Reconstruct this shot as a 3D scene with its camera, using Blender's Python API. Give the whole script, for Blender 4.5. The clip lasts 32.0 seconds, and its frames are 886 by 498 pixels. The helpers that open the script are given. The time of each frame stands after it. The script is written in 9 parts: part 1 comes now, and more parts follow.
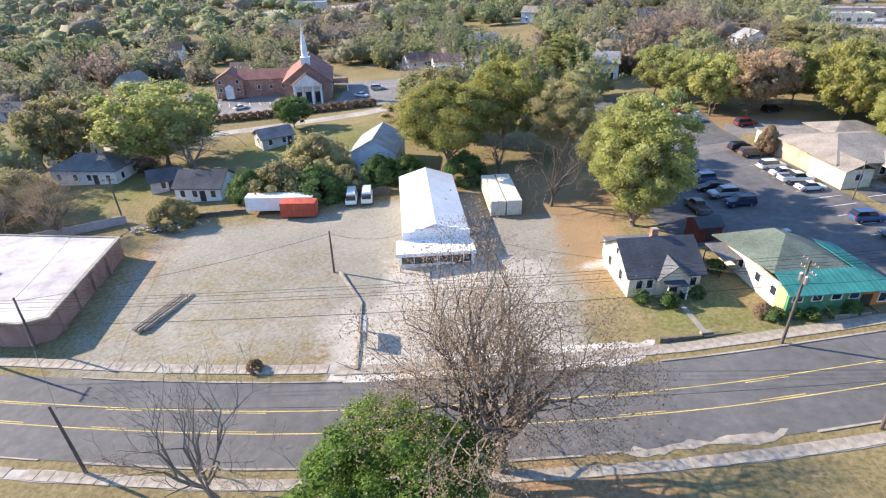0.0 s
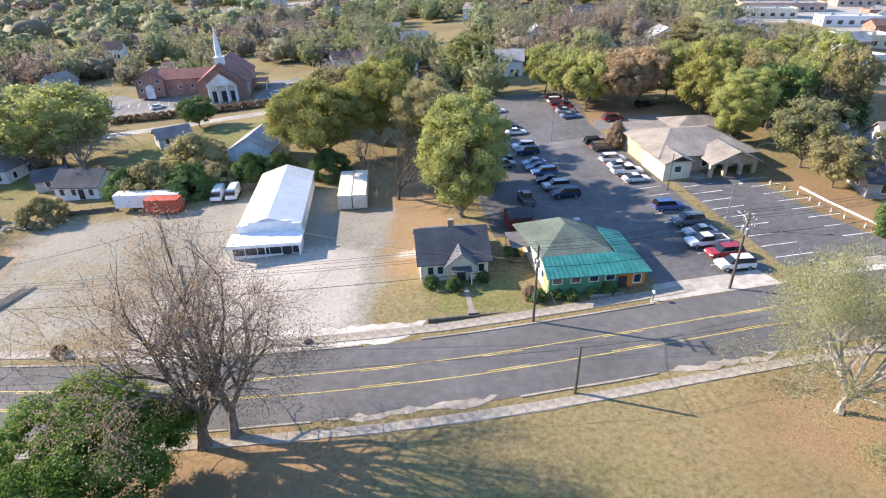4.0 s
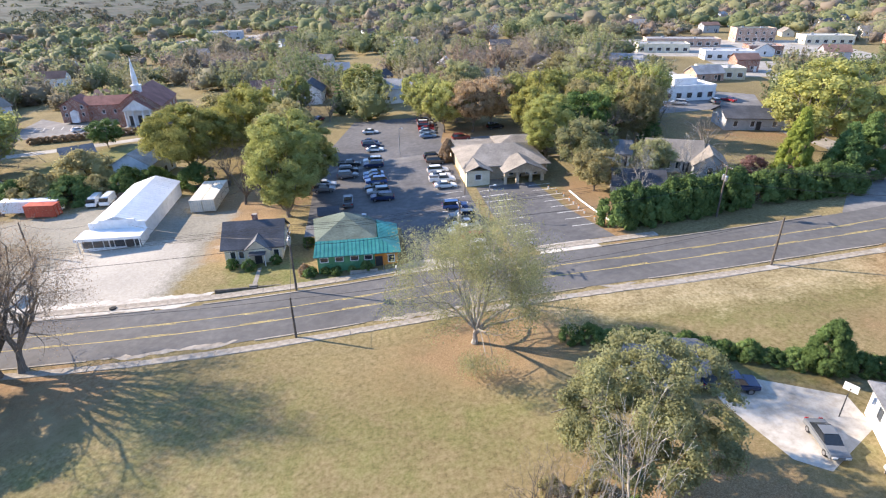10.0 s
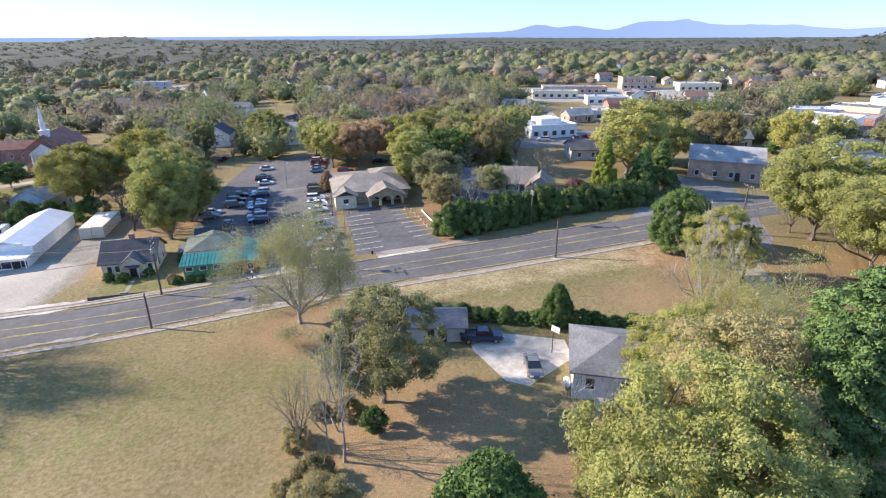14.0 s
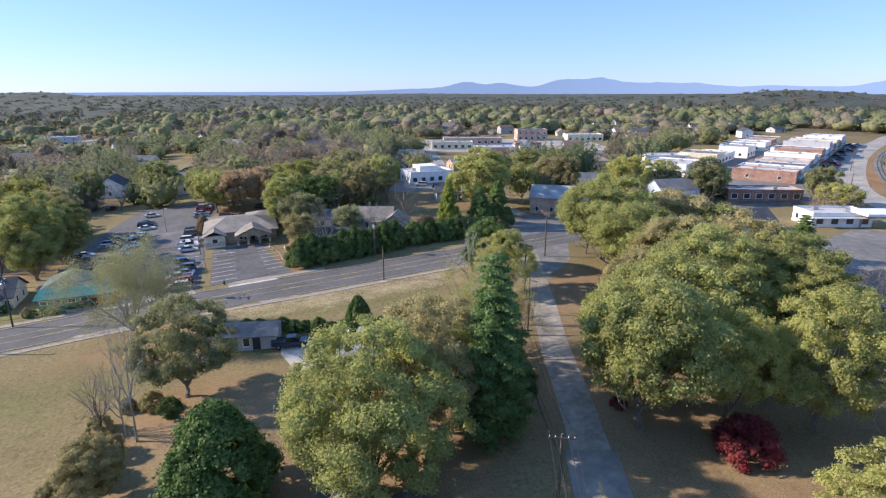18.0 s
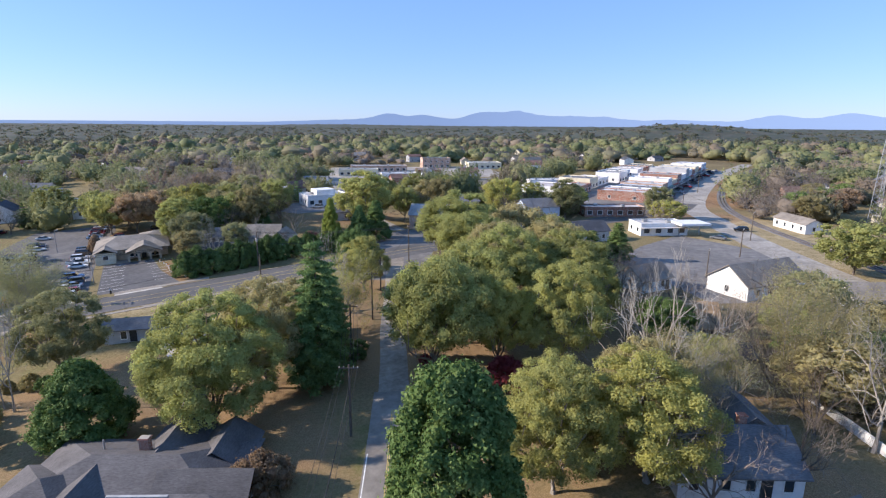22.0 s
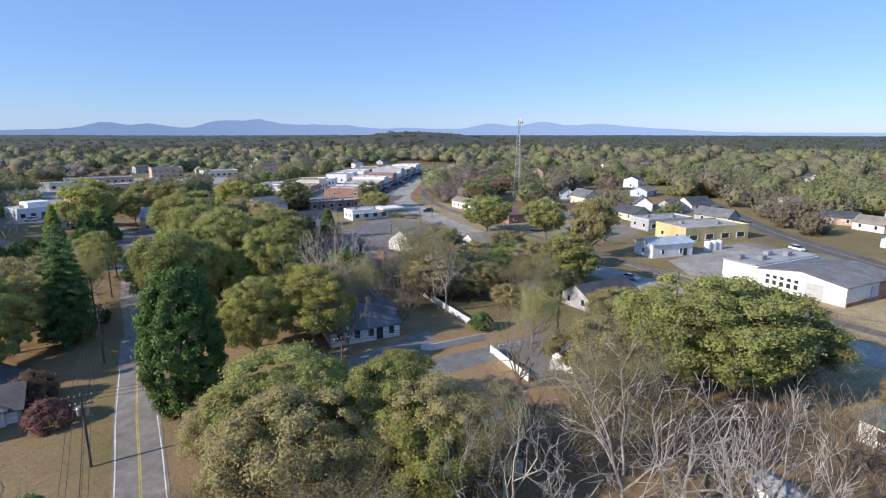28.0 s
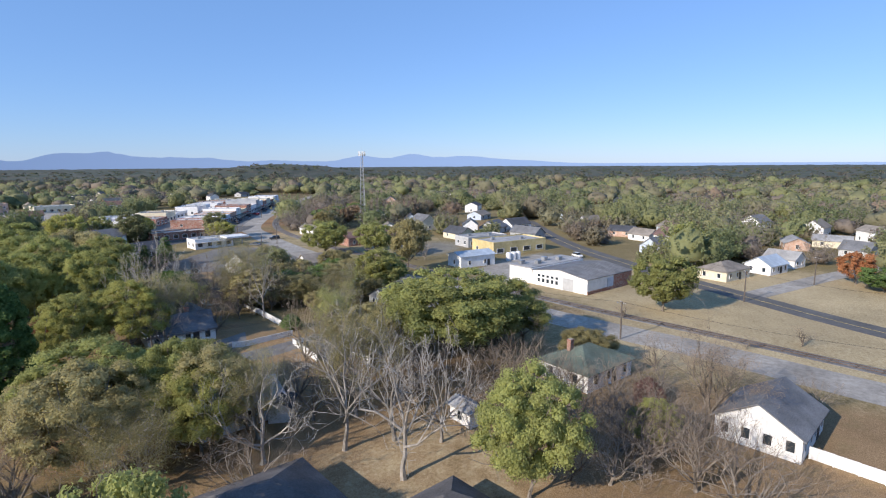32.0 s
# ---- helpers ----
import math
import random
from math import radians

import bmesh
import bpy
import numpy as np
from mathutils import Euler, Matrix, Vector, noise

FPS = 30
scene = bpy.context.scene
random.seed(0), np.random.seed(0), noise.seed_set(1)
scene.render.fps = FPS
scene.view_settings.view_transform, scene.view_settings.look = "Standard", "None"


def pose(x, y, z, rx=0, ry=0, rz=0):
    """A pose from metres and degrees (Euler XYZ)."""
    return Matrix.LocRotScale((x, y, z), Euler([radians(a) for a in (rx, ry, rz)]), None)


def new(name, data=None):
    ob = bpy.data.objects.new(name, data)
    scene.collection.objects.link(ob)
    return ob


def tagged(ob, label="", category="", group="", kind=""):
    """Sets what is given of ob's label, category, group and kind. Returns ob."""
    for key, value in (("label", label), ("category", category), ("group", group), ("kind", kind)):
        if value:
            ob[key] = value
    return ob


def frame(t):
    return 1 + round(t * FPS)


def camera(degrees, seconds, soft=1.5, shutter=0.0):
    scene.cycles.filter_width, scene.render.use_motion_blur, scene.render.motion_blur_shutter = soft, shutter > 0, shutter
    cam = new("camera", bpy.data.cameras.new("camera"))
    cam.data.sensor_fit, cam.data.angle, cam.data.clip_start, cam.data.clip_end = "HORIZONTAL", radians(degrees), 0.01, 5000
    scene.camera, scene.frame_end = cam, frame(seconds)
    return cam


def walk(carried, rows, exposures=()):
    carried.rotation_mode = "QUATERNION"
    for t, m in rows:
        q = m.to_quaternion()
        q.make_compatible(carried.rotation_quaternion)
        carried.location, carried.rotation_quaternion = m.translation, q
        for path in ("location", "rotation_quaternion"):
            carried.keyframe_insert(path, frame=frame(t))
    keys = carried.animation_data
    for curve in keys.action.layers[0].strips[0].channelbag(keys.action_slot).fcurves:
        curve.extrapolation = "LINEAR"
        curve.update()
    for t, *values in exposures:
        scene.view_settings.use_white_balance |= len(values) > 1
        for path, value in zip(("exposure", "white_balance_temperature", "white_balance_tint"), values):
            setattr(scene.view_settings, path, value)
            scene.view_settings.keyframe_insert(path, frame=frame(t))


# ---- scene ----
cam = camera(77.9, 32.0, 1.2)
METRES, EYE, TILT, LEAN, TURN = 201.0, 40.0, 1.77, -3.81, -2.8
ROWS = [
    (0.0, 0.0, 0.0, 0.0, -2.64, -30.29, 4.54),
    (0.5, 0.0155, -0.0041, 0.0005, -2.81, -30.37, 4.58),
    (1.0, 0.0308, -0.0081, 0.0006, -3.0, -30.42, 4.61),
    (1.5, 0.0461, -0.0121, 0.0012, -3.23, -30.53, 4.64),
    (2.0, 0.061, -0.0162, 0.0013, -3.42, -30.6, 4.65),
    (2.5, 0.0754, -0.0203, 0.0013, -3.62, -30.72, 4.69),
    (3.0, 0.0899, -0.0247, 0.0016, -3.74, -30.8, 4.7),
    (3.5, 0.1045, -0.0288, 0.002, -3.85, -30.89, 4.72),
    (5.5, 0.1622, -0.046, 0.0027, -4.51, -31.13, 4.71),
    (6.0, 0.1753, -0.0522, 0.0031, -4.61, -31.18, 4.69),
    (6.5, 0.1875, -0.0595, 0.0035, -4.62, -31.2, 4.64),
    (7.0, 0.1996, -0.0675, 0.0042, -4.57, -31.16, 4.61),
    (7.5, 0.2108, -0.076, 0.0043, -4.57, -30.66, 4.55),
    (8.0, 0.2218, -0.0857, 0.0048, -4.65, -30.21, 4.52),
    (8.5, 0.2319, -0.0963, 0.0051, -4.75, -29.69, 4.41),
    (9.0, 0.2416, -0.1074, 0.0051, -5.01, -29.18, 4.31),
    (9.5, 0.251, -0.1197, 0.0057, -5.42, -28.75, 4.23),
    (10.0, 0.2597, -0.132, 0.0055, -5.78, -28.21, 4.19),
    (10.5, 0.269, -0.1439, 0.0053, -6.17, -27.69, 4.21),
    (11.0, 0.2781, -0.1564, 0.0054, -6.8, -27.17, 4.09),
    (11.5, 0.288, -0.1692, 0.0054, -7.59, -26.64, 4.0),
    (12.0, 0.2978, -0.1815, 0.0051, -8.39, -26.09, 3.95),
    (12.5, 0.3075, -0.1941, 0.0049, -9.19, -25.53, 3.86),
    (13.0, 0.3173, -0.2067, 0.0049, -9.92, -24.99, 3.84),
    (13.5, 0.3267, -0.219, 0.0047, -10.7, -24.37, 3.72),
    (14.0, 0.3364, -0.2316, 0.0048, -11.49, -23.87, 3.66),
    (14.5, 0.3458, -0.2442, 0.0045, -12.28, -23.23, 3.6),
    (16.5, 0.3842, -0.2937, 0.0045, -15.33, -20.86, 3.38),
    (17.0, 0.3945, -0.3065, 0.0044, -16.19, -20.22, 3.34),
    (17.5, 0.4047, -0.3191, 0.0045, -17.19, -19.63, 3.29),
    (18.0, 0.4149, -0.3316, 0.0047, -18.08, -19.01, 3.22),
    (18.5, 0.4248, -0.3437, 0.0042, -18.85, -18.33, 3.15),
    (19.0, 0.4347, -0.3561, 0.0039, -19.59, -17.7, 3.07),
    (19.5, 0.4429, -0.3696, 0.0035, -20.44, -17.11, 3.0),
    (20.0, 0.4485, -0.3848, 0.0035, -21.68, -16.59, 2.84),
    (20.5, 0.4512, -0.4003, 0.0038, -22.26, -16.3, 2.71),
    (21.0, 0.4512, -0.4152, 0.0038, -22.79, -16.27, 2.6),
    (21.5, 0.4491, -0.4299, 0.0042, -23.73, -16.26, 2.45),
    (22.0, 0.4451, -0.4443, 0.0045, -25.68, -16.29, 2.25),
    (22.5, 0.4391, -0.459, 0.0056, -28.38, -16.35, 2.12),
    (23.0, 0.4322, -0.4735, 0.0059, -30.25, -16.34, 2.03),
    (23.5, 0.4257, -0.4887, 0.0069, -32.11, -16.35, 1.94),
    (24.0, 0.4197, -0.5045, 0.0079, -34.49, -16.4, 1.88),
    (24.5, 0.4143, -0.52, 0.0085, -37.14, -16.42, 1.8),
    (25.0, 0.4088, -0.5352, 0.0089, -39.56, -16.44, 1.71),
    (25.5, 0.4032, -0.5501, 0.0092, -41.78, -16.44, 1.6),
    (27.5, 0.3804, -0.6084, 0.0117, -49.61, -16.51, 1.07),
    (28.0, 0.3749, -0.6229, 0.0129, -51.25, -16.19, 1.0),
    (28.5, 0.3687, -0.6385, 0.0137, -53.05, -13.99, 0.95),
    (29.0, 0.3626, -0.6538, 0.0142, -54.85, -12.56, 0.9),
    (29.5, 0.3568, -0.669, 0.0145, -56.51, -12.35, 0.82),
    (30.0, 0.351, -0.6841, 0.0149, -58.15, -12.98, 0.75),
    (30.5, 0.3453, -0.6994, 0.0158, -60.12, -13.22, 0.64),
    (31.0, 0.3395, -0.7149, 0.0168, -62.07, -13.24, 0.52),
    (31.5, 0.3336, -0.7298, 0.0175, -63.53, -13.11, 0.46),
    (32.0, 0.3277, -0.7444, 0.0181, -64.24, -13.11, 0.38),
]
walk(cam, [(t, pose(0, 0, EYE, TILT, LEAN, TURN) @ pose(METRES * x, METRES * y, METRES * z, 90 + pitch, roll, yaw)) for t, x, y, z, yaw, pitch, roll in ROWS],
     [(0.0, 1.16, 7100, 15), (8.0, 1.22, 7100, 16), (14.0, 0.97, 6950, 16), (19.0, 0.58, 6700, 17), (24.0, 0.5, 6600, 16), (28.0, 0.3, 6550, 14), (32.0, 0.24, 6550, 13)])
# ---------------------------------------------------------------- light
world = bpy.data.worlds.new("world")
scene.world = world
world.use_nodes = True
wn = world.node_tree.nodes
sky = wn.new("ShaderNodeTexSky")
sky.sky_type, sky.sun_disc = "NISHITA", False
SUN_WAY = Vector((0.885, -0.466, -0.47)).normalized()
sky.sun_elevation = math.asin(-SUN_WAY.z)
sky.sun_rotation = math.atan2(-SUN_WAY.x, -SUN_WAY.y)
sky.altitude, sky.air_density, sky.dust_density, sky.ozone_density = 250, 1.0, 0.1, 3.0
tint = wn.new("ShaderNodeMix")
tint.data_type, tint.blend_type = "RGBA", "MULTIPLY"
tint.inputs[0].default_value, tint.inputs[7].default_value = 1.0, (0.83, 0.94, 1.24, 1)
clear = wn.new("ShaderNodeMix")  # a clear pale blue air evens out the warm band above the horizon
clear.data_type = "RGBA"
clear.inputs[0].default_value, clear.inputs[7].default_value = 0.42, (2.0, 4.3, 8.3, 1)
world.node_tree.links.new(sky.outputs[0], tint.inputs[6])
world.node_tree.links.new(tint.outputs[2], clear.inputs[6])
world.node_tree.links.new(clear.outputs[2], wn["Background"].inputs[0])
wn["Background"].inputs[1].default_value = 0.105
sun_data = bpy.data.lights.new("sun", "SUN")
sun_data.energy, sun_data.angle, sun_data.color = 5.0, radians(0.6), (1.0, 0.915, 0.79)
sun = new("sun", sun_data)
sun.rotation_mode = "QUATERNION"
sun.rotation_quaternion = SUN_WAY.to_track_quat("-Z", "Y")

# ---------------------------------------------------------------- terrain height, made of flat strips along y
HX = [-400, -100, -34, 0, 40, 75, 100, 125, 150, 200, 400, 900]
HZ = [-8, -5, -1.6, 1.0, 3.2, 6.0, 7.2, 8.8, 9.3, 8.5, 9.0, 9.0]
XB = np.arange(-400, 901, 10.0)
ZB = np.array([np.mean(np.interp(x + np.linspace(-14, 14, 9), HX, HZ)) for x in XB])


def ground_z(x):
    return float(np.interp(x, XB, ZB))


# ---------------------------------------------------------------- materials
def node_mat(name, colors, scale=1.0, rough=0.85, bump=0.0, bump_scale=None, metal=0.0, island=False, obj=0.0, spec=0.3, stretch=None, big=0.25, transl=0.0):
    """Colours mixed by noise at two scales; obj: how far each object differs; island: leaf by leaf."""
    m = bpy.data.materials.new(name)
    m.use_nodes = True
    nt = m.node_tree
    n, ln = nt.nodes, nt.links
    b = n["Principled BSDF"]
    b.inputs["Roughness"].default_value, b.inputs["Metallic"].default_value = rough, metal
    b.inputs["Specular IOR Level"].default_value = spec
    tc = n.new("ShaderNodeTexCoord")
    src = tc.outputs["Object"]
    if stretch:
        mp = n.new("ShaderNodeMapping")
        mp.inputs["Scale"].default_value = stretch
        ln.new(src, mp.inputs[0])
        src = mp.outputs[0]
    t1 = n.new("ShaderNodeTexNoise")
    t1.inputs["Scale"].default_value, t1.inputs["Detail"].default_value, t1.inputs["Roughness"].default_value = scale, 6, 0.65
    ln.new(src, t1.inputs["Vector"])
    r = n.new("ShaderNodeValToRGB")
    k = len(colors)
    while len(r.color_ramp.elements) < k:
        r.color_ramp.elements.new(0.5)
    for i, (e, c) in enumerate(zip(r.color_ramp.elements, colors)):
        e.position, e.color = 0.32 + 0.36 * i / max(1, k - 1), (*c, 1)
    if island or obj:
        fac = n.new("ShaderNodeMath")
        fac.operation = "MULTIPLY_ADD"
        oi = n.new("ShaderNodeObjectInfo")
        last = t1.outputs["Fac"]
        if island:
            gi = n.new("ShaderNodeNewGeometry")
            mx = n.new("ShaderNodeMath")
            mx.operation = "MULTIPLY_ADD"
            sb = n.new("ShaderNodeMath")
            sb.operation = "SUBTRACT"
            sb.inputs[1].default_value = 0.5
            ln.new(gi.outputs["Random Per Island"], sb.inputs[0])
            ln.new(sb.outputs[0], mx.inputs[0])
            mx.inputs[1].default_value = 0.13
            ln.new(last, mx.inputs[2])
            last = mx.outputs[0]
        sb2 = n.new("ShaderNodeMath")
        sb2.operation = "SUBTRACT"
        sb2.inputs[1].default_value = 0.5
        ln.new(oi.outputs["Random"], sb2.inputs[0])
        ln.new(sb2.outputs[0], fac.inputs[0])
        fac.inputs[1].default_value = obj
        ln.new(last, fac.inputs[2])
        ln.new(fac.outputs[0], r.inputs[0])
    else:
        ln.new(t1.outputs["Fac"], r.inputs[0])
    t2 = n.new("ShaderNodeTexNoise")
    t2.inputs["Scale"].default_value, t2.inputs["Detail"].default_value = scale * 0.13, 3
    ln.new(tc.outputs["Object"], t2.inputs["Vector"])
    hv = n.new("ShaderNodeHueSaturation")
    mr = n.new("ShaderNodeMapRange")
    mr.inputs[1].default_value, mr.inputs[2].default_value = 0.3, 0.7
    mr.inputs[3].default_value, mr.inputs[4].default_value = 1 - big, 1 + big
    ln.new(t2.outputs["Fac"], mr.inputs[0])
    ln.new(mr.outputs[0], hv.inputs["Value"])
    ln.new(r.outputs[0], hv.inputs["Color"])
    ln.new(hv.outputs[0], b.inputs["Base Color"])
    if bump:
        bp = n.new("ShaderNodeBump")
        bp.inputs["Strength"].default_value = bump
        bp.inputs["Distance"].default_value = 0.1
        if bump_scale:
            t3 = n.new("ShaderNodeTexNoise")
            t3.inputs["Scale"].default_value, t3.inputs["Detail"].default_value = bump_scale, 4
            ln.new(src, t3.inputs["Vector"])
            ln.new(t3.outputs["Fac"], bp.inputs["Height"])
        else:
            ln.new(t1.outputs["Fac"], bp.inputs["Height"])
        ln.new(bp.outputs[0], b.inputs["Normal"])
    if transl:
        tr = n.new("ShaderNodeBsdfTranslucent")
        ln.new(hv.outputs[0], tr.inputs["Color"])
        ms = n.new("ShaderNodeMixShader")
        ms.inputs[0].default_value = transl
        ln.new(b.outputs[0], ms.inputs[1])
        ln.new(tr.outputs[0], ms.inputs[2])
        ln.new(ms.outputs[0], n["Material Output"].inputs[0])
    return m


def ground_mat():
    """Dry grass; attributes lay gravel, leaf litter, green grass and bare earth over it, with ragged edges."""
    m = bpy.data.materials.new("ground_cover")
    m.use_nodes = True
    nt = m.node_tree
    n, ln = nt.nodes, nt.links
    b = n["Principled BSDF"]
    b.inputs["Roughness"].default_value, b.inputs["Specular IOR Level"].default_value = 0.95, 0.1
    tc = n.new("ShaderNodeTexCoord")

    def nz(scale, detail=5, rough=0.6):
        t = n.new("ShaderNodeTexNoise")
        t.inputs["Scale"].default_value, t.inputs["Detail"].default_value, t.inputs["Roughness"].default_value = scale, detail, rough
        ln.new(tc.outputs["Object"], t.inputs["Vector"])
        return t.outputs["Fac"]

    def ramp(fac, cols, lo=0.35, hi=0.65):
        r = n.new("ShaderNodeValToRGB")
        while len(r.color_ramp.elements) < len(cols):
            r.color_ramp.elements.new(0.5)
        for i, (e, c) in enumerate(zip(r.color_ramp.elements, cols)):
            e.position, e.color = lo + (hi - lo) * i / (len(cols) - 1), (*c, 1)
        ln.new(fac, r.inputs[0])
        return r.outputs[0]

    fine, mid, wide, speck = nz(2.2, 8, 0.75), nz(0.35, 6, 0.65), nz(0.045, 4), nz(7.0, 3, 0.8)

    def mix(fac, a, c):
        x = n.new("ShaderNodeMix")
        x.data_type = "RGBA"
        ln.new(fac, x.inputs[0])
        ln.new(a, x.inputs[6])
        ln.new(c, x.inputs[7])
        return x.outputs[2]

    base = mix(mid, ramp(fine, [(0.142, 0.105, 0.055), (0.235, 0.178, 0.098), (0.315, 0.248, 0.146)]), ramp(fine, [(0.122, 0.108, 0.044), (0.198, 0.168, 0.076), (0.268, 0.218, 0.116)]))
    col = base
    covers = (("green", [(0.1, 0.104, 0.036), (0.162, 0.162, 0.06), (0.24, 0.218, 0.1)], fine),
              ("earth", [(0.177, 0.094, 0.047), (0.283, 0.171, 0.094), (0.366, 0.248, 0.153)], fine),
              ("litter", [(0.175, 0.113, 0.06), (0.275, 0.185, 0.103), (0.37, 0.265, 0.16)], speck),
              ("straw", [(0.31, 0.235, 0.13), (0.42, 0.335, 0.2), (0.51, 0.425, 0.275)], fine),
              ("gravel", [(0.2, 0.186, 0.152), (0.252, 0.235, 0.195), (0.31, 0.29, 0.246)], fine),
              ("dust", [(0.35, 0.32, 0.275), (0.41, 0.378, 0.328), (0.47, 0.436, 0.385)], fine),
              # dark leaf mould; its field spots also stand in for tree shade
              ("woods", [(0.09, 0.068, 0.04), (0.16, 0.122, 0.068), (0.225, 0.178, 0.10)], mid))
    for name, cols, tex in covers:
        at = n.new("ShaderNodeAttribute")
        at.attribute_name = name
        # ragged: attribute + noise, then a steep step
        ad = n.new("ShaderNodeMath")
        ad.operation = "MULTIPLY_ADD"
        ln.new(mid, ad.inputs[0])
        ad.inputs[1].default_value = 1.1
        ln.new(at.outputs["Fac"], ad.inputs[2])
        ad2 = n.new("ShaderNodeMath")
        ad2.operation = "MULTIPLY_ADD"
        ln.new(fine, ad2.inputs[0])
        ad2.inputs[1].default_value = 0.5
        ln.new(ad.outputs[0], ad2.inputs[2])
        st = n.new("ShaderNodeMapRange")
        st.inputs[1].default_value, st.inputs[2].default_value = 1.10, 1.55
        ln.new(ad2.outputs[0], st.inputs[0])
        mu = n.new("ShaderNodeMath")
        mu.operation = "MULTIPLY"
        gt = n.new("ShaderNodeMath")
        gt.operation = "GREATER_THAN"
        gt.inputs[1].default_value = 0.02
        ln.new(at.outputs["Fac"], gt.inputs[0])
        ln.new(st.outputs[0], mu.inputs[0])
        ln.new(gt.outputs[0], mu.inputs[1])
        col = mix(mu.outputs[0], col, ramp(tex, cols))
    hv = n.new("ShaderNodeHueSaturation")
    mr = n.new("ShaderNodeMapRange")
    mr.inputs[1].default_value, mr.inputs[2].default_value = 0.3, 0.7
    mr.inputs[3].default_value, mr.inputs[4].default_value = 0.8, 1.2
    ln.new(wide, mr.inputs[0])
    ln.new(mr.outputs[0], hv.inputs["Value"])
    ln.new(col, hv.inputs["Color"])
    ln.new(hv.outputs[0], b.inputs["Base Color"])
    bp = n.new("ShaderNodeBump")
    bp.inputs["Strength"].default_value, bp.inputs["Distance"].default_value = 0.4, 0.12
    ln.new(fine, bp.inputs["Height"])
    ln.new(bp.outputs[0], b.inputs["Normal"])
    return m


def glass_mat(name, tint=(0.03, 0.04, 0.05)):
    m = bpy.data.materials.new(name)
    m.use_nodes = True
    b = m.node_tree.nodes["Principled BSDF"]
    b.inputs["Base Color"].default_value = (*tint, 1)
    b.inputs["Roughness"].default_value, b.inputs["Specular IOR Level"].default_value = 0.06, 0.8
    return m


def brick_mat(name, c1, c2, mortar, scale=1.0):
    m = node_mat(name, [c1, c2], 3.0, 0.9, 0.2)
    n, ln = m.node_tree.nodes, m.node_tree.links
    bt = n.new("ShaderNodeTexBrick")
    bt.inputs["Scale"].default_value = scale
    bt.inputs["Mortar Size"].default_value, bt.inputs["Brick Width"].default_value, bt.inputs["Row Height"].default_value = 0.012, 0.23, 0.075
    bt.inputs["Color1"].default_value, bt.inputs["Color2"].default_value, bt.inputs["Mortar"].default_value = (*c1, 1), (*c2, 1), (*mortar, 1)
    tc = n.new("ShaderNodeTexCoord")
    sp = n.new("ShaderNodeSeparateXYZ")
    ad = n.new("ShaderNodeMath")
    cb = n.new("ShaderNodeCombineXYZ")
    ln.new(tc.outputs["Object"], sp.inputs[0])
    ln.new(sp.outputs[0], ad.inputs[0])
    ln.new(sp.outputs[1], ad.inputs[1])
    ln.new(ad.outputs[0], cb.inputs[0])
    ln.new(sp.outputs[2], cb.inputs[1])
    ln.new(cb.outputs[0], bt.inputs["Vector"])
    hv = [x for x in n if x.bl_idname == "ShaderNodeHueSaturation"][0]
    ln.new(bt.outputs["Color"], hv.inputs["Color"])
    return m


def shingle_mat(name, c):
    d = tuple(v * 0.72 for v in c)
    u = tuple(min(1, v * 1.25) for v in c)
    return node_mat(name, [d, c, u], 2.5, 0.92, 0.35, 9.0, stretch=(1.0, 1.0, 6.0), obj=0.1)


ASPHALT = node_mat("asphalt", [(0.098, 0.096, 0.096), (0.117, 0.114, 0.113), (0.14, 0.136, 0.132)], 0.9, 0.9, 0.12, 14, big=0.16)
ASPHALT_OLD = node_mat("asphalt_old", [(0.14, 0.135, 0.132), (0.185, 0.178, 0.172), (0.235, 0.225, 0.21)], 0.5, 0.92, 0.15, 10, big=0.2)
ASPHALT_DARK = node_mat("asphalt_sealed", [(0.088, 0.087, 0.09), (0.112, 0.11, 0.112), (0.14, 0.136, 0.136)], 0.8, 0.85, 0.12, 12, big=0.2)
CONCRETE = node_mat("concrete", [(0.225, 0.192, 0.155), (0.305, 0.268, 0.222), (0.38, 0.338, 0.285)], 1.2, 0.9, 0.1, 12)
PALE = node_mat("pale_concrete", [(0.34, 0.305, 0.26), (0.45, 0.415, 0.365), (0.55, 0.52, 0.47)], 0.9, 0.9, 0.1, 10)
YELLOW = node_mat("yellow_line_paint", [(0.36, 0.27, 0.10), (0.52, 0.40, 0.13), (0.58, 0.48, 0.22)], 2.0, 0.8)
WHITELINE = node_mat("white_line_paint", [(0.5, 0.5, 0.48), (0.72, 0.72, 0.7), (0.8, 0.8, 0.78)], 2.0, 0.8)
GROUND = ground_mat()
STREETLINE = node_mat("old_concrete_street", [(0.185, 0.168, 0.148), (0.24, 0.22, 0.195), (0.295, 0.27, 0.238)], 0.7, 0.92, 0.12, 10)
STONEDARK = node_mat("dark_stone_edging", [(0.10, 0.085, 0.07), (0.15, 0.13, 0.105), (0.2, 0.175, 0.145)], 2.0, 0.9, 0.2)
RUSTRAIL = node_mat("rusty_rail_steel", [(0.09, 0.06, 0.045), (0.14, 0.1, 0.075), (0.2, 0.16, 0.13)], 1.5, 0.6, metal=0.4)
GRAVELROAD = node_mat("pale_gravel", [(0.25, 0.23, 0.2), (0.33, 0.305, 0.27), (0.40, 0.375, 0.335)], 1.0, 0.95, 0.2, 10)
WHITE = node_mat("white_paint", [(0.68, 0.68, 0.67), (0.78, 0.78, 0.77), (0.84, 0.84, 0.83)], 0.8, 0.6, 0.03, obj=0.1, big=0.06)
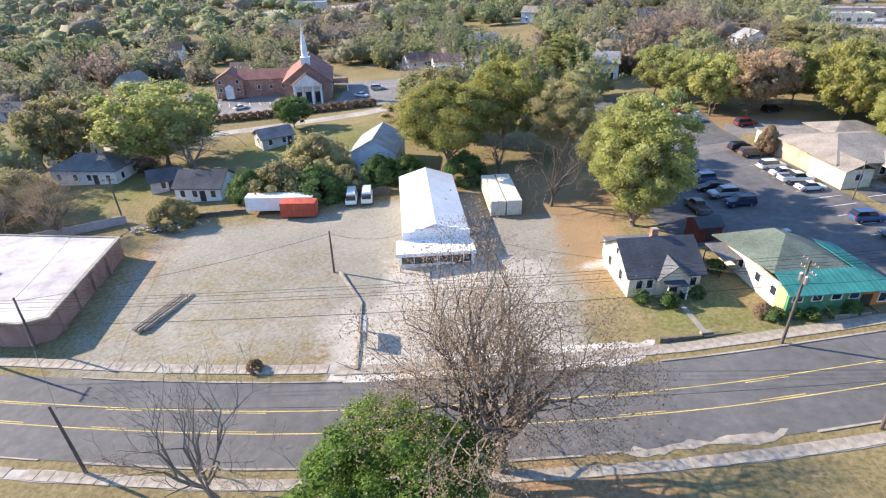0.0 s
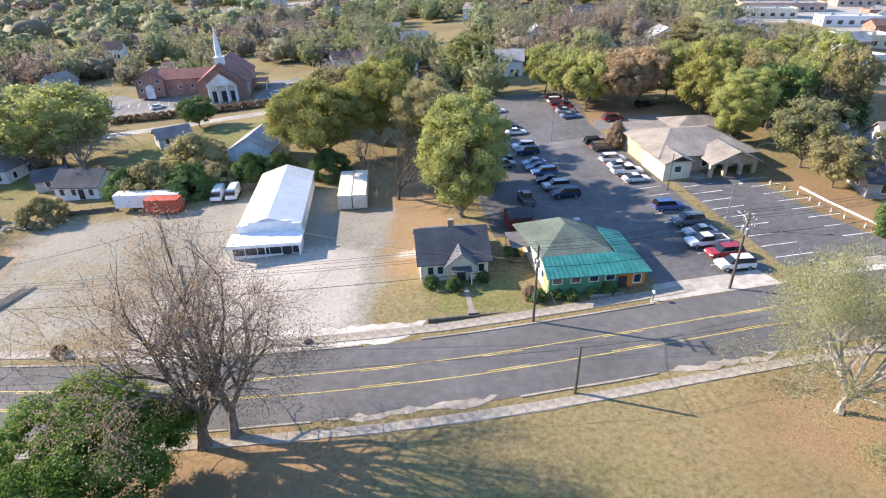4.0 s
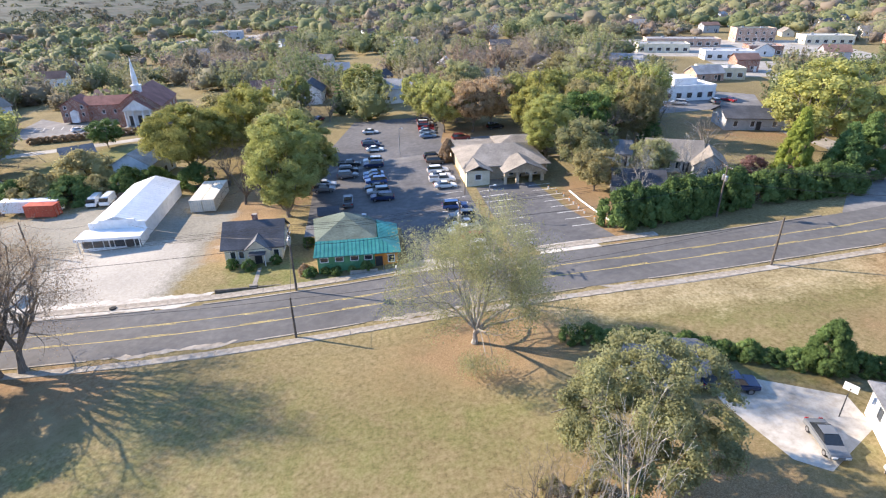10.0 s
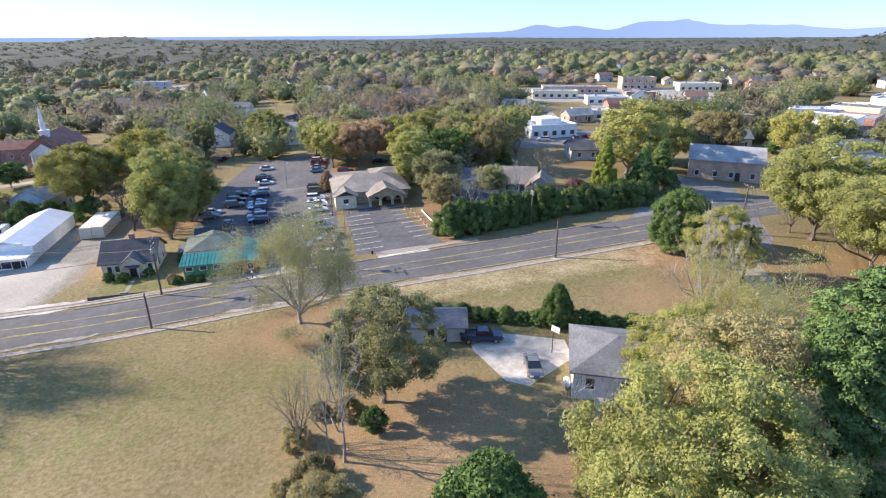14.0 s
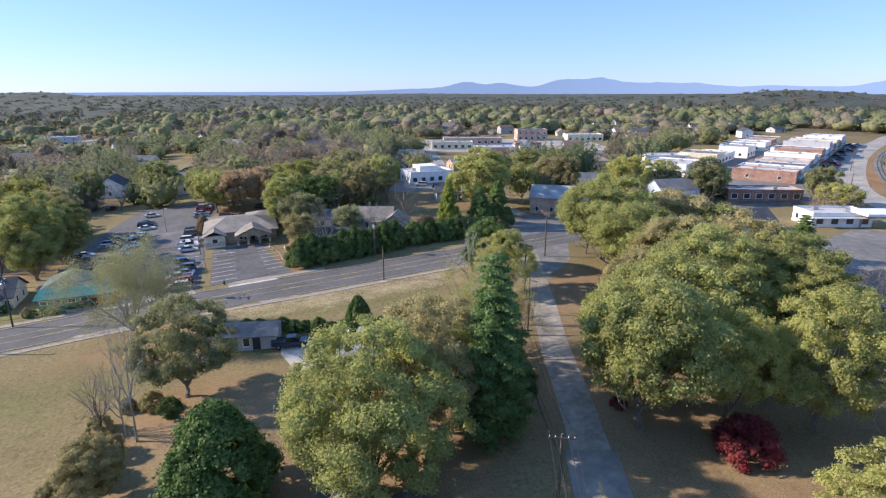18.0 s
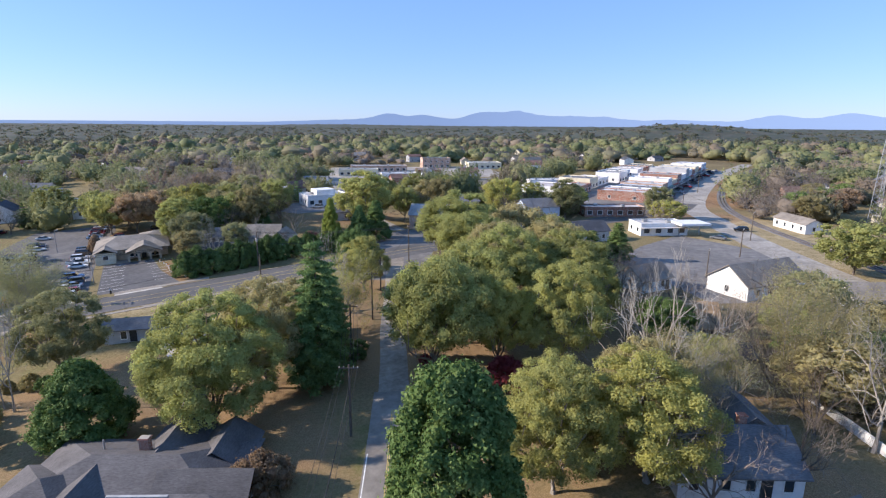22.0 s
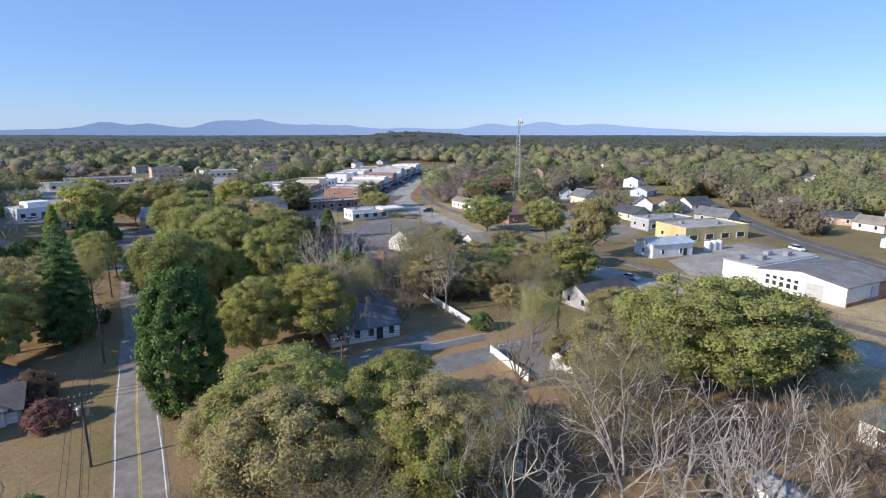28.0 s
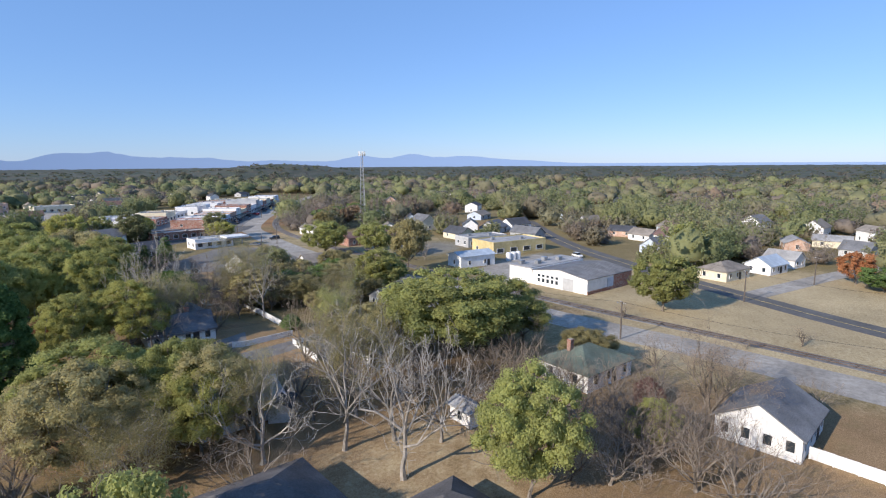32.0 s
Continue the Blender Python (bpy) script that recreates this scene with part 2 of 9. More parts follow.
WHITEROOF = node_mat("white_metal_roof", [(0.72, 0.73, 0.74), (0.8, 0.81, 0.82), (0.86, 0.86, 0.86)], 0.6, 0.45, 0.04, big=0.06)
CREAM = node_mat("cream_siding", [(0.58, 0.52, 0.38), (0.68, 0.62, 0.47), (0.74, 0.69, 0.55)], 0.9, 0.7, 0.05, big=0.08)
BEIGE = node_mat("beige_steel", [(0.56, 0.51, 0.42), (0.66, 0.61, 0.51), (0.7, 0.66, 0.57)], 1.0, 0.6, 0.05, big=0.1)
TAN = node_mat("tan_brick_wall", [(0.36, 0.29, 0.2), (0.45, 0.37, 0.27), (0.5, 0.42, 0.32)], 4.0, 0.9, 0.1)
GREYWALL = node_mat("grey_siding", [(0.34, 0.35, 0.36), (0.42, 0.43, 0.44), (0.48, 0.49, 0.5)], 1.0, 0.75, 0.05, obj=0.2, big=0.1)
BLUEWALL = node_mat("pale_blue_siding", [(0.38, 0.45, 0.55), (0.48, 0.55, 0.64), (0.54, 0.61, 0.7)], 1.0, 0.7, 0.04, big=0.1)
GREENWALL = node_mat("green_painted_wall", [(0.07, 0.22, 0.11), (0.10, 0.30, 0.15), (0.14, 0.36, 0.19)], 1.0, 0.75, 0.05)
ORANGEWALL = node_mat("orange_painted_wall", [(0.55, 0.17, 0.03), (0.68, 0.24, 0.045), (0.74, 0.3, 0.07)], 1.0, 0.75, 0.05)
YELLOWWALL = node_mat("yellow_painted_wall", [(0.46, 0.37, 0.17), (0.55, 0.45, 0.23), (0.6, 0.51, 0.3)], 1.0, 0.75, 0.05)
TEAL = node_mat("teal_metal_roof", [(0.014, 0.165, 0.145), (0.026, 0.22, 0.195), (0.045, 0.27, 0.24)], 0.7, 0.42, 0.05, spec=0.5)
MOSSROOF = shingle_mat("grey_green_shingles", (0.115, 0.145, 0.12))
SLATE = shingle_mat("dark_grey_shingles", (0.075, 0.08, 0.092))
GREYROOF = shingle_mat("grey_shingles", (0.16, 0.165, 0.175))
TANROOF = shingle_mat("brown_grey_shingles", (0.25, 0.222, 0.19))
REDROOF = shingle_mat("red_brown_shingles", (0.175, 0.11, 0.095))
CHURCHROOF = shingle_mat("red_tile_shingles", (0.27, 0.125, 0.1))
RUSTROOF = shingle_mat("orange_tan_shingles", (0.36, 0.25, 0.15))
OLDSLATE = shingle_mat("weathered_dark_shingles", (0.118, 0.113, 0.115))
LIGHTROOF = shingle_mat("pale_grey_roofing", (0.33, 0.33, 0.33))
BLUEROOF = node_mat("pale_blue_metal_roof", [(0.32, 0.38, 0.44), (0.42, 0.48, 0.54), (0.5, 0.56, 0.62)], 0.8, 0.4, 0.04)
FLATROOF = node_mat("pale_flat_roofing", [(0.42, 0.405, 0.385), (0.53, 0.51, 0.49), (0.62, 0.61, 0.6)], 0.5, 0.85, 0.05, big=0.15)
TARROOF = node_mat("weathered_flat_roofing", [(0.38, 0.34, 0.33), (0.5, 0.46, 0.45), (0.58, 0.55, 0.53)], 0.35, 0.9, 0.05, big=0.2)
BRICK = brick_mat("red_brick", (0.24, 0.075, 0.045), (0.33, 0.12, 0.075), (0.42, 0.37, 0.32))
BRICKPALE = brick_mat("pink_tan_brick", (0.4, 0.22, 0.15), (0.5, 0.3, 0.21), (0.52, 0.46, 0.4))
GLASS = glass_mat("window_glass")
CARGLASS = glass_mat("car_glass", (0.015, 0.018, 0.022))
FRAME = node_mat("white_trim", [(0.66, 0.66, 0.65), (0.8, 0.8, 0.79)], 2.0, 0.5)
DARKTRIM = node_mat("dark_trim", [(0.03, 0.03, 0.032), (0.06, 0.06, 0.06)], 2.0, 0.6)
POLEWOOD = node_mat("weathered_pole_wood", [(0.07, 0.055, 0.045), (0.12, 0.10, 0.085), (0.17, 0.15, 0.13)], 3.0, 0.9, 0.2, stretch=(6, 6, 0.6))
POLEPALE = node_mat("peeled_timber", [(0.26, 0.20, 0.14), (0.38, 0.31, 0.23), (0.50, 0.42, 0.33)], 3.0, 0.9, 0.2, stretch=(0.6, 6, 6), obj=0.15)
STEEL = node_mat("galvanised_steel", [(0.36, 0.37, 0.38), (0.48, 0.49, 0.5)], 2.0, 0.45, metal=0.7)
WIRE = node_mat("cable_black", [(0.02, 0.02, 0.02), (0.035, 0.035, 0.035)], 2.0, 0.6)
RUBBER = node_mat("tyre_rubber", [(0.015, 0.015, 0.016), (0.03, 0.03, 0.03)], 3.0, 0.85)
RIM = node_mat("wheel_metal", [(0.3, 0.3, 0.31), (0.5, 0.5, 0.51)], 3.0, 0.3, metal=0.9)
LAMPLENS = node_mat("clear_lamp_lens", [(0.6, 0.6, 0.6), (0.8, 0.8, 0.8)], 3.0, 0.1)
REDLENS = node_mat("red_lamp_lens", [(0.35, 0.01, 0.01), (0.5, 0.02, 0.02)], 3.0, 0.15)
REDSTEEL = node_mat("red_steel", [(0.36, 0.06, 0.035), (0.48, 0.09, 0.05), (0.52, 0.13, 0.08)], 1.0, 0.6, 0.05)
BARK = node_mat("grey_brown_bark", [(0.108, 0.086, 0.068), (0.179, 0.151, 0.122), (0.272, 0.237, 0.200)], 1.6, 0.95, 0.4, stretch=(3, 3, 0.5), obj=0.25)
BARKPALE = node_mat("pale_grey_bark", [(0.191, 0.170, 0.145), (0.287, 0.260, 0.227), (0.408, 0.375, 0.337)], 1.2, 0.95, 0.3, stretch=(3, 3, 0.6), obj=0.2)
TWIG = node_mat("brown_twigs", [(0.149, 0.113, 0.083), (0.247, 0.194, 0.149), (0.329, 0.276, 0.224)], 0.8, 0.95, obj=0.25)
TWIGGREY = node_mat("grey_twigs", [(0.243, 0.225, 0.202), (0.352, 0.329, 0.299), (0.463, 0.438, 0.402)], 0.8, 0.95, obj=0.2)


def leaf_mat(name, cols, obj=0.3, transl=0.48, rough=0.8):
    return node_mat(name, cols, 0.35, rough, island=True, obj=obj, spec=0.08, big=0.18, transl=transl)


LEAF = {
    "green": leaf_mat("green_leaves", [(0.246, 0.255, 0.094), (0.350, 0.363, 0.137), (0.436, 0.456, 0.167)]),
    "yellow_green": leaf_mat("yellow_green_leaves", [(0.274, 0.275, 0.099), (0.391, 0.392, 0.141), (0.490, 0.489, 0.178)]),
    "olive": leaf_mat("olive_leaves", [(0.266, 0.236, 0.118), (0.383, 0.340, 0.170), (0.476, 0.422, 0.210)]),
    "brown": leaf_mat("brown_leaves", [(0.240, 0.170, 0.108), (0.342, 0.246, 0.162), (0.432, 0.324, 0.222)]),
    "fresh_green": leaf_mat("fresh_green_leaves", [(0.127, 0.206, 0.048), (0.199, 0.302, 0.072), (0.284, 0.386, 0.101)]),
    "tan": leaf_mat("pale_brown_leaves", [(0.322, 0.230, 0.137), (0.455, 0.326, 0.196), (0.576, 0.433, 0.270)]),
    "orange": leaf_mat("bright_orange_leaves", [(0.44, 0.2, 0.095), (0.56, 0.275, 0.135), (0.64, 0.35, 0.19)]),
    "red": leaf_mat("maroon_leaves", [(0.17, 0.095, 0.085), (0.25, 0.145, 0.13), (0.33, 0.2, 0.18)]),
    "scarlet": leaf_mat("scarlet_leaves", [(0.2, 0.04, 0.05), (0.3, 0.075, 0.08), (0.38, 0.12, 0.115)]),
    "light_green": leaf_mat("light_green_leaves", [(0.282, 0.276, 0.091), (0.407, 0.396, 0.131), (0.507, 0.495, 0.165)]),
    "dark": leaf_mat("dark_glossy_leaves", [(0.051, 0.095, 0.028), (0.100, 0.167, 0.050), (0.197, 0.270, 0.092)], 0.15, 0.25, 0.6),
    "needle": leaf_mat("dark_green_needles", [(0.083, 0.147, 0.055), (0.159, 0.250, 0.090), (0.268, 0.367, 0.136)], 0.2, 0.3),
    "hedge": leaf_mat("hedge_leaves", [(0.078, 0.126, 0.043), (0.138, 0.210, 0.070), (0.228, 0.306, 0.108)], 0.2, 0.25),
    "thuja": leaf_mat("bright_thuja_sprays", [(0.160, 0.205, 0.044), (0.250, 0.300, 0.064), (0.350, 0.390, 0.096)], 0.2, 0.25),
    "grey": leaf_mat("thin_grey_green_leaves", [(0.235, 0.238, 0.121), (0.336, 0.339, 0.173), (0.420, 0.424, 0.216)]),
}


# ---------------------------------------------------------------- mesh helpers
def part(name, bm, material, parent=None, label="", m=None):
    """Link a bmesh as one mesh object, under a thing or a part."""
    me = bpy.data.meshes.new(name)
    bm.to_mesh(me)
    bm.free()
    me.materials.append(material)
    ob = new(name, me)
    if parent is not None:
        ob.parent = parent
    if m is not None:
        ob.matrix_basis = m
    if label:
        ob["label"] = label
    return ob


def share(name, me, parent=None, m=None, label=""):
    ob = new(name, me)
    ob.parent = parent
    if m is not None:
        ob.matrix_basis = m
    if label:
        ob["label"] = label
    return ob


def mesh_of(name, bm, material):
    me = bpy.data.meshes.new(name)
    bm.to_mesh(me)
    bm.free()
    me.materials.append(material)
    return me


def thing(name, x, y, rot=0, z=None, label="", category="", group=""):
    e = new(name)
    e.matrix_basis = pose(x, y, ground_z(x) if z is None else z, 0, 0, rot)
    return tagged(e, label, category, group)


def box(bm, x0, x1, y0, y1, z0, z1, bevel=0.0):
    vs = [bm.verts.new(p) for p in ((x0, y0, z0), (x1, y0, z0), (x1, y1, z0), (x0, y1, z0), (x0, y0, z1), (x1, y0, z1), (x1, y1, z1), (x0, y1, z1))]
    fs = [bm.faces.new([vs[i] for i in f]) for f in ((0, 3, 2, 1), (4, 5, 6, 7), (0, 1, 5, 4), (1, 2, 6, 5), (2, 3, 7, 6), (3, 0, 4, 7))]
    if bevel:
        es = {e for f in fs for e in f.edges}
        bmesh.ops.bevel(bm, geom=list(es), offset=bevel, segments=1, affect="EDGES")
    return bm


def boxes(*bs, bevel=0.0):
    bm = bmesh.new()
    for b in bs:
        box(bm, *b, bevel=bevel)
    return bm


def prism(poly, z0, z1):
    bm = bmesh.new()
    a = [bm.verts.new((x, y, z0)) for x, y in poly]
    b = [bm.verts.new((x, y, z1)) for x, y in poly]
    bm.faces.new(b)
    bm.faces.new(a[::-1])
    for i in range(len(a)):
        j = (i + 1) % len(a)
        bm.faces.new((a[i], a[j], b[j], b[i]))
    return bm


def tube(bm, pts, radii, sides=6, cap=True):
    """A tube along pts."""
    rings = []
    for i, (p, r) in enumerate(zip(pts, radii)):
        p = Vector(p)
        d = Vector(pts[min(i + 1, len(pts) - 1)]) - Vector(pts[max(i - 1, 0)])
        d.normalize()
        u = d.cross(Vector((0, 0, 1)) if abs(d.z) < 0.9 else Vector((1, 0, 0))).normalized()
        v = d.cross(u)
        rings.append([bm.verts.new(p + r * (math.cos(2 * math.pi * k / sides) * u + math.sin(2 * math.pi * k / sides) * v)) for k in range(sides)])
    for a, b in zip(rings, rings[1:]):
        for k in range(sides):
            bm.faces.new((a[k], b[k], b[(k + 1) % sides], a[(k + 1) % sides]))
    if cap:
        bm.faces.new(rings[0])
        bm.faces.new(rings[-1][::-1])
    return bm


def drape(name, poly, dz, material, parent=None, label="", category="", thick=0.0):
    """A flat patch laid on the strips of the terrain, dz above it; thick: its edges go down that far."""
    bm = bmesh.new()
    bm.faces.new([bm.verts.new((x, y, 0)) for x, y in poly])
    xs = [p[0] for p in poly]
    for xb in XB:
        if min(xs) < xb < max(xs):
            bmesh.ops.bisect_plane(bm, geom=bm.verts[:] + bm.edges[:] + bm.faces[:], plane_co=(xb, 0, 0), plane_no=(1, 0, 0))
    for v in bm.verts:
        v.co.z = ground_z(v.co.x) + dz
    for f in bm.faces:
        if f.normal.z < 0 or f.calc_center_median().z < -1e9:
            f.normal_flip()
    bm.normal_update()
    for f in bm.faces:
        if f.normal.z < 0:
            f.normal_flip()
    if thick:
        rim = [e for e in bm.edges if e.is_boundary]
        ret = bmesh.ops.extrude_edge_only(bm, edges=rim)
        for v in ret["geom"]:
            if isinstance(v, bmesh.types.BMVert):
                v.co.z -= thick
        bmesh.ops.recalc_face_normals(bm, faces=bm.faces[:])
    ob = part(name, bm, material, parent)
    return tagged(ob, label, category, kind="" if parent else "structure")


def smooth_line(pts, step=5.0):
    """Catmull-Rom through pts, evenly stepped."""
    pts = [np.array(p, float) for p in pts]
    pts = [2 * pts[0] - pts[1]] + pts + [2 * pts[-1] - pts[-2]]
    out = []
    for i in range(1, len(pts) - 2):
        p0, p1, p2, p3 = pts[i - 1:i + 3]
        k = max(2, int(np.linalg.norm(p2 - p1) / step))
        for s in np.arange(k) / k:
            out.append(0.5 * (2 * p1 + (p2 - p0) * s + (2 * p0 - 5 * p1 + 4 * p2 - p3) * s * s + (3 * p1 - p0 - 3 * p2 + p3) * s ** 3))
    out.append(pts[-2])
    return np.array(out)


def offset_line(line, d):
    t = np.gradient(line, axis=0)
    t /= np.linalg.norm(t, axis=1)[:, None]
    return line + d * np.stack([-t[:, 1], t[:, 0]], 1)


def ribbon(name, line, left, right, dz, material, label="", category="", parent=None, thick=0.0, wobble=0.0):
    """A strip between two offsets of a line, laid on the terrain."""
    a, b = offset_line(line, left), offset_line(line, right)
    if wobble:
        rg = np.random.RandomState(7)
        a = a + wobble * (rg.rand(len(a), 2) - 0.5)
        b = b + wobble * (rg.rand(len(a), 2) - 0.5)
    # more rows where the strips of the terrain bend
    bm = bmesh.new()
    va = [bm.verts.new((p[0], p[1], 0)) for p in a]
    vb = [bm.verts.new((p[0], p[1], 0)) for p in b]
    for i in range(len(a) - 1):
        bm.faces.new((va[i], vb[i], vb[i + 1], va[i + 1]))
    xs = np.concatenate([a[:, 0], b[:, 0]])
    for xb in XB:
        if xs.min() < xb < xs.max():
            bmesh.ops.bisect_plane(bm, geom=bm.verts[:] + bm.edges[:] + bm.faces[:], plane_co=(xb, 0, 0), plane_no=(1, 0, 0))
    for v in bm.verts:
        v.co.z = ground_z(v.co.x) + dz
    bm.normal_update()
    for f in bm.faces:
        if f.normal.z < 0:
            f.normal_flip()
    if thick:
        rim = [e for e in bm.edges if e.is_boundary]
        ret = bmesh.ops.extrude_edge_only(bm, edges=rim)
        for v in ret["geom"]:
            if isinstance(v, bmesh.types.BMVert):
                v.co.z -= thick
        bmesh.ops.recalc_face_normals(bm, faces=bm.faces[:])
    ob = part(name, bm, material, parent)
    if parent is None:
        tagged(ob, label, category, kind="structure")
    return ob


# ---------------------------------------------------------------- the ground
def soft_rect(X, Y, x0, x1, y0, y1, edge, rot=0.0, w=1.0):
    cx, cy = (x0 + x1) / 2, (y0 + y1) / 2
    c, s = math.cos(radians(rot)), math.sin(radians(rot))
    u, v = (X - cx) * c + (Y - cy) * s, -(X - cx) * s + (Y - cy) * c
    d = np.maximum(np.abs(u) - (x1 - x0) / 2, np.abs(v) - (y1 - y0) / 2)
    return w * np.clip(0.5 - d / edge, 0, 1)


def soft_spot(X, Y, x, y, rx, ry, w=1.0):
    d = np.sqrt(((X - x) / rx) ** 2 + ((Y - y) / ry) ** 2)
    return w * np.clip(1.5 - d, 0, 1)


COVERS = {
    "gravel": [("r", -42, -6, 49, 91, 8, 0, 0.66), ("r", -12, 14, 60, 91, 8, 0), ("r", -36, -4, 74, 90, 8, 0, 0.85), ("r", 8, 22, 45, 80, 5, -8), ("s", 4, 60, 18, 16, 1), ("r", 225, 262, -135, -96, 8, -25), ("s", 263, -60, 20, 14, 0.8)],
    "dust": [("r", -3, 19, 46, 68, 6, -8), ("s", -7, 52, 3, 8, 0.8), ("s", 27, 62, 3, 1.5, 1)],
    "litter": [("r", 92, 150, -200, -62, 12, 0, 0.75), ("r", 104, 180, -62, 20, 12, 0, 0.62), ("r", 62, 104, -90, -12, 8, 0, 0.52), ("r", 21, 33, 56, 96, 6, 0), ("s", 25, 86, 11, 14, 1), ("s", 80, 115, 16, 10, 1), ("s", 92, 62, 4, 14, 1), ("s", 64, 22, 11, 7, 0.85), ("s", 54, 21, 14, 8, 0.42),
               ("s", 74, -4, 14, 10, 0.8), ("s", 90, -20, 16, 12, 0.8), ("s", 112, -8, 7, 18, 1), ("s", 124, -22, 14, 18, 0.9), ("s", 136, 12, 9, 14, 1), ("s", 126, 20, 8, 12, 0.7),
               ("s", 110, -118, 14, 18, 0.85), ("s", 104, -84, 12, 14, 0.8), ("s", 140, -120, 16, 16, 0.7), ("s", 96, -34, 10, 14, 0.7), ("s", 2, 22, 20, 8, 0.7)],
    "earth": [("s", 113, -12, 4, 14, 0.9), ("s", 126, -30, 8, 6, 0.5), ("s", 330, 74, 50, 30, 0.8), ("s", 400, 118, 50, 30, 0.8), ("s", 270, 40, 26, 20, 0.7), ("s", -14, 60, 6, 4, 0.5), ("s", -39, 78, 4, 10, 0.8), ("s", -10, 52, 3, 6, 0.6), ("s", 10, 26, 12, 6, 0.8), ("s", 64, 24, 8, 5, 0.8), ("s", 129, 26, 14, 7, 0.9), ("s", 163, -34, 10, 7, 1), ("s", 90, 56, 4, 16, 0.7), ("s", 180, -140, 14, 26, 0.6),
              ("s", 33, 86, 10, 12, 0.6), ("s", 340, -60, 40, 25, 0.7), ("s", 150, 100, 26, 18, 0.6)],
    "green": [("s", -23, 67, 11, 8, 0.46), ("s", -30, 76, 6, 7, 0.4), ("s", -15, 75, 6, 6, 0.4), ("s", 104, -42, 4, 10, 0.9), ("s", 93, -62, 6, 10, 0.8), ("s", 120, -46, 9, 7, 0.45), ("s", 150, -60, 8, 6, 0.4), ("s", 88, -20, 10, 6, 0.6), ("s", 112, -70, 6, 5, 0.6), ("r", 150, 240, -200, -135, 12, 0, 0.42), ("r", 38, 46, 44.6, 47, 1.5, 0), ("r", 27.5, 40, 44.5, 54, 2, 0, 0.72), ("s", 40, 12, 30, 15, 0.44), ("s", 62, 10, 10, 7, 0.5), ("s", 24, 16, 18, 12, 0.44), ("s", 88, 12, 16, 5, 0.5), ("s", 84, 0, 10, 6, 0.45), ("s", -20, 132, 22, 16, 0.9),
              ("s", -62, 112, 16, 12, 0.7), ("s", 128, -50, 10, 10, 0.6), ("s", 96, -45, 5, 14, 0.6), ("s", 165, -82, 14, 8, 0.45), ("s", 240, -45, 26, 12, 0.7), ("s", 150, -72, 8, 10, 0.3),
              ("s", 132, 66, 12, 8, 0.7), ("s", 100, 24, 30, 7, 0.5)],
    "straw": [("r", 150, 262, -240, -128, 26, 0, 0.8), ("r", 196, 240, -150, -100, 16, -25, 0.7), ("s", 112, -128, 16, 16, 0.5), ("s", 100, 28, 34, 6, 0.55), ("r", 226, 300, -60, 40, 20, 0, 0.5)],
    # dark litter below the roadside trees, with part of their cast shade painted in
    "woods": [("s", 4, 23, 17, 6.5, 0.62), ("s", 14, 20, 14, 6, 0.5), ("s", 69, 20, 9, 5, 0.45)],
}


def build_ground():
    near_x, near_y = np.arange(-120, 331, 2.5), np.arange(-250, 261, 2.5)
    far_neg = np.array([-4600, -3000, -2000, -1300, -900, -650, -500, -420.0])
    gx = np.unique(np.concatenate([far_neg, np.arange(-400, -120, 10.0), near_x, np.arange(340, 901, 10.0), [1000, 1300, 1800, 2600, 3500, 4800]]))
    gy = np.unique(np.concatenate([far_neg, np.arange(-400, -250, 25.0), near_y, np.arange(275, 900, 25.0), [1000, 1300, 1800, 2600, 3500, 4800]]))
    X, Y = np.meshgrid(gx, gy, indexing="ij")
    Z = np.interp(X, XB, ZB)
    verts = np.stack([X.ravel(), Y.ravel(), Z.ravel()], 1)
    ny = len(gy)
    i, j = np.meshgrid(np.arange(len(gx) - 1), np.arange(ny - 1), indexing="ij")
    a = (i * ny + j).ravel()
    faces = np.stack([a, a + ny, a + ny + 1, a + 1], 1)
    me = bpy.data.meshes.new("ground")
    me.from_pydata(verts.tolist(), [], faces.tolist())
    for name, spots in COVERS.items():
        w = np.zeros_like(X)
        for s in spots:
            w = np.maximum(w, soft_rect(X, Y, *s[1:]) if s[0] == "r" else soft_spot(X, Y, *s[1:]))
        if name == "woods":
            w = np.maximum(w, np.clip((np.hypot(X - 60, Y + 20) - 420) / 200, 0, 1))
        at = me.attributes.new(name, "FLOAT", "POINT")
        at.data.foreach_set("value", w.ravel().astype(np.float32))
    me.materials.append(GROUND)
    return tagged(new("ground", me), "dry autumn grass, bare earth, gravel and leaf litter", "ground", kind="structure")


build_ground()

# ---------------------------------------------------------------- roads, lots, kerbs
MAIN = smooth_line([(-190, 92), (-120, 68), (-80, 56), (-45, 47.5), (-28, 43.4), (-10, 39.8), (10, 37.6), (28, 36.7), (46, 37.0), (65, 37.5), (90, 37.6), (110, 38.0), (130, 39), (150, 42.5), (175, 46), (205, 51), (240, 57), (275, 60), (300, 72)], 4)
ribbon("road_main", MAIN, 5.4, -5.4, 0.03, ASPHALT, "dark asphalt road with a centre turning lane", "road")
for off, kind in ((1.45, YELLOW), (-1.45, YELLOW)):
    ribbon("road_line_yellow", MAIN, off + 0.06, off - 0.06, 0.042, kind, "thin worn yellow line painted on the road", "road marking")
# broken inner yellow dashes beside the solid lines
for side in (1, -1):
    for k in range(4, len(MAIN) - 22, 3):
        ribbon("road_dash_yellow", MAIN[k:k + 2], side * 1.2 + 0.05, side * 1.2 - 0.05, 0.042, YELLOW, "short yellow dash painted beside the solid line", "road marking")


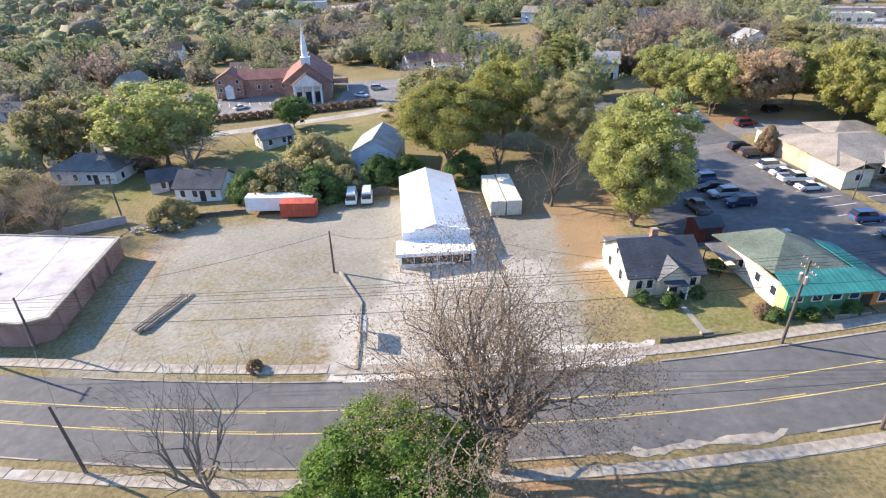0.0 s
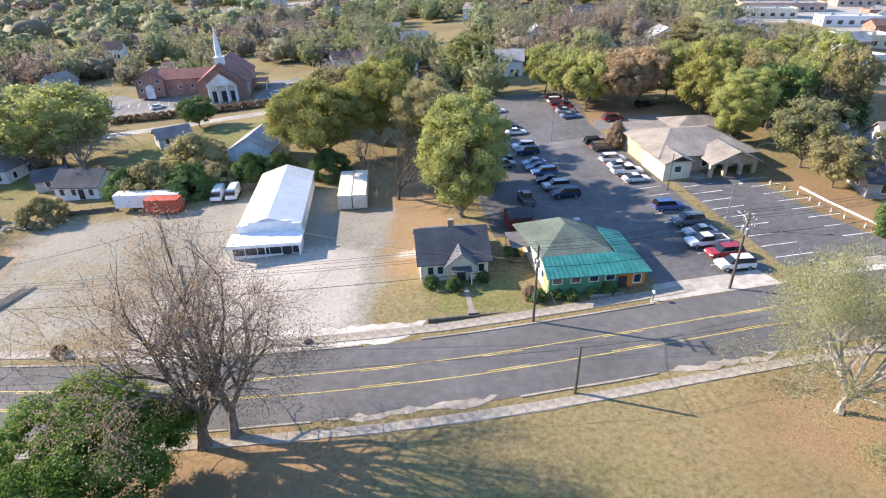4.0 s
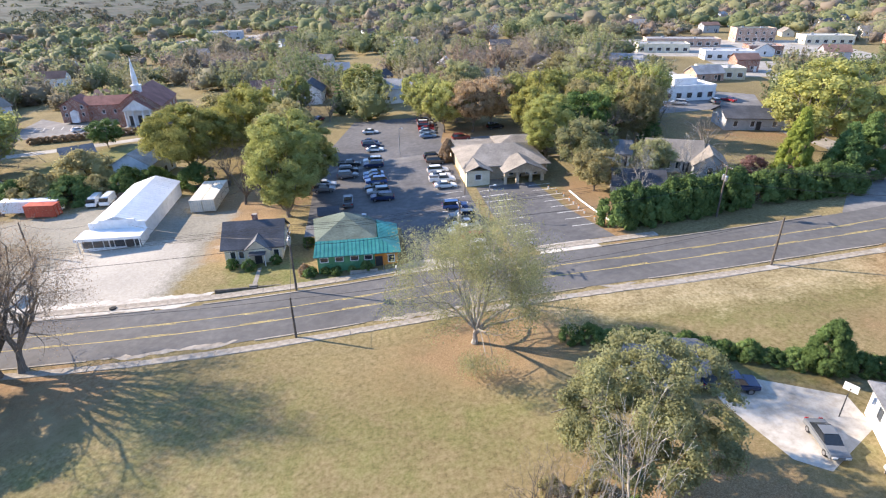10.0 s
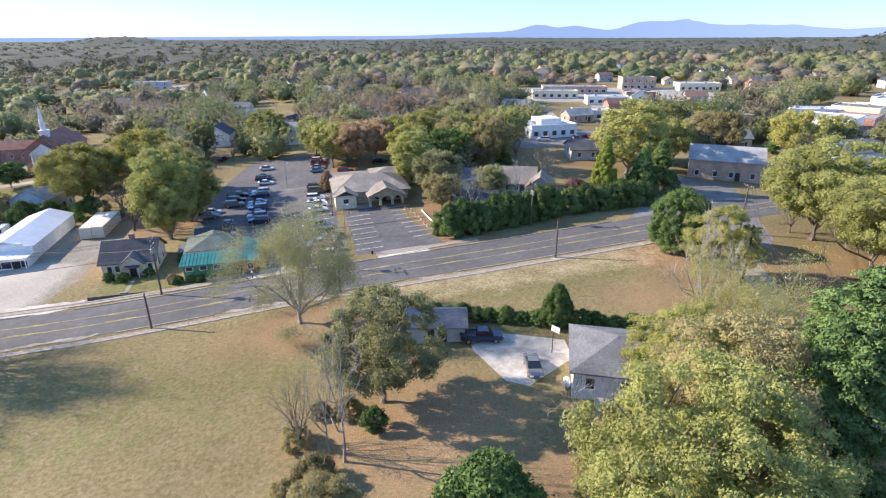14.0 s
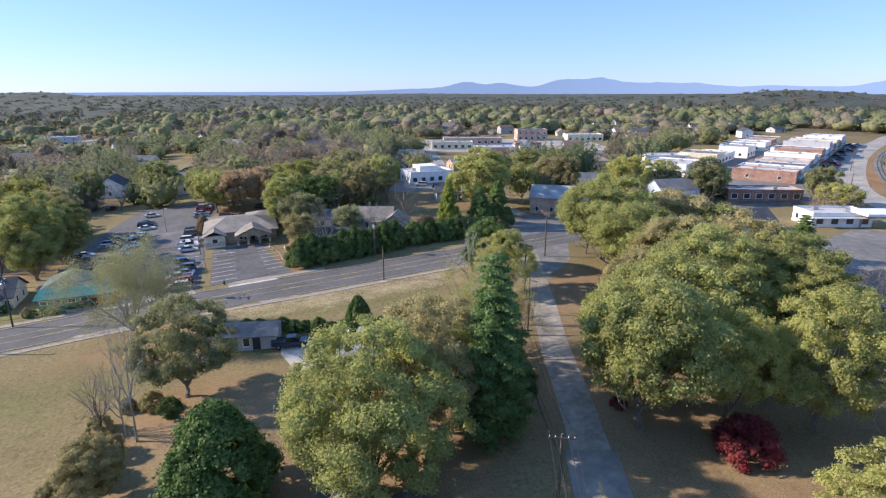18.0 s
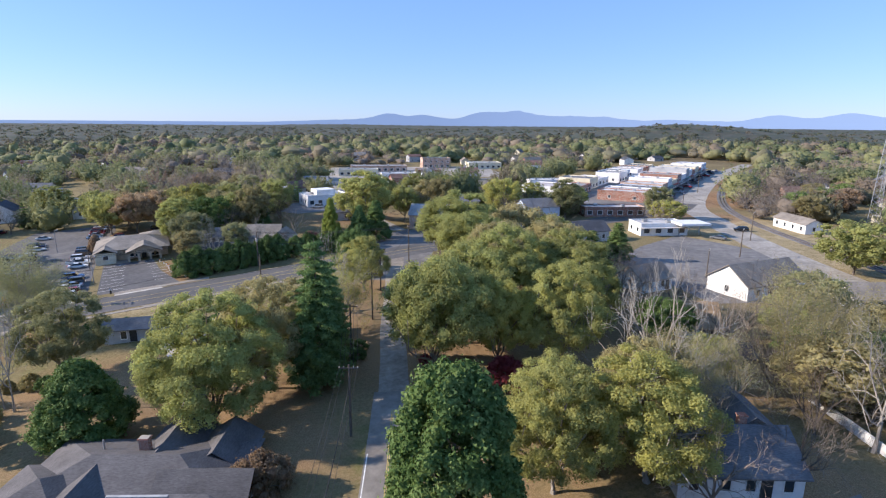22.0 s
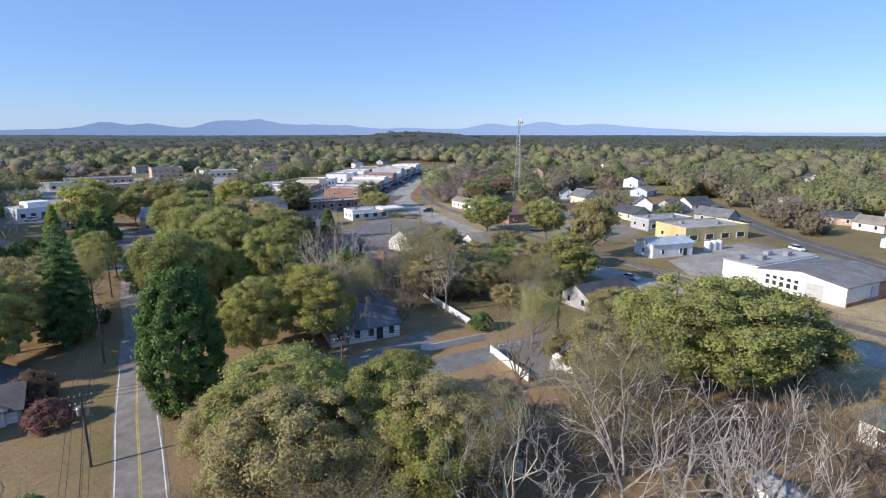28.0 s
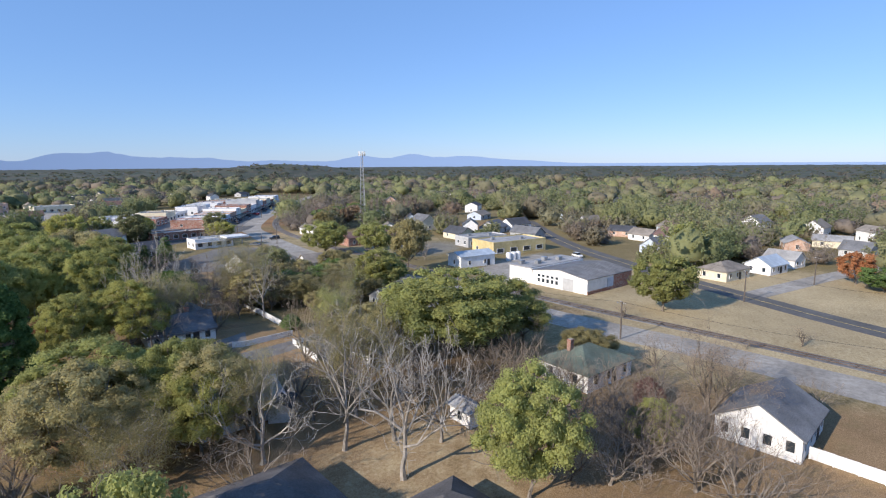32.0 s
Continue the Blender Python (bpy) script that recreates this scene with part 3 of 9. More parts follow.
def along(line, x0, x1):
    x0, x1 = max(x0, line[0, 0]), min(x1, line[-1, 0])
    xs = np.linspace(x0, x1, max(3, int((x1 - x0) / 4) + 1))
    return np.stack([xs, np.interp(xs, line[:, 0], line[:, 1])], 1)


# kerbs as real steps, with gaps at the drives
for x0, x1 in ((-120, -52), (-38, -8), (-2, 19), (26, 54), (70, 75), (86, 124)):
    ribbon("kerb", along(MAIN, x0, x1), 5.62, 5.4, 0.13, CONCRETE, "pale concrete kerb along the road", "kerb", thick=0.3)
for x0, x1 in ((-120, -34), (-30, 15), (35, 49), (64, 79), (88, 124)):
    ribbon("kerb", along(MAIN, x0, x1), -5.4, -5.62, 0.1, CONCRETE, "worn concrete kerb along the field side", "kerb", thick=0.3, wobble=0.16)


def jag(poly, amp, seed):
    """The outline of a patch, broken into ragged steps."""
    rg = np.random.RandomState(seed)
    out = []
    for (x0, y0), (x1, y1) in zip(poly, poly[1:] + poly[:1]):
        n = max(1, int(math.hypot(x1 - x0, y1 - y0) / 0.8))
        for k in range(n):
            out.append((x0 + (x1 - x0) * k / n + rg.uniform(-amp, amp) * 0.4, y0 + (y1 - y0) * k / n + rg.uniform(-amp, amp)))
    return out


for x0, x1, off in ((-60, -8, 7.6), (-8, 60, 7.3), (76, 96, 7.4)):
    ribbon("pavement", along(MAIN, x0, x1), off + 0.75, off - 0.75, 0.05, GRAVELROAD, "worn concrete pavement beside the road", "pavement", thick=0.2)
ribbon("pavement", along(MAIN, -60, 130), -6.55, -7.65, 0.05, GRAVELROAD, "worn narrow concrete pavement along the field", "pavement", thick=0.2, wobble=0.35)
for x0, x1 in ((16, 33), (50, 62), (80, 86)):
    drape("drive_apron", jag([(x0, 31.9), (x1, 31.9), (x1 - 2, 31.0), (x0 + 3, 31.1)], 0.35, int(x0)), 0.036, CONCRETE, label="broken pale concrete apron beside the road", category="pavement")
drape("drive_apron", [(53.5, 43), (70, 43), (69, 46.5), (55.5, 46.5)], 0.036, PALE, label="pale concrete apron at the car park", category="pavement")
drape("drive_apron", [(76, 43.1), (86, 43.1), (85, 46), (77, 46)], 0.036, PALE, label="pale concrete apron at the car park", category="pavement")
drape("drive_apron", jag([(-9, 44.8), (24, 42.4), (27, 45.5), (-7, 49)], 0.35, 3), 0.028, PALE, label="dusty concrete apron of the gravel lot", category="pavement")
drape("car_park", [(39, 64), (47, 64), (56, 60), (56, 45.2), (70.6, 45.2), (70.6, 112), (74, 128), (73, 142), (48, 146), (42, 120), (39, 90)], 0.02, ASPHALT_DARK, label="asphalt car park with parked cars", category="car park")
drape("car_park", [(72.6, 46.0), (89.5, 46.0), (86, 60), (84.5, 74.5), (72.6, 75)], 0.02, ASPHALT_DARK, label="empty asphalt car park with white bay lines", category="car park")
drape("car_park_old", [(44, 101), (70.4, 103), (71, 111), (73, 114), (88, 112), (90, 108), (71, 106), (70.4, 98.5), (42, 97)], 0.026, ASPHALT_OLD, label="pale worn asphalt drive beside the car park", category="drive")
for y in np.arange(48.5, 75, 3.0):
    for xa in (72.8, 82.2):
        if xa < 80 or y > 50:
            sh = (0 if xa < 80 else (75 - y) * 0.09)
            drape("bay_line", [(xa + sh, y), (xa + sh + 5.0, y), (xa + sh + 5.0, y + 0.13), (xa + sh, y + 0.13)], 0.03, WHITELINE, label="white worn parking bay line on asphalt", category="road marking")
for y in np.arange(48.8, 90, 3.15):
    drape("bay_line", [(64.2, y), (69.6, y), (69.6, y + 0.12), (64.2, y + 0.12)], 0.03, WHITELINE, label="white worn parking bay line on asphalt", category="road marking")
# the side street
STREET = smooth_line([(22, -225), (44, -176), (66, -128), (80, -97), (91.2, -74), (98, -58.8), (104, -46.3), (110, -34), (115.4, -22), (121, -8), (128.5, 8), (135, 23), (141, 36)], 4)
ribbon("side_street", along(STREET, 20, 112), 2.7, -2.7, 0.024, STREETLINE, "grey worn asphalt street with tree shadows", "road")
ribbon("side_street", along(STREET, 108, 141), 2.1, -2.1, 0.020, CONCRETE, "pale worn concrete side street", "road")
for off in (0.09, -0.09):
    ribbon("road_line_yellow", along(STREET, 20, 110), off + 0.05, off - 0.05, 0.034, YELLOW, "double yellow line painted on the street", "road marking")
ribbon("road_line_white", along(STREET, 20, 106), 2.5, 2.38, 0.034, WHITELINE, "white edge line painted on the street", "road marking")
ribbon("road_line_white", along(STREET, 20, 98), -2.3, -2.42, 0.034, WHITELINE, "white edge line painted on the street", "road marking")
drape("junction", [(126, 22), (134, 16), (146, 26), (166, 60), (160, 70), (150, 66), (128, 44.5)], 0.015, ASPHALT_OLD, label="wide worn asphalt road junction", category="road")
# the lane, the railway street and the highway
LANE = smooth_line([(100, -66), (110, -72), (124, -79), (141, -87), (153, -92.5), (167, -98), (184, -101), (200, -92)], 4)
ribbon("lane", LANE, 2.6, -2.6, 0.022, ASPHALT_OLD, "narrow worn grey asphalt lane", "road", wobble=0.5)
drape("lane_yard", [(118, -69), (130, -70), (143, -72), (138, -77), (124, -78), (115, -74)], 0.018, ASPHALT_OLD, label="asphalt drive beside a white house", category="drive")
drape("lane_yard", [(134, -98), (146, -104), (152, -95), (142, -90)], 0.018, ASPHALT_OLD, label="shaded asphalt yard behind a white garage", category="drive")
RAILST = smooth_line([(124, -262), (142, -213), (156, -180), (162.3, -167.5), (168, -155), (173.5, -141), (183, -120), (196, -97), (206, -75), (216, -50), (232, -20), (250, 8), (270, 35), (300, 68), (386, 124), (467, 167), (560, 212)], 6)
for k in range(9):
    x, y = -68 + 3.4 * k, 190.5 - 0.55 * k
    drape("bay_line", [(x, y), (x + 0.14, y), (x + 1.6, y - 5), (x + 1.46, y - 5)], 0.03, WHITELINE, label="white bay line on the church car park", category="road marking")
ribbon("railway_street", RAILST, 5.2, -5.2, 0.024, GRAVELROAD, "pale worn street beside the railway", "road")
HIWAY = smooth_line([(380, -70), (300, -107), (252, -140), (220, -168), (193, -193), (168, -222), (150, -250)], 6)
ribbon("highway", HIWAY, 4.2, -4.2, 0.026, ASPHALT, "dark asphalt road with a yellow centre line", "road")
ribbon("road_line_yellow", HIWAY, 0.15, -0.15, 0.04, YELLOW, "yellow centre line painted on the road", "road marking")
SIDE = smooth_line([(216, -170), (236, -184), (256, -198), (300, -232), (360, -270)], 6)
ribbon("side_road", SIDE, 3.2, -3.2, 0.022, GRAVELROAD, "pale worn side road between houses", "road")
drape("asphalt_yard", [(183, -27), (204, -35), (240, -14), (236, 24), (212, 18), (192, 8)], 0.016, ASPHALT_OLD, label="wide empty grey asphalt yard", category="car park")
drape("works_yard", [(208, -104), (226, -92), (262, -104), (250, -136), (232, -128)], 0.014, GRAVELROAD, label="pale gravel works yard beside the warehouse", category="yard")
drape("house_drive", [(85.2, 0.6), (87.4, -1.2), (94.6, 2.4), (95.4, 6.5), (89, 10.4), (84, 12.5), (83.5, 8)], 0.02, PALE, label="pale concrete house drive beside the field", category="drive")
drape("church_car_park", [(-72, 174), (-22, 164.5), (2, 166), (4, 200), (-15, 204), (-18, 175), (-37, 175), (-38, 197), (-62, 197), (-74, 208)], 0.02, ASPHALT_OLD, label="grey church car park with white bay lines", category="car park")
drape("church_street", [(-80, 143), (-44, 149), (-8, 154.5), (30, 170), (28, 174), (-10, 159), (-46, 153.5), (-82, 148)], 0.022, GRAVELROAD, label="pale street below the church", category="road")
NORTHST = smooth_line([(156, 70), (157, 100), (158, 130), (176, 190), (196, 264)], 5)
ribbon("side_road", NORTHST, 3.4, -3.4, 0.018, GRAVELROAD, "pale worn street between the yards", "road")
drape("far_yard", [(200, 176), (252, 166), (262, 205), (214, 222)], 0.02, GRAVELROAD, label="pale paved yard between low buildings", category="car park")
drape("far_yard", [(262, 160), (300, 172), (296, 214), (268, 206)], 0.02, ASPHALT_OLD, label="worn grey paved yard between low buildings", category="car park")
drape("junction", [(130, 128), (136, 118), (170, 122), (180, 140), (165, 150), (135, 146)], 0.02, ASPHALT_OLD, label="pale asphalt office car park", category="car park")
drape("school_yard", [(180, 250), (300, 210), (330, 290), (215, 330)], 0.02, GRAVELROAD, label="pale paved yard far off", category="car park")
drape("far_yard", [(-120, 520), (40, 505), (60, 560), (-110, 580)], 0.02, GRAVELROAD, label="pale paved yard far off", category="car park")
drape("town_paving", [(240, 55), (300, 75), (480, 178), (440, 215), (300, 160), (225, 110)], 0.012, ASPHALT_OLD, label="grey paving between the shops", category="pavement")


def railway():
    line = smooth_line([(132, -262), (152, -213), (166, -184), (178, -160), (188.5, -137), (203, -108), (220, -78), (236, -46), (254, -14), (278, 24), (306, 56), (351, 90), (409, 126), (480, 161), (600, 215)], 5)
    ribbon("railway_bed", line, 1.9, -1.9, 0.10, ASPHALT_OLD, "grey-brown stone ballast under the rails", "railway", thick=0.3)
    tr = tagged(new("railway_track"), "steel rails on dark sleepers", "railway track")
    for off in (0.72, -0.72):
        ribbon("rail", line, off + 0.05, off - 0.05, 0.30, RUSTRAIL, parent=tr, thick=0.14)
    rg = np.gradient(line, axis=0)
    sl = mesh_of("sleeper", boxes((-0.13, 0.13, -1.25, 1.25, 0.0, 0.16)), POLEWOOD)
    L = smooth_line(line[:34], 1.6)
    for p, q in zip(L[:-1:2], L[1::2]):
        a = math.degrees(math.atan2(q[1] - p[1], q[0] - p[0]))
        share("sleeper", sl, tr, pose(p[0], p[1], ground_z(p[0]) + 0.05, 0, 0, a))


railway()

# ---------------------------------------------------------------- trees
def branches(rg, height, radius, clear, limbs, levels, droop=0.0, trunk_r=None, upright=0.5, steep=(0.5, 1.25)):
    """Segments (p, q, r0, r1, level) of a tree, scaled to its height and radius."""
    segs, tips = [], []
    tr = trunk_r or height * 0.016

    def grow(p, d, length, r, level):
        k = 3 if level < 2 else 2
        for s in range(k):
            d2 = d + rg.normal(0, 0.16, 3) + np.array([0, 0, 0.05 - droop * level * 0.06])
            d2 /= np.linalg.norm(d2)
            q = p + d2 * length / k
            r2 = r * (0.86 if level < 2 else 0.78)
            segs.append((p, q, r, r2, level))
            if level < levels:
                nb = 1 if s < k - 1 else 2
                for _ in range(nb):
                    side = rg.normal(0, 1, 3)
                    side -= d2 * side.dot(d2)
                    side /= np.linalg.norm(side) + 1e-6
                    ang = rg.uniform(0.45, 0.95)
                    nd = d2 * math.cos(ang) + side * math.sin(ang)
                    nd[2] += 0.12 * upright
                    nd /= np.linalg.norm(nd)
                    grow(q, nd, length * rg.uniform(0.52, 0.78), r2 * rg.uniform(0.56, 0.74), level + 1)
            p, d, r = q, d2, r2
        if level >= levels - 1:
            tips.append(p)

    p = np.zeros(3)
    top = height * clear
    steps = 4
    for s in range(steps):
        q = p + np.array([rg.normal(0, 0.02) * height * 0.5, rg.normal(0, 0.02) * height * 0.5, top / steps])
        segs.append((p, q, tr * (1.25 - 0.12 * s if s else 1.6), tr * (1.13 - 0.12 * s), 0))
        p = q
    for k in range(limbs):
        a = 2 * math.pi * (k + rg.uniform(-0.3, 0.3)) / limbs
        el = rg.uniform(*steep) if k else 1.4
        d = np.array([math.cos(a) * math.cos(el), math.sin(a) * math.cos(el), math.sin(el)])
        start = np.array([0, 0, 0]) + (p if k < limbs * 0.6 else p * rg.uniform(0.65, 1.0))
        grow(start, d, height * (1 - clear) * rg.uniform(0.55, 0.75), tr * rg.uniform(0.52, 0.78), 1)
    pts = np.array(tips)
    sz = height / np.percentile(pts[:, 2], 98)
    sr = radius / np.percentile(np.hypot(pts[:, 0], pts[:, 1]), 86)
    sc = np.array([sr, sr, sz])
    segs = [(a * sc, b * sc, r0, r1, lv) for a, b, r0, r1, lv in segs]
    return segs, np.array(tips) * sc


def seg_mesh(name, segs, material, lo, hi, sides, rmin=0.012):
    verts, faces = [], []
    for a, b, r0, r1, lv in segs:
        if not lo <= lv <= hi:
            continue
        n = sides if lv < 2 else 3
        d = b - a
        d = d / (np.linalg.norm(d) + 1e-9)
        u = np.cross(d, (0, 0, 1.0) if abs(d[2]) < 0.9 else (1.0, 0, 0))
        u /= np.linalg.norm(u)
        v = np.cross(d, u)
        i0 = len(verts)
        for p, r in ((a, max(r0, rmin)), (b, max(r1, rmin))):
            for k in range(n):
                t = 2 * math.pi * k / n
                verts.append(tuple(p + r * (math.cos(t) * u + math.sin(t) * v)))
        for k in range(n):
            faces.append((i0 + k, i0 + (k + 1) % n, i0 + n + (k + 1) % n, i0 + n + k))
    me = bpy.data.meshes.new(name)
    me.from_pydata(verts, [], faces)
    me.materials.append(material)
    return me


def ico(sub):
    bm = bmesh.new()
    bmesh.ops.create_icosphere(bm, subdivisions=sub, radius=1)
    v = np.array([p.co[:] for p in bm.verts])
    f = np.array([[q.index for q in p.verts] for p in bm.faces])
    bm.free()
    return v, f


ICO = {k: ico(k) for k in (1, 2, 3)}


def leaf_tris(c, nrm, size, rg, aspect=0.85):
    """One small pointed leaf spray at each centre c, square to nrm: its corners."""
    n = len(c)
    nrm = nrm / (np.linalg.norm(nrm, axis=1)[:, None] + 1e-9)
    t = np.cross(nrm, rg.normal(0, 1, (n, 3)))
    t /= np.linalg.norm(t, axis=1)[:, None] + 1e-9
    b = np.cross(nrm, t)
    s = size * rg.uniform(0.6, 1.35, n)[:, None]
    return np.stack([c - t * s * 0.6, c + t * s * 0.45 + b * s * 0.55 * aspect, c + t * s * 0.3 - b * s * 0.55 * aspect], 1).reshape(-1, 3)


def crown_mesh(name, cl, rc, leaves, size, rg, flat=0.78, core=0.72, stray=0.14, ball=1):
    """Foliage clumps at cl with radii rc: a rough dense heart in each, leaf sprays over its outer side, loose sprays round it."""
    mid = np.array([0, 0, np.median(cl[:, 2]) * 0.8])
    away = cl - mid
    away /= np.linalg.norm(away, axis=1)[:, None] + 1e-6
    V, F, base = [], [], 0
    if core:
        bv, bf = ICO[ball]
        for p, r in zip(cl, rc):
            w = bv * rg.uniform(0.78, 1.16, (len(bv), 1)) * r * core * np.array([1, 1, flat]) + p
            V.append(w)
            F.append(bf + base)
            base += len(w)
    w = rc ** 2 * rg.uniform(0.6, 1.4, len(rc))
    idx = rg.choice(len(cl), leaves, p=w / w.sum())
    d = rg.normal(0, 1, (leaves, 3))
    d /= np.linalg.norm(d, axis=1)[:, None]
    flip = (d * (away[idx] + np.array([0, 0, 0.45]))).sum(1) < -0.25
    d[flip] *= -1
    far = np.where(rg.rand(leaves) < stray, rg.uniform(1.0, 1.5, leaves), rg.uniform(0.74, 1.06, leaves))
    c = cl[idx] + d * (rc[idx] * far)[:, None] * np.array([1, 1, flat])
    c[:, 2] = np.maximum(c[:, 2], 0.15)
    nrm = d + rg.normal(0, 0.55, (leaves, 3))
    nrm[:, 2] += 0.15
    V.append(leaf_tris(c, nrm, size, rg))
    F.append(np.arange(3 * leaves).reshape(-1, 3) + base)
    V, F = np.concatenate(V), np.concatenate(F)
    me = bpy.data.meshes.new(name)
    me.from_pydata(V.tolist(), [], F.tolist())
    me.materials.append(LEAF["green"])
    return me


PROTO = {}


def proto_leafy(kind, seed, h, r, clear, leaves, size, leaf, bark, limbs=6, levels=4, droop=0.0, clumps=95, lump=0.2, stray=0.14, core=0.72):
    """A broad crown of leaf clumps of uneven size over a limbed trunk, with gaps between the clumps."""
    rg = np.random.RandomState(seed)
    segs, tips = branches(rg, h, r, clear, limbs, levels, droop)
    k = clumps
    i = np.arange(k)
    dz = 1 - 2 * (i + 0.5) / k
    az = i * 2.39996 + seed + rg.normal(0, 0.25, k)
    d = np.stack([np.sqrt(1 - dz * dz) * np.cos(az), np.sqrt(1 - dz * dz) * np.sin(az), dz], 1) + rg.normal(0, 0.12, (k, 3))
    d /= np.linalg.norm(d, axis=1)[:, None]
    lobes = rg.normal(0, 1, (6, 3))
    lobes /= np.linalg.norm(lobes, axis=1)[:, None]
    swell = 0.84 + 0.2 * np.max(np.clip(d @ lobes.T, 0, 1) ** 3, axis=1)
    reach = swell * np.where(rg.rand(k) < 0.24, rg.uniform(0.3, 0.6, k), rg.uniform(0.72, 0.95, k))
    z0 = h * (clear * 0.55 + 0.45)
    up = h - z0
    cl = np.stack([d[:, 0] * r * reach, d[:, 1] * r * reach, z0 + np.where(d[:, 2] > 0, d[:, 2] * up * 0.93, d[:, 2] * (z0 - h * clear) * 0.85) * reach], 1)
    cl[:, 2] -= droop * 0.10 * h * np.hypot(d[:, 0], d[:, 1]) ** 2 * rg.uniform(0.4, 1.3, k)
    rc = r * lump * rg.uniform(0.62, 1.32, k)
    cl[:, 2] = np.maximum(cl[:, 2], rc * 0.8)
    PROTO[kind] = (seg_mesh(kind + "_trunk", segs, bark, 0, 2 if leaves > 9000 else 3, 6), crown_mesh(kind + "_leaves", cl, rc, leaves, size, rg, stray=stray, core=core), leaf)


def proto_bare(kind, seed, h, r, clear, bark, twig, levels=5, limbs=6, leaves=0, leaf="brown", upright=0.6, girth=0.017, size=0.15, steep=(0.5, 1.25), fine=0.013):
    rg = np.random.RandomState(seed)
    segs, tips = branches(rg, h, r, clear, limbs, levels, upright=upright, trunk_r=h * girth, steep=steep)
    if leaves:
        cl = tips[rg.permutation(len(tips))]
        w = rg.uniform(0.05, 1.0, len(cl)) ** 2
        idx = rg.choice(len(cl), leaves, p=w / w.sum())
        c = cl[idx] + rg.normal(0, 0.55, (leaves, 3))
        me = bpy.data.meshes.new(kind + "_leaves")
        v = leaf_tris(c, rg.normal(0, 1, (leaves, 3)) + np.array([0, 0, 0.6]), size, rg)
        me.from_pydata(v.tolist(), [], np.arange(3 * leaves).reshape(-1, 3).tolist())
        me.materials.append(LEAF["green"])
        PROTO[kind] = (seg_mesh(kind + "_trunk", segs, bark, 0, 9, 6), me, leaf)
    else:
        PROTO[kind] = (seg_mesh(kind + "_trunk", segs, bark, 0, 3, 6), seg_mesh(kind + "_twigs", segs, twig, 4, 9, 3, fine), None)


def proto_dense(kind, seed, h, r, leaves, size, leaf, shape, bark, k=90, lump=0.24):
    """A closed crown down to the ground: shape(u) gives the radius at height u, 0 to 1."""
    rg = np.random.RandomState(seed)
    u = (np.arange(k) + rg.uniform(0, 1, k)) / k * 0.97
    a = np.arange(k) * 2.39996 + rg.normal(0, 0.3, k)
    rad = np.array([shape(x) for x in u]) * r
    rc = np.minimum(r * lump, rad * 0.6 + 0.12 * r) * rg.uniform(0.7, 1.25, k)
    rad = np.maximum(rad - rc * 0.6, 0) * np.where(rg.rand(k) < 0.15, rg.uniform(0.2, 0.6, k), rg.uniform(0.84, 1.1, k))
    cl = np.stack([rad * np.cos(a), rad * np.sin(a), (0.05 + 0.92 * u) * h], 1)
    segs = [(np.zeros(3), np.array([0, 0, h * 0.45]), h * 0.02, h * 0.014, 0), (np.array([0, 0, h * 0.45]), np.array([0, 0, h * 0.93]), h * 0.014, h * 0.004, 0)]
    for i in range(0, k, 3):
        z0 = max(0.2, cl[i][2] - 0.15 * h)
        segs.append((np.array([0, 0, z0]), cl[i], 0.05, 0.02, 1))
    PROTO[kind] = (seg_mesh(kind + "_trunk", segs, bark, 0, 2, 6), crown_mesh(kind + "_leaves", cl, rc, leaves, size, rg, flat=0.9, core=0.8), leaf)


def proto_conifer(kind, seed, h, r, leaves, size, leaf, bark, tiers=15):
    """Tiers of drooping boughs round a straight trunk, ragged and open between the tiers."""
    rg = np.random.RandomState(seed)
    segs = [(np.array([0, 0, h * k / 5]), np.array([0, 0, h * (k + 1) / 5 * 0.985]), h * 0.017 * (1 - k / 5.3), h * 0.017 * (1 - (k + 1) / 5.3), 0) for k in range(5)]
    cl, rc = [], []
    for t in range(tiers):
        u = (t + 0.4) / tiers
        reach = r * (0.12 + 0.95 * (1 - u) ** 0.72) * (0.72 if u < 0.1 else 1)
        n = max(4, int(9 - 4 * u))
        for k in range(n):
            a = 2 * math.pi * (k + rg.uniform(-0.35, 0.35)) / n + t * 1.1
            L = reach * rg.uniform(0.7, 1.15)
            z = h * (0.07 + 0.9 * u) + rg.uniform(-0.2, 0.2)
            tip = np.array([math.cos(a) * L, math.sin(a) * L, z - 0.16 * L])
            segs.append((np.array([0, 0, z]), tip, 0.06, 0.02, 1))
            for s in np.arange(0.3, 1.01, 0.24):
                cl.append(np.array([math.cos(a) * L * s, math.sin(a) * L * s, z - 0.16 * L * s * s + rg.uniform(-0.1, 0.1)]))
                rc.append((0.2 * r * (1 - 0.5 * s) + 0.25) * (1.05 - 0.45 * u) * rg.uniform(0.8, 1.2))
    PROTO[kind] = (seg_mesh(kind + "_trunk", segs, bark, 0, 2, 6), crown_mesh(kind + "_leaves", np.array(cl), np.array(rc), leaves, size, rg, flat=0.42, core=0.6, stray=0.25), leaf)


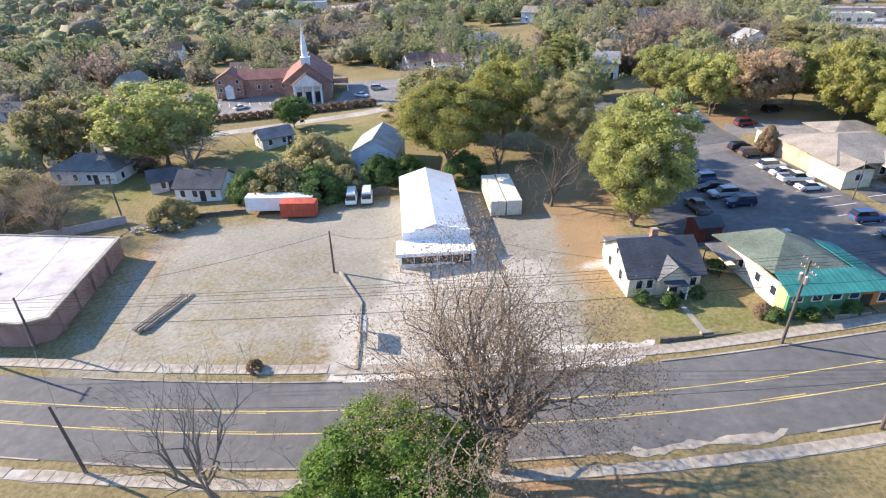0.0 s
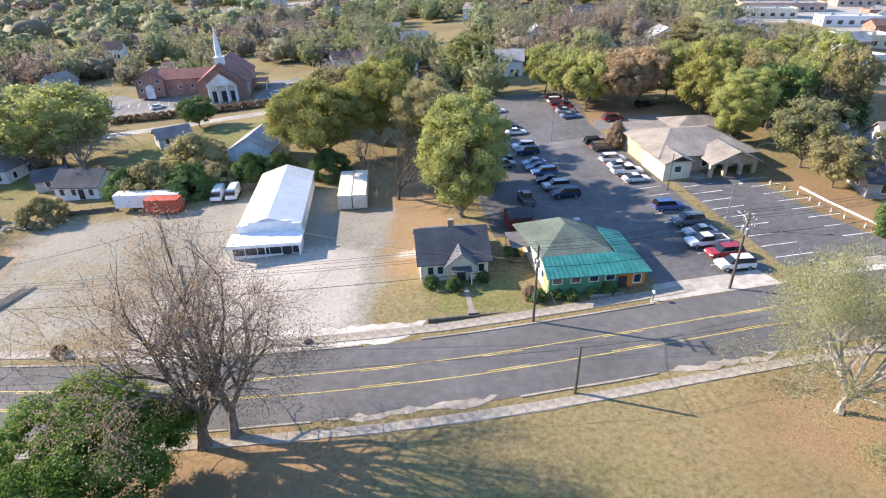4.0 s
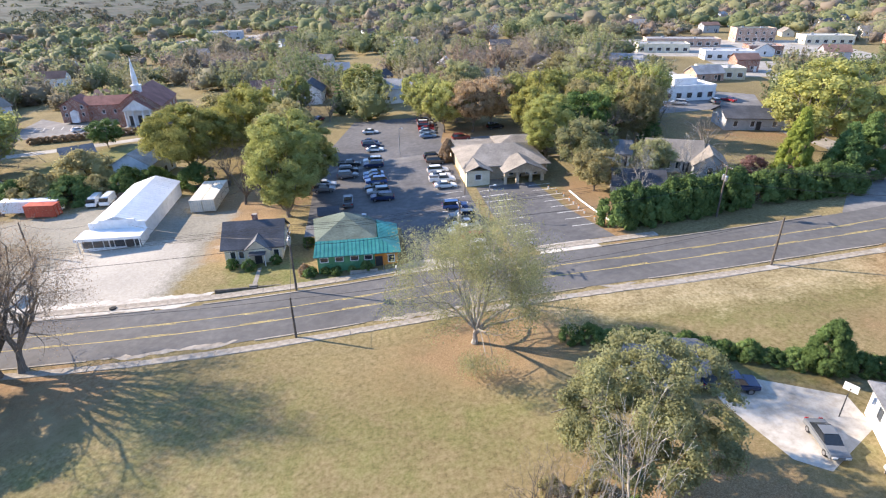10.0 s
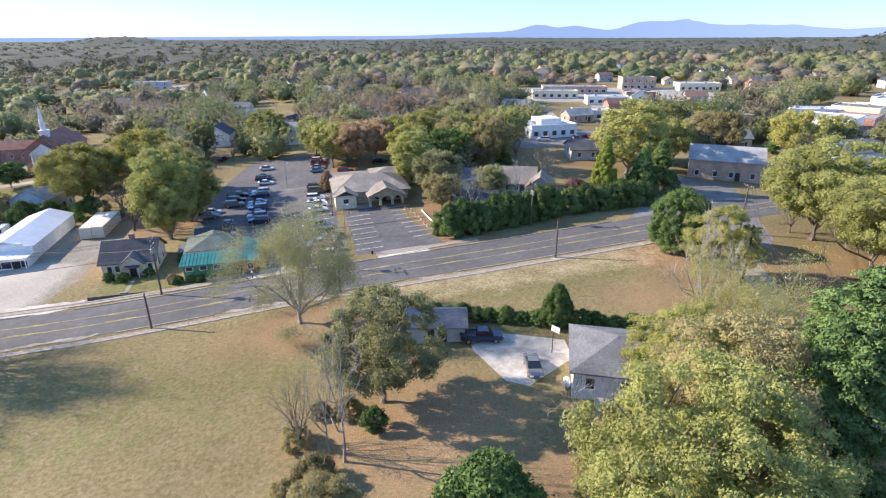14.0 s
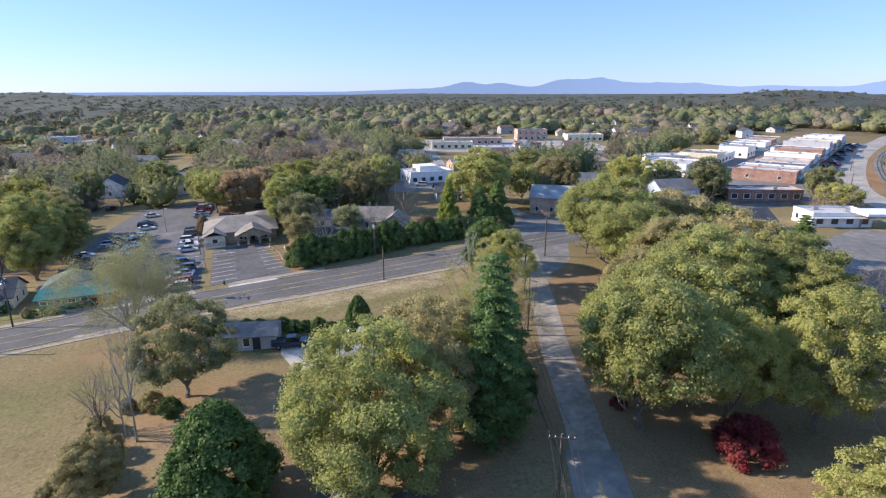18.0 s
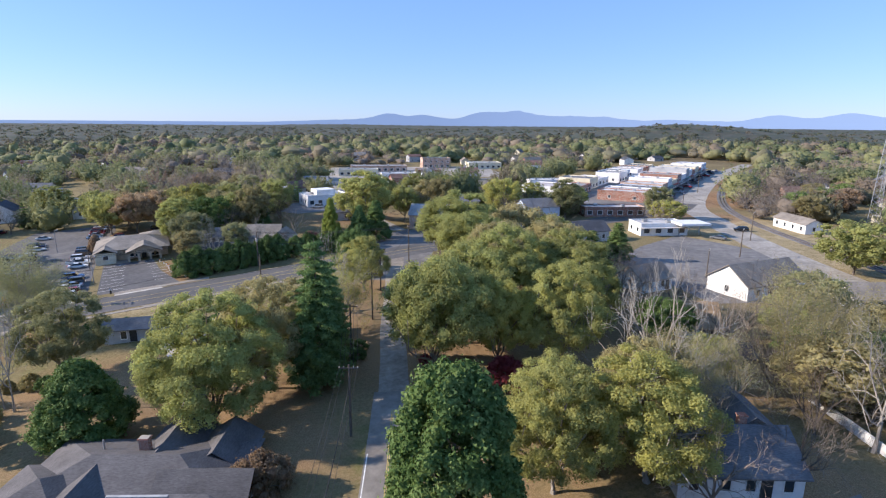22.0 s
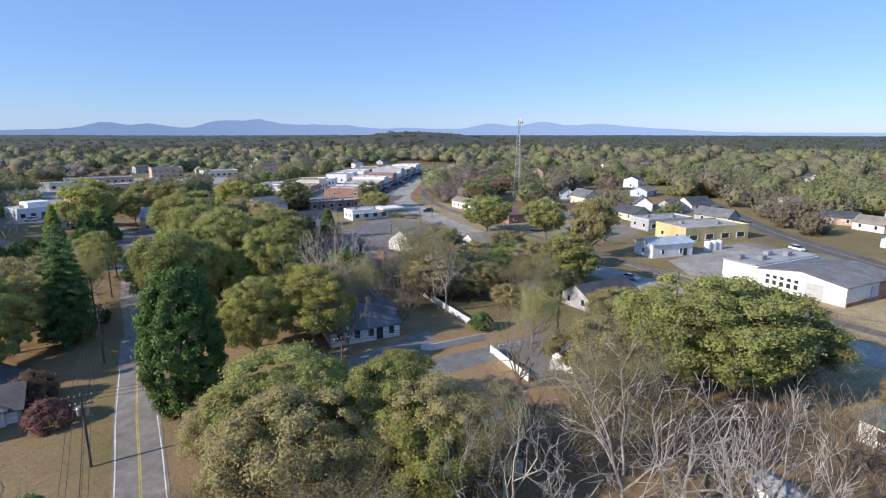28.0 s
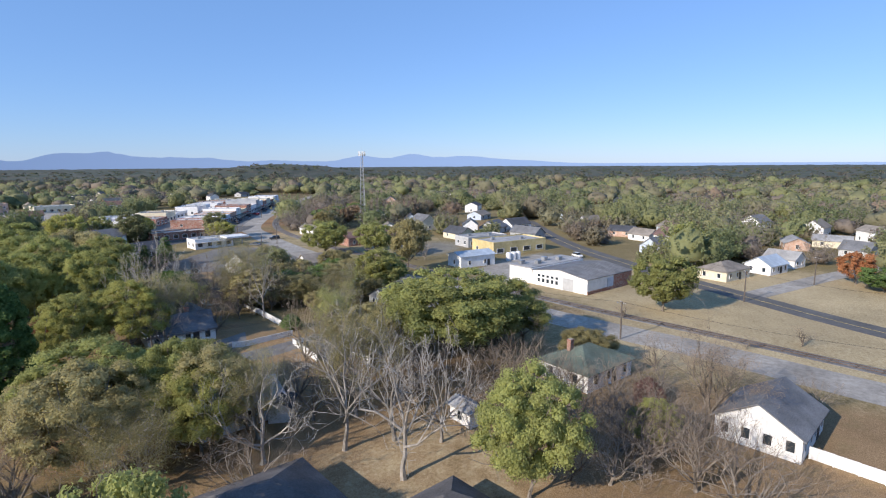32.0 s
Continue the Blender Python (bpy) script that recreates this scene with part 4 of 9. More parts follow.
proto_leafy("oak_a", 1, 18, 9, 0.16, 46000, 0.25, "green", BARK, 7, 4, 0.1, 200, 0.13, 0.24, 0.66)
proto_leafy("oak_b", 2, 18, 9, 0.2, 46000, 0.25, "green", BARK, 6, 4, 0.0, 170, 0.145, 0.22, 0.66)
proto_leafy("oak_c", 3, 18, 9, 0.14, 46000, 0.25, "green", BARK, 8, 4, 0.2, 230, 0.125, 0.24, 0.66)
proto_leafy("willow_a", 4, 20, 9, 0.08, 90000, 0.2, "green", BARK, 8, 4, 0.9, 300, 0.1, 0.34, 0.55)
proto_leafy("willow_b", 5, 18, 8, 0.14, 52000, 0.21, "yellow_green", BARKPALE, 7, 4, 0.6, 190, 0.11, 0.36, 0.52)
proto_leafy("tall_a", 6, 22, 6.5, 0.07, 50000, 0.25, "green", BARK, 9, 4, 0.0, 230, 0.16, 0.24, 0.66)
proto_leafy("mid_a", 31, 15, 7.5, 0.14, 9000, 0.42, "green", BARK, 6, 3, 0.0, 110, 0.165, 0.22, 0.66)
proto_leafy("mid_b", 32, 15, 7.5, 0.2, 9000, 0.42, "olive", BARK, 6, 3, 0.0, 96, 0.175, 0.22, 0.66)
proto_leafy("mid_c", 33, 18, 6.5, 0.1, 9000, 0.42, "yellow_green", BARK, 6, 3, 0.0, 120, 0.17, 0.22, 0.66)
proto_bare("mid_bare", 34, 13, 6.5, 0.2, BARK, TWIG, 4, 7)
proto_conifer("mid_cedar", 35, 14, 4, 5000, 0.42, "needle", BARK, 9)
proto_bare("thin_a", 7, 16, 8, 0.16, BARKPALE, TWIGGREY, 5, 9, 84000, "grey", size=0.115)
proto_bare("thin_b", 8, 16, 7, 0.22, BARKPALE, TWIGGREY, 5, 8, 40000, "olive", size=0.12)
proto_bare("bare_a", 9, 18, 8, 0.2, BARK, TWIG, 5, 7, 20000, "brown", 0.35, girth=0.023, size=0.105)
proto_bare("bare_b", 10, 16, 7, 0.22, BARKPALE, TWIGGREY, 5, 5, upright=0.15, girth=0.0165, steep=(0.35, 1.0), fine=0.018)
proto_bare("bare_c", 11, 16, 6, 0.38, BARKPALE, TWIGGREY, 4, 5, upright=0.1, girth=0.0135, steep=(0.4, 1.15), fine=0.017)
proto_bare("bare_d", 12, 14, 7, 0.18, BARK, TWIG, 5, 7)
proto_dense("magnolia_tall", 19, 18, 5.2, 46000, 0.28, "dark", lambda u: math.sqrt(max(0.02, 1 - ((u - 0.36) / 0.66) ** 2)) if u > 0.36 else 0.72 + 0.28 * u / 0.36, BARK, 330, 0.16)
proto_dense("magnolia", 13, 12, 5, 28000, 0.3, "dark", lambda u: (1 - u) ** 0.55 * (0.55 + 0.9 * min(1, u * 4)) * 0.85, BARK, 150, 0.19)
proto_conifer("cedar", 14, 20, 5.2, 44000, 0.24, "needle", BARK, 17)
proto_dense("thuja", 15, 12, 4.5, 14000, 0.26, "thuja", lambda u: (1 - u) ** 0.8 + 0.04, BARK, 110, 0.2)
proto_dense("round_shrub", 16, 2.4, 1.4, 1800, 0.18, "hedge", lambda u: math.sqrt(max(0.02, 1 - (2 * u - 0.9) ** 2)), BARK, 22, 0.34)
proto_dense("wild_shrub", 17, 4.5, 3.2, 4600, 0.22, "olive", lambda u: math.sqrt(max(0.02, 1 - (1.7 * u - 0.5) ** 2)), BARK, 46, 0.26)
proto_dense("round_tree", 18, 12, 6, 22000, 0.26, "green", lambda u: math.sqrt(max(0.02, 1 - (1.75 * u - 0.7) ** 2)), BARK, 130, 0.18)
PSIZE = {"magnolia_tall": (18, 5.2), "mid_a": (15, 7.5), "mid_b": (15, 7.5), "mid_c": (18, 6.5), "mid_bare": (13, 6.5), "mid_cedar": (14, 4), "oak_a": (18, 9), "oak_b": (18, 9), "oak_c": (18, 9), "willow_a": (20, 9), "willow_b": (18, 8), "tall_a": (22, 6.5), "thin_a": (16, 8), "thin_b": (16, 7), "bare_a": (18, 8), "bare_b": (16, 7),
         "bare_c": (16, 6), "bare_d": (14, 7), "magnolia": (12, 5), "cedar": (20, 5.2), "thuja": (12, 4.5), "round_shrub": (2.4, 1.4), "wild_shrub": (4.5, 3.2), "round_tree": (12, 6)}
TREE_RG = np.random.RandomState(42)


def tree(kind, x, y, h, r, leaf=None, label="", name="tree", category="tree", group="", turn=None):
    if x > 168 or y > 122 or (y > 60 and x > 60):  # lighter crowns where the camera stays far off
        kind = {"oak_a": "mid_a", "oak_b": "mid_b", "oak_c": "mid_a", "willow_b": "mid_c", "round_tree": "mid_a", "bare_d": "mid_bare", "bare_a": "mid_bare"}.get(kind, kind)
    trunk, crown, default = PROTO[kind]
    H, R = PSIZE[kind]
    e = new(name)
    e.matrix_basis = pose(x, y, ground_z(x) - 0.05, 0, 0, TREE_RG.uniform(0, 360) if turn is None else turn) @ Matrix.Diagonal((r / R, r / R, h / H, 1))
    tagged(e, label, category, group)
    share("trunk", trunk, e)
    top = share("crown", crown, e)
    if default:  # one crown mesh serves every leaf colour
        top.material_slots[0].link = "OBJECT"
        top.material_slots[0].material = LEAF[leaf or default]
    return e


T = tree
# the field and the road
T("bare_a", 4.8, 30.8, 21.5, 10, label="big brown nearly leafless tree beside the road")
T("oak_a", -1.2, 25.5, 12.5, 7.8, "fresh_green", "bushy green tree with dense leaves near the road")
T("bare_d", -17, 32.5, 12, 7, label="small leafless tree beside the pavement")
T("bare_a", 7.4, 31.6, 19, 8.5, label="brown thinly leafed tree beside the road")
T("thin_a", 61.9, 23.6, 16.5, 8.5, label="wide thin-leaved grey-green tree in the field")
T("willow_b", 71, 1.4, 15.5, 7.0, "grey", label="leafy grey-green tree at the edge of the field")
T("bare_c", 66, -6.5, 17, 3, label="slim leafless tree at the edge of the field")
T("bare_c", 64.6, -4.6, 11, 2.6, label="slim leafless tree at the edge of the field")
T("bare_b", 89, -14.5, 10, 5, label="pale leafless tree by the grey house")
T("round_shrub", 69.4, -2.8, 2.6, 1.4, label="round green shrub under the trees", name="shrub", category="shrub")
T("magnolia", 96, 10.2, 6.2, 2.2, "hedge", label="young dark green tree in the hedge")
T("magnolia", 75.6, -21.7, 11, 5.2, label="dense dark magnolia with glossy leaves")
T("willow_a", 89.5, -26, 20.5, 9.4, label="large drooping light green tree beside the street")
T("willow_b", 97, -19.5, 18, 7.5, "olive", label="tall olive-green tree beside a dark conifer")
T("cedar", 103.6, -23.2, 22, 5.4, label="tall dark conifer beside the street")
T("cedar", 107, -17.5, 17, 4.2, label="tall dark conifer beside the street")
T("willow_b", 124, 14, 13, 6, label="yellow-green tree beside the street")
T("thin_b", 109.5, -6.5, 13, 7, "yellow_green", label="yellow-green tree at the roadside")
T("bare_b", 113.6, 4, 15.5, 6, label="pale leafless tree at the roadside")
T("willow_b", 101, -9, 12, 6.5, "yellow_green", label="yellow-green tree behind the grey house")
T("round_tree", 127.2, 27.6, 11, 5.2, "hedge", label="round dense dark green tree at the junction")
# across the road
T("tall_a", 35.2, 72.5, 22.5, 7.4, "green", label="tall bright green tree behind the grey house")
T("tall_a", 37.5, 84, 18, 7, "green", label="tall green tree beside the car park")
T("bare_d", 25.4, 82.4, 13.5, 6.5, label="grey leafless tree on brown leaf litter")
T("oak_b", 9.5, 104, 19, 10.5, "light_green", label="large round green tree behind the white building")
T("oak_c", 23, 114, 21, 10.5, "light_green", label="large round green tree beyond the car park")
T("oak_a", 33, 104, 17, 8, "olive", label="olive-green tree beside the car park")
T("oak_a", -53, 127, 20, 14.5, "green", label="very large spreading green tree")
T("bare_d", -44, 118, 14, 7, label="grey leafless tree among houses")
T("oak_c", -77, 131, 18, 9, "olive", label="dull olive tree behind houses")
T("bare_d", -68, 100, 12, 8, label="leafless tree beside a yard")
T("bare_a", -60, 92, 11, 7, label="brown thinly leafed tree beside a yard")
T("oak_b", -90, 108, 14, 9, "olive", label="olive tree beside a yard")
T("round_tree", -27, 149, 9, 5.5, "dark", label="round dark evergreen tree beside a lawn")
for x, y, h, r, lf in ((-22, 99, 7, 6, "olive"), (-15, 97.5, 6, 5.5, "hedge"), (-10, 99, 5, 4, "olive"), (-28, 100, 6, 4, "hedge"), (-3.5, 100, 6, 4, "hedge"), (12.5, 97, 6, 4, "hedge"), (2, 101, 5, 4, "hedge"), (-40, 92, 5, 4, "olive"), (-16, 108, 9, 7, "olive")):
    T("wild_shrub", x, y, h, r, lf, "tangled green shrubs behind the fence", "shrub", "shrub", "shrubs behind the fence")
for x, y, lf in ((68.5, 141, "green"), (73, 121, "yellow_green"), (80.5, 118.5, "tan"), (86.5, 121, "tan"), (78, 131, "olive"), (94, 123, "yellow_green"), (70, 129, "green")):
    T("oak_b", x, y, 15, 7, lf, "autumn tree on the edge of the car park", group="trees by the car park")
T("tall_a", 92, 90, 16, 6, "green", label="green tree beside the tan building")
T("round_tree", 102, 95, 14, 7.5, "dark", label="dense dark green tree behind the houses")
T("oak_c", 95, 75, 12.5, 6.5, "grey", label="grey-green tree beside the car park")
T("oak_c", 94, 66, 9, 5, "olive", label="olive tree beside the car park")
T("bare_b", 98.5, 58, 12, 5.5, label="pale leafless tree behind the hedge")
T("oak_b", 105.5, 67.5, 9.5, 4.6, "grey", label="grey-green tree beside the tan-roofed house")
T("bare_b", 110.5, 63.5, 10, 5, label="pale leafless tree before the tan-roofed house")
T("bare_d", 116.5, 62, 7, 5, label="brown leafless tree before the tan-roofed house")
T("bare_d", 107, 90, 12, 6, label="leafless tree behind the houses")
T("thuja", 131.5, 61.5, 13.5, 3.7, label="tall bright green pointed conifer")
T("thuja", 139, 58, 11, 4.2, "needle", "pointed dark green conifer beside the junction")
T("thuja", 145, 60, 12, 5, "hedge", "broad green conifer beside the junction")
T("cedar", 118, 92, 9, 3.4, label="small dark conifer among yards")
T("willow_b", 147, 77, 21, 10, "yellow_green", label="large bright yellow-green tree beside the junction")
T("oak_c", 158, 92, 17, 9, "green", label="large green tree by the brick house")
T("oak_c", 176, 84, 16, 8, "olive", label="olive tree by the brick house")
T("oak_a", 109, 116, 15, 9, "yellow_green", label="wide yellow-green tree beyond the yards")
T("bare_a", 122, 112, 14, 8, label="brown thinly leafed tree beyond the yards")
for x, y in ((126.5, 66), (128.5, 58.5)):
    T("round_shrub", x, y, 3.4, 2.4, "red", "deep red shrub in a garden", "shrub", "shrub")
# dark hedge in front of the houses
for k, (x, y) in enumerate(smooth_line([(91.5, 50), (97, 50.5), (104, 51.5), (114, 53)], 2.3)):
    T("wild_shrub", x, y + 0.4 * math.sin(k * 2.1), 6.2 + 0.8 * math.sin(k * 1.7), 3.3, "hedge", "dense dark green hedge bush beside the road", "hedge_bush", "hedge", "roadside hedge")
for k, (x, y) in enumerate(smooth_line([(119, 53), (126, 53.2), (136, 53)], 2.4)):
    T("wild_shrub", x, y, 5.4 + 0.6 * math.sin(k * 1.9), 3.1, "hedge", "dense dark green hedge bush beside the road", "hedge_bush", "hedge", "roadside hedge")
# low hedge round the grey house in the field
for k, (x, y) in enumerate(smooth_line([(73, 21.5), (81, 18.6), (88, 15), (94, 11.8), (101, 8.8), (105, 6)], 1.9)):
    T("wild_shrub", x, y, 1.9 + 0.4 * math.sin(k * 2.3), 1.5, "hedge", "low leafy green hedge bush", "hedge_bush", "hedge", "field hedge")
for x, y, h in ((61.5, -2.5, 2.5), (63, -8, 3), (60.5, -9.5, 2.2), (62.5, -12, 3.2), (67, 0.5, 2.4), (64, 1.5, 1.8), (59.5, -14, 2.5)):
    T("wild_shrub", x, y, h, h * 0.65, "olive", "scrubby green bush at the field's edge", "shrub", "shrub", "scrub at the field's edge")
# along the side street
T("oak_b", 119, -29, 19, 8.4, "green", label="large green tree beside the street")
T("oak_c", 128, -21, 18, 9.3, "green", label="large green tree beside the street")
T("oak_a", 139, -17, 18.5, 9, "green", label="large green tree beside the street")
T("oak_a", 148, -3, 16, 9, "olive", label="olive-green tree near the junction")
T("oak_b", 148, 9, 17, 9, "green", label="green tree near the junction")
T("willow_b", 135, -37, 18, 6.8, "yellow_green", label="yellow-green drooping tree beside the street")
T("oak_c", 152, 24, 20, 11, "green", label="large green tree at the junction")
T("oak_b", 170, 20, 16, 9, "olive", label="olive tree behind the junction")
T("bare_b", 141, -48.5, 19.5, 8, label="tall pale leafless tree behind the white house")
T("wild_shrub", 125.4, -37, 4.6, 3.0, "scarlet", "deep red shrub under tall trees", "shrub", "shrub")
T("wild_shrub", 119.5, -24.5, 1.6, 1.0, "scarlet", "small bright red shrub beside the street", "shrub", "shrub")
T("magnolia_tall", 103.6, -61, 19.5, 5.2, label="tall dense dark magnolia with glossy leaves")
T("willow_b", 117.4, -57, 14.5, 6, "yellow_green", label="yellow-green tree beside the white house")
T("willow_b", 126.5, -60.5, 15, 7.5, "light_green", label="light green drooping tree over the white house")
T("bare_b", 133, -56, 14, 6, label="pale leafless tree by the white house")
T("bare_c", 152, -69, 15.5, 5, label="tall slim leafless tree by the white fence")
T("thin_b", 158.8, -58, 16, 7, label="thinly leafed tree by the white fence")
T("oak_c", 162, -66, 9, 6, "olive", label="tangled olive tree behind the fence")
T("oak_b", 170, -62, 8, 6, "hedge", label="tangled green tree behind the fence")
T("thin_b", 166, -80, 11, 5, label="thin tree in a back yard")
T("magnolia", 148.3, -79.6, 3.2, 2.2, "hedge", "round dark green bush at the end of the fence", "shrub", "shrub")
T("wild_shrub", 92.2, -41.4, 4.6, 3.0, "brown", "brown autumn shrub beside the house", "shrub", "shrub")
T("wild_shrub", 91.2, -50.2, 3.6, 2.8, "red", "dull red shrub beside the house", "shrub", "shrub")
T("wild_shrub", 80.5, -74, 4.4, 3.4, "red", "dull red shrub beside the street", "shrub", "shrub")
T("round_shrub", 111, -17.3, 1.8, 1.5, label="clipped round green shrub beside the street", name="shrub", category="shrub", group="clipped shrubs")
T("round_shrub", 112.5, -14.6, 1.8, 1.5, label="clipped round green shrub beside the street", name="shrub", category="shrub", group="clipped shrubs")
T("thin_b", 147.5, -90, 10, 4.2, "yellow_green", label="small yellowing tree beside the lane")
T("oak_b", 127.5, -32.5, 15, 5.2, "light_green", label="large green tree over a red shrub")
T("oak_c", 151, -18.5, 17.5, 9, "green", label="large green tree behind the street trees")
T("oak_a", 160, -4, 16, 9, "olive", label="olive-green tree behind the street trees")
T("willow_b", 148, -27, 16, 7, "yellow_green", label="yellow-green tree behind the street trees")
T("oak_a", 126, -14.2, 12, 4.8, "green", label="green tree leaning over the street")
T("oak_b", 136.5, -6.5, 12.5, 6, "olive", label="olive-green tree beside the street")
T("tall_a", 63.6, -16.2, 8.5, 3.2, "olive", label="small bushy olive tree on the field's edge")
T("bare_d", 62, -3, 9, 3, label="thin leafless sapling on the field's edge")
for x, y, h, r, lf in ((160.5, -60, 8, 4.5, "olive"), (165, -69.5, 8.5, 5, "olive"), (174, -56, 9, 5.5, "olive"), (181, -63, 8, 5, "hedge"), (178.5, -77, 7.5, 4.5, "green"), (174, -47, 9, 5.5, "green"), (167, -54, 8, 5, "hedge"), (186, -52, 8, 5, "olive"),
                       (193, -66, 8, 5, "olive"), (202, -55, 9, 6, "olive"), (176, -83, 6.5, 4, "olive"), (184, -72, 7, 4.5, "green"), (160, -78, 6, 3.5, "olive"), (204, -74, 8, 5, "green"), (155, -38, 9, 5, "hedge"), (149.5, -50, 8, 4, "green")):
    T("oak_b", x, y, h, r, lf, "tangled leafy tree in the back yards", group="back yard thicket")
for x, y, h, r in ((155, -56.5, 10, 5), (158, -66, 10, 5), (163, -63, 11, 5), (170, -66, 10, 5.5), (168, -74, 8, 5), (177, -60, 9, 5), (147.5, -56, 11, 5), (150, -64, 9, 4), (171, -42, 10, 5), (163, -44, 11, 5.5), (168, -30, 11, 5.5), (158, -32, 11, 5), (139, -68, 9, 4.5), (128.5, -66.5, 10, 4.5)):
    T("bare_d", x, y, h, r, label="brown leafless tree in the back yard thicket", group="back yard thicket")
T("willow_b", 121, -53, 13, 6, "yellow_green", label="yellow-green tree beside the white house")
T("oak_c", 132, -54.5, 13, 6, "olive", label="olive tree over the white house")
T("thin_b", 138, -56, 12, 5.5, label="thin olive tree over the white house")
# the yards under the last stretch
T("oak_b", 99, -79, 10, 6, "olive", label="dull olive tree beside the street")
T("oak_a", 108, -99, 13, 7, "olive", label="dull olive tree before a blue house")
T("thin_b", 97, -100, 11, 6, "olive", label="thin olive tree beside the street")
for x, y, h, r in ((116.8, -147.7, 8, 5), (120.5, -151.6, 8, 5), (118.9, -156.3, 9, 6), (124, -148.2, 8, 5), (121.7, -160.3, 8, 5.5), (131, -152, 7, 5), (126, -156.5, 7.5, 5), (124.9, -143.3, 8, 5), (129, -146.5, 7, 5), (116.1, -143.5, 7, 4), (150, -127, 9, 6), (158, -127, 8, 6), (160, -118, 9, 6)):
    T("bare_d", x, y, h, r, label="brown leafless thicket tree between the houses", group="thicket trees")
T("oak_b", 105, -100, 12, 6.5, "light_green", label="light green tree before a blue house")
T("thin_b", 110.5, -104, 12, 5, label="thin olive tree before a blue house")
T("oak_a", 104, -82, 13.5, 9.3, "green", label="large green tree seen from above")
T("willow_b", 117, -86.5, 10, 6, "yellow_green", label="yellow-green tree seen from above")
T("oak_c", 97.5, -90.5, 15, 8.8, "olive", label="light green tree beside the street")
T("oak_b", 108, -93, 14, 6, "green", label="dull green tree in a yard")
T("bare_a", 89, -90, 10, 6, label="brown thinly leafed tree beside the street")
T("oak_c", 144, -116, 17.5, 13, "green", label="very wide green spreading tree among yards")
T("oak_a", 154, -123, 14, 10, "green", label="wide yellow-green leafy tree among houses")
T("oak_b", 136, -106, 12, 7, "olive", label="olive tree behind a white garage")
T("bare_d", 131, -96, 13, 5, label="tall brown tree beside the lane")
T("bare_b", 106.3, -108.5, 14, 7, label="pale leafless spreading tree on brown leaves")
T("bare_c", 112.3, -116.2, 17.5, 7, label="tall pale leafless tree on brown leaves")
T("bare_c", 109.6, -125.8, 18, 7.8, label="tall pale leafless forked tree")
T("bare_c", 116.5, -121, 14, 6.8, label="tall pale leafless tree on brown leaves")
T("bare_b", 118.2, -126.8, 15, 5.5, label="pale leafless tree on brown leaves")
T("thin_b", 120, -113, 15, 6, label="thin pale tree on brown leaves")
T("bare_b", 126, -112, 14.5, 6.5, label="pale leafless tree on brown ground")
for x, y, h, r in ((101, -112, 8, 5.5), (117, -108, 8.5, 6), (124, -119, 8, 6), (130, -118, 9, 6), (122, -133, 8, 5), (128, -108, 9, 6), (112, -101, 7, 5), (121, -103, 8, 6)):
    T("bare_d", x, y, h, r, label="dark brown leafless tree in the wooded yard", group="wooded yard trees")
T("oak_a", 111.3, -140, 15.5, 6.3, "green", label="bright green tree beside a house")
T("bare_d", 133.5, -133, 9, 7, label="grey leafless thicket tree in a yard")
T("bare_d", 127, -139, 9, 7, label="grey leafless thicket tree in a yard")
T("bare_d", 121.5, -151, 9, 7.5, label="brown leafless thicket tree in a yard")
T("bare_d", 115, -160, 9, 7, label="brown leafless thicket tree in a yard")
for x, y, h, r in ((138, -146, 6.5, 4.5), (141.5, -149, 5.5, 4), (137, -140, 7, 4.5), (136, -134.5, 7, 4), (144, -152, 5, 4), (152, -151, 6, 4), (131, -126, 7, 5), (139, -127, 6, 4.5)):
    T("bare_d", x, y, h, r, label="brown leafless brush round the green-roofed house", group="brush round the house")
T("willow_b", 125.5, -151.5, 7.5, 3.6, "yellow_green", label="small yellow-green tree in the thicket")
T("bare_a", 134, -158, 13, 6.5, label="dark leafless tree beside the white house")
T("wild_shrub", 139, -150.5, 3.6, 2.2, "red", "red-brown shrub beside the street", "shrub", "shrub")
T("bare_d", 144, -172, 5, 3.2, label="small leafless shrub tree beside the fence")
T("round_tree", 194.5, -151, 14.2, 8.2, "green", label="large round green tree beside the railway")
T("bare_d", 175, -120, 9, 6, label="leafless tree beside the railway street")
T("bare_d", 166, -112, 8, 6, label="leafless tree beside the railway street")
for x, y, h, r in ((184, -143, 4, 3), (176, -176, 4, 3.5), (170, -166, 3, 2.4), (160, -196, 4, 4)):
    T("bare_d", x, y, h, r, label="low leafless shrub along the railway", name="shrub", category="shrub", group="railway scrub")
T("oak_a", 245, -201, 10, 5, "orange", label="bright orange autumn tree beside a house")
T("round_tree", 236, -205, 7, 7, "hedge", label="dark green round tree beside a house")
T("tall_a", 262, -156, 16, 6, "green", label="tall green tree among houses")
T("oak_b", 216, -73, 19, 7, "olive", label="large yellow-green tree beside the works")
T("oak_c", 234, -28, 14, 9.5, "green", label="large green tree beside the yard")
T("cedar", 192.5, 8.5, 10.5, 4.6, "hedge", "green conifer beside the asphalt yard")
T("cedar", 188, 13, 8, 3.6, "hedge", "green conifer beside the asphalt yard")
for x, y, h, r in ((165, -20, 11, 7), (172, -8, 10, 7), (182, -40, 12, 7), (158, -12, 11, 7), (176, -52, 10, 6)):
    T("bare_d", x, y, h, r, label="grey leafless tree behind the yards", group="yard trees")
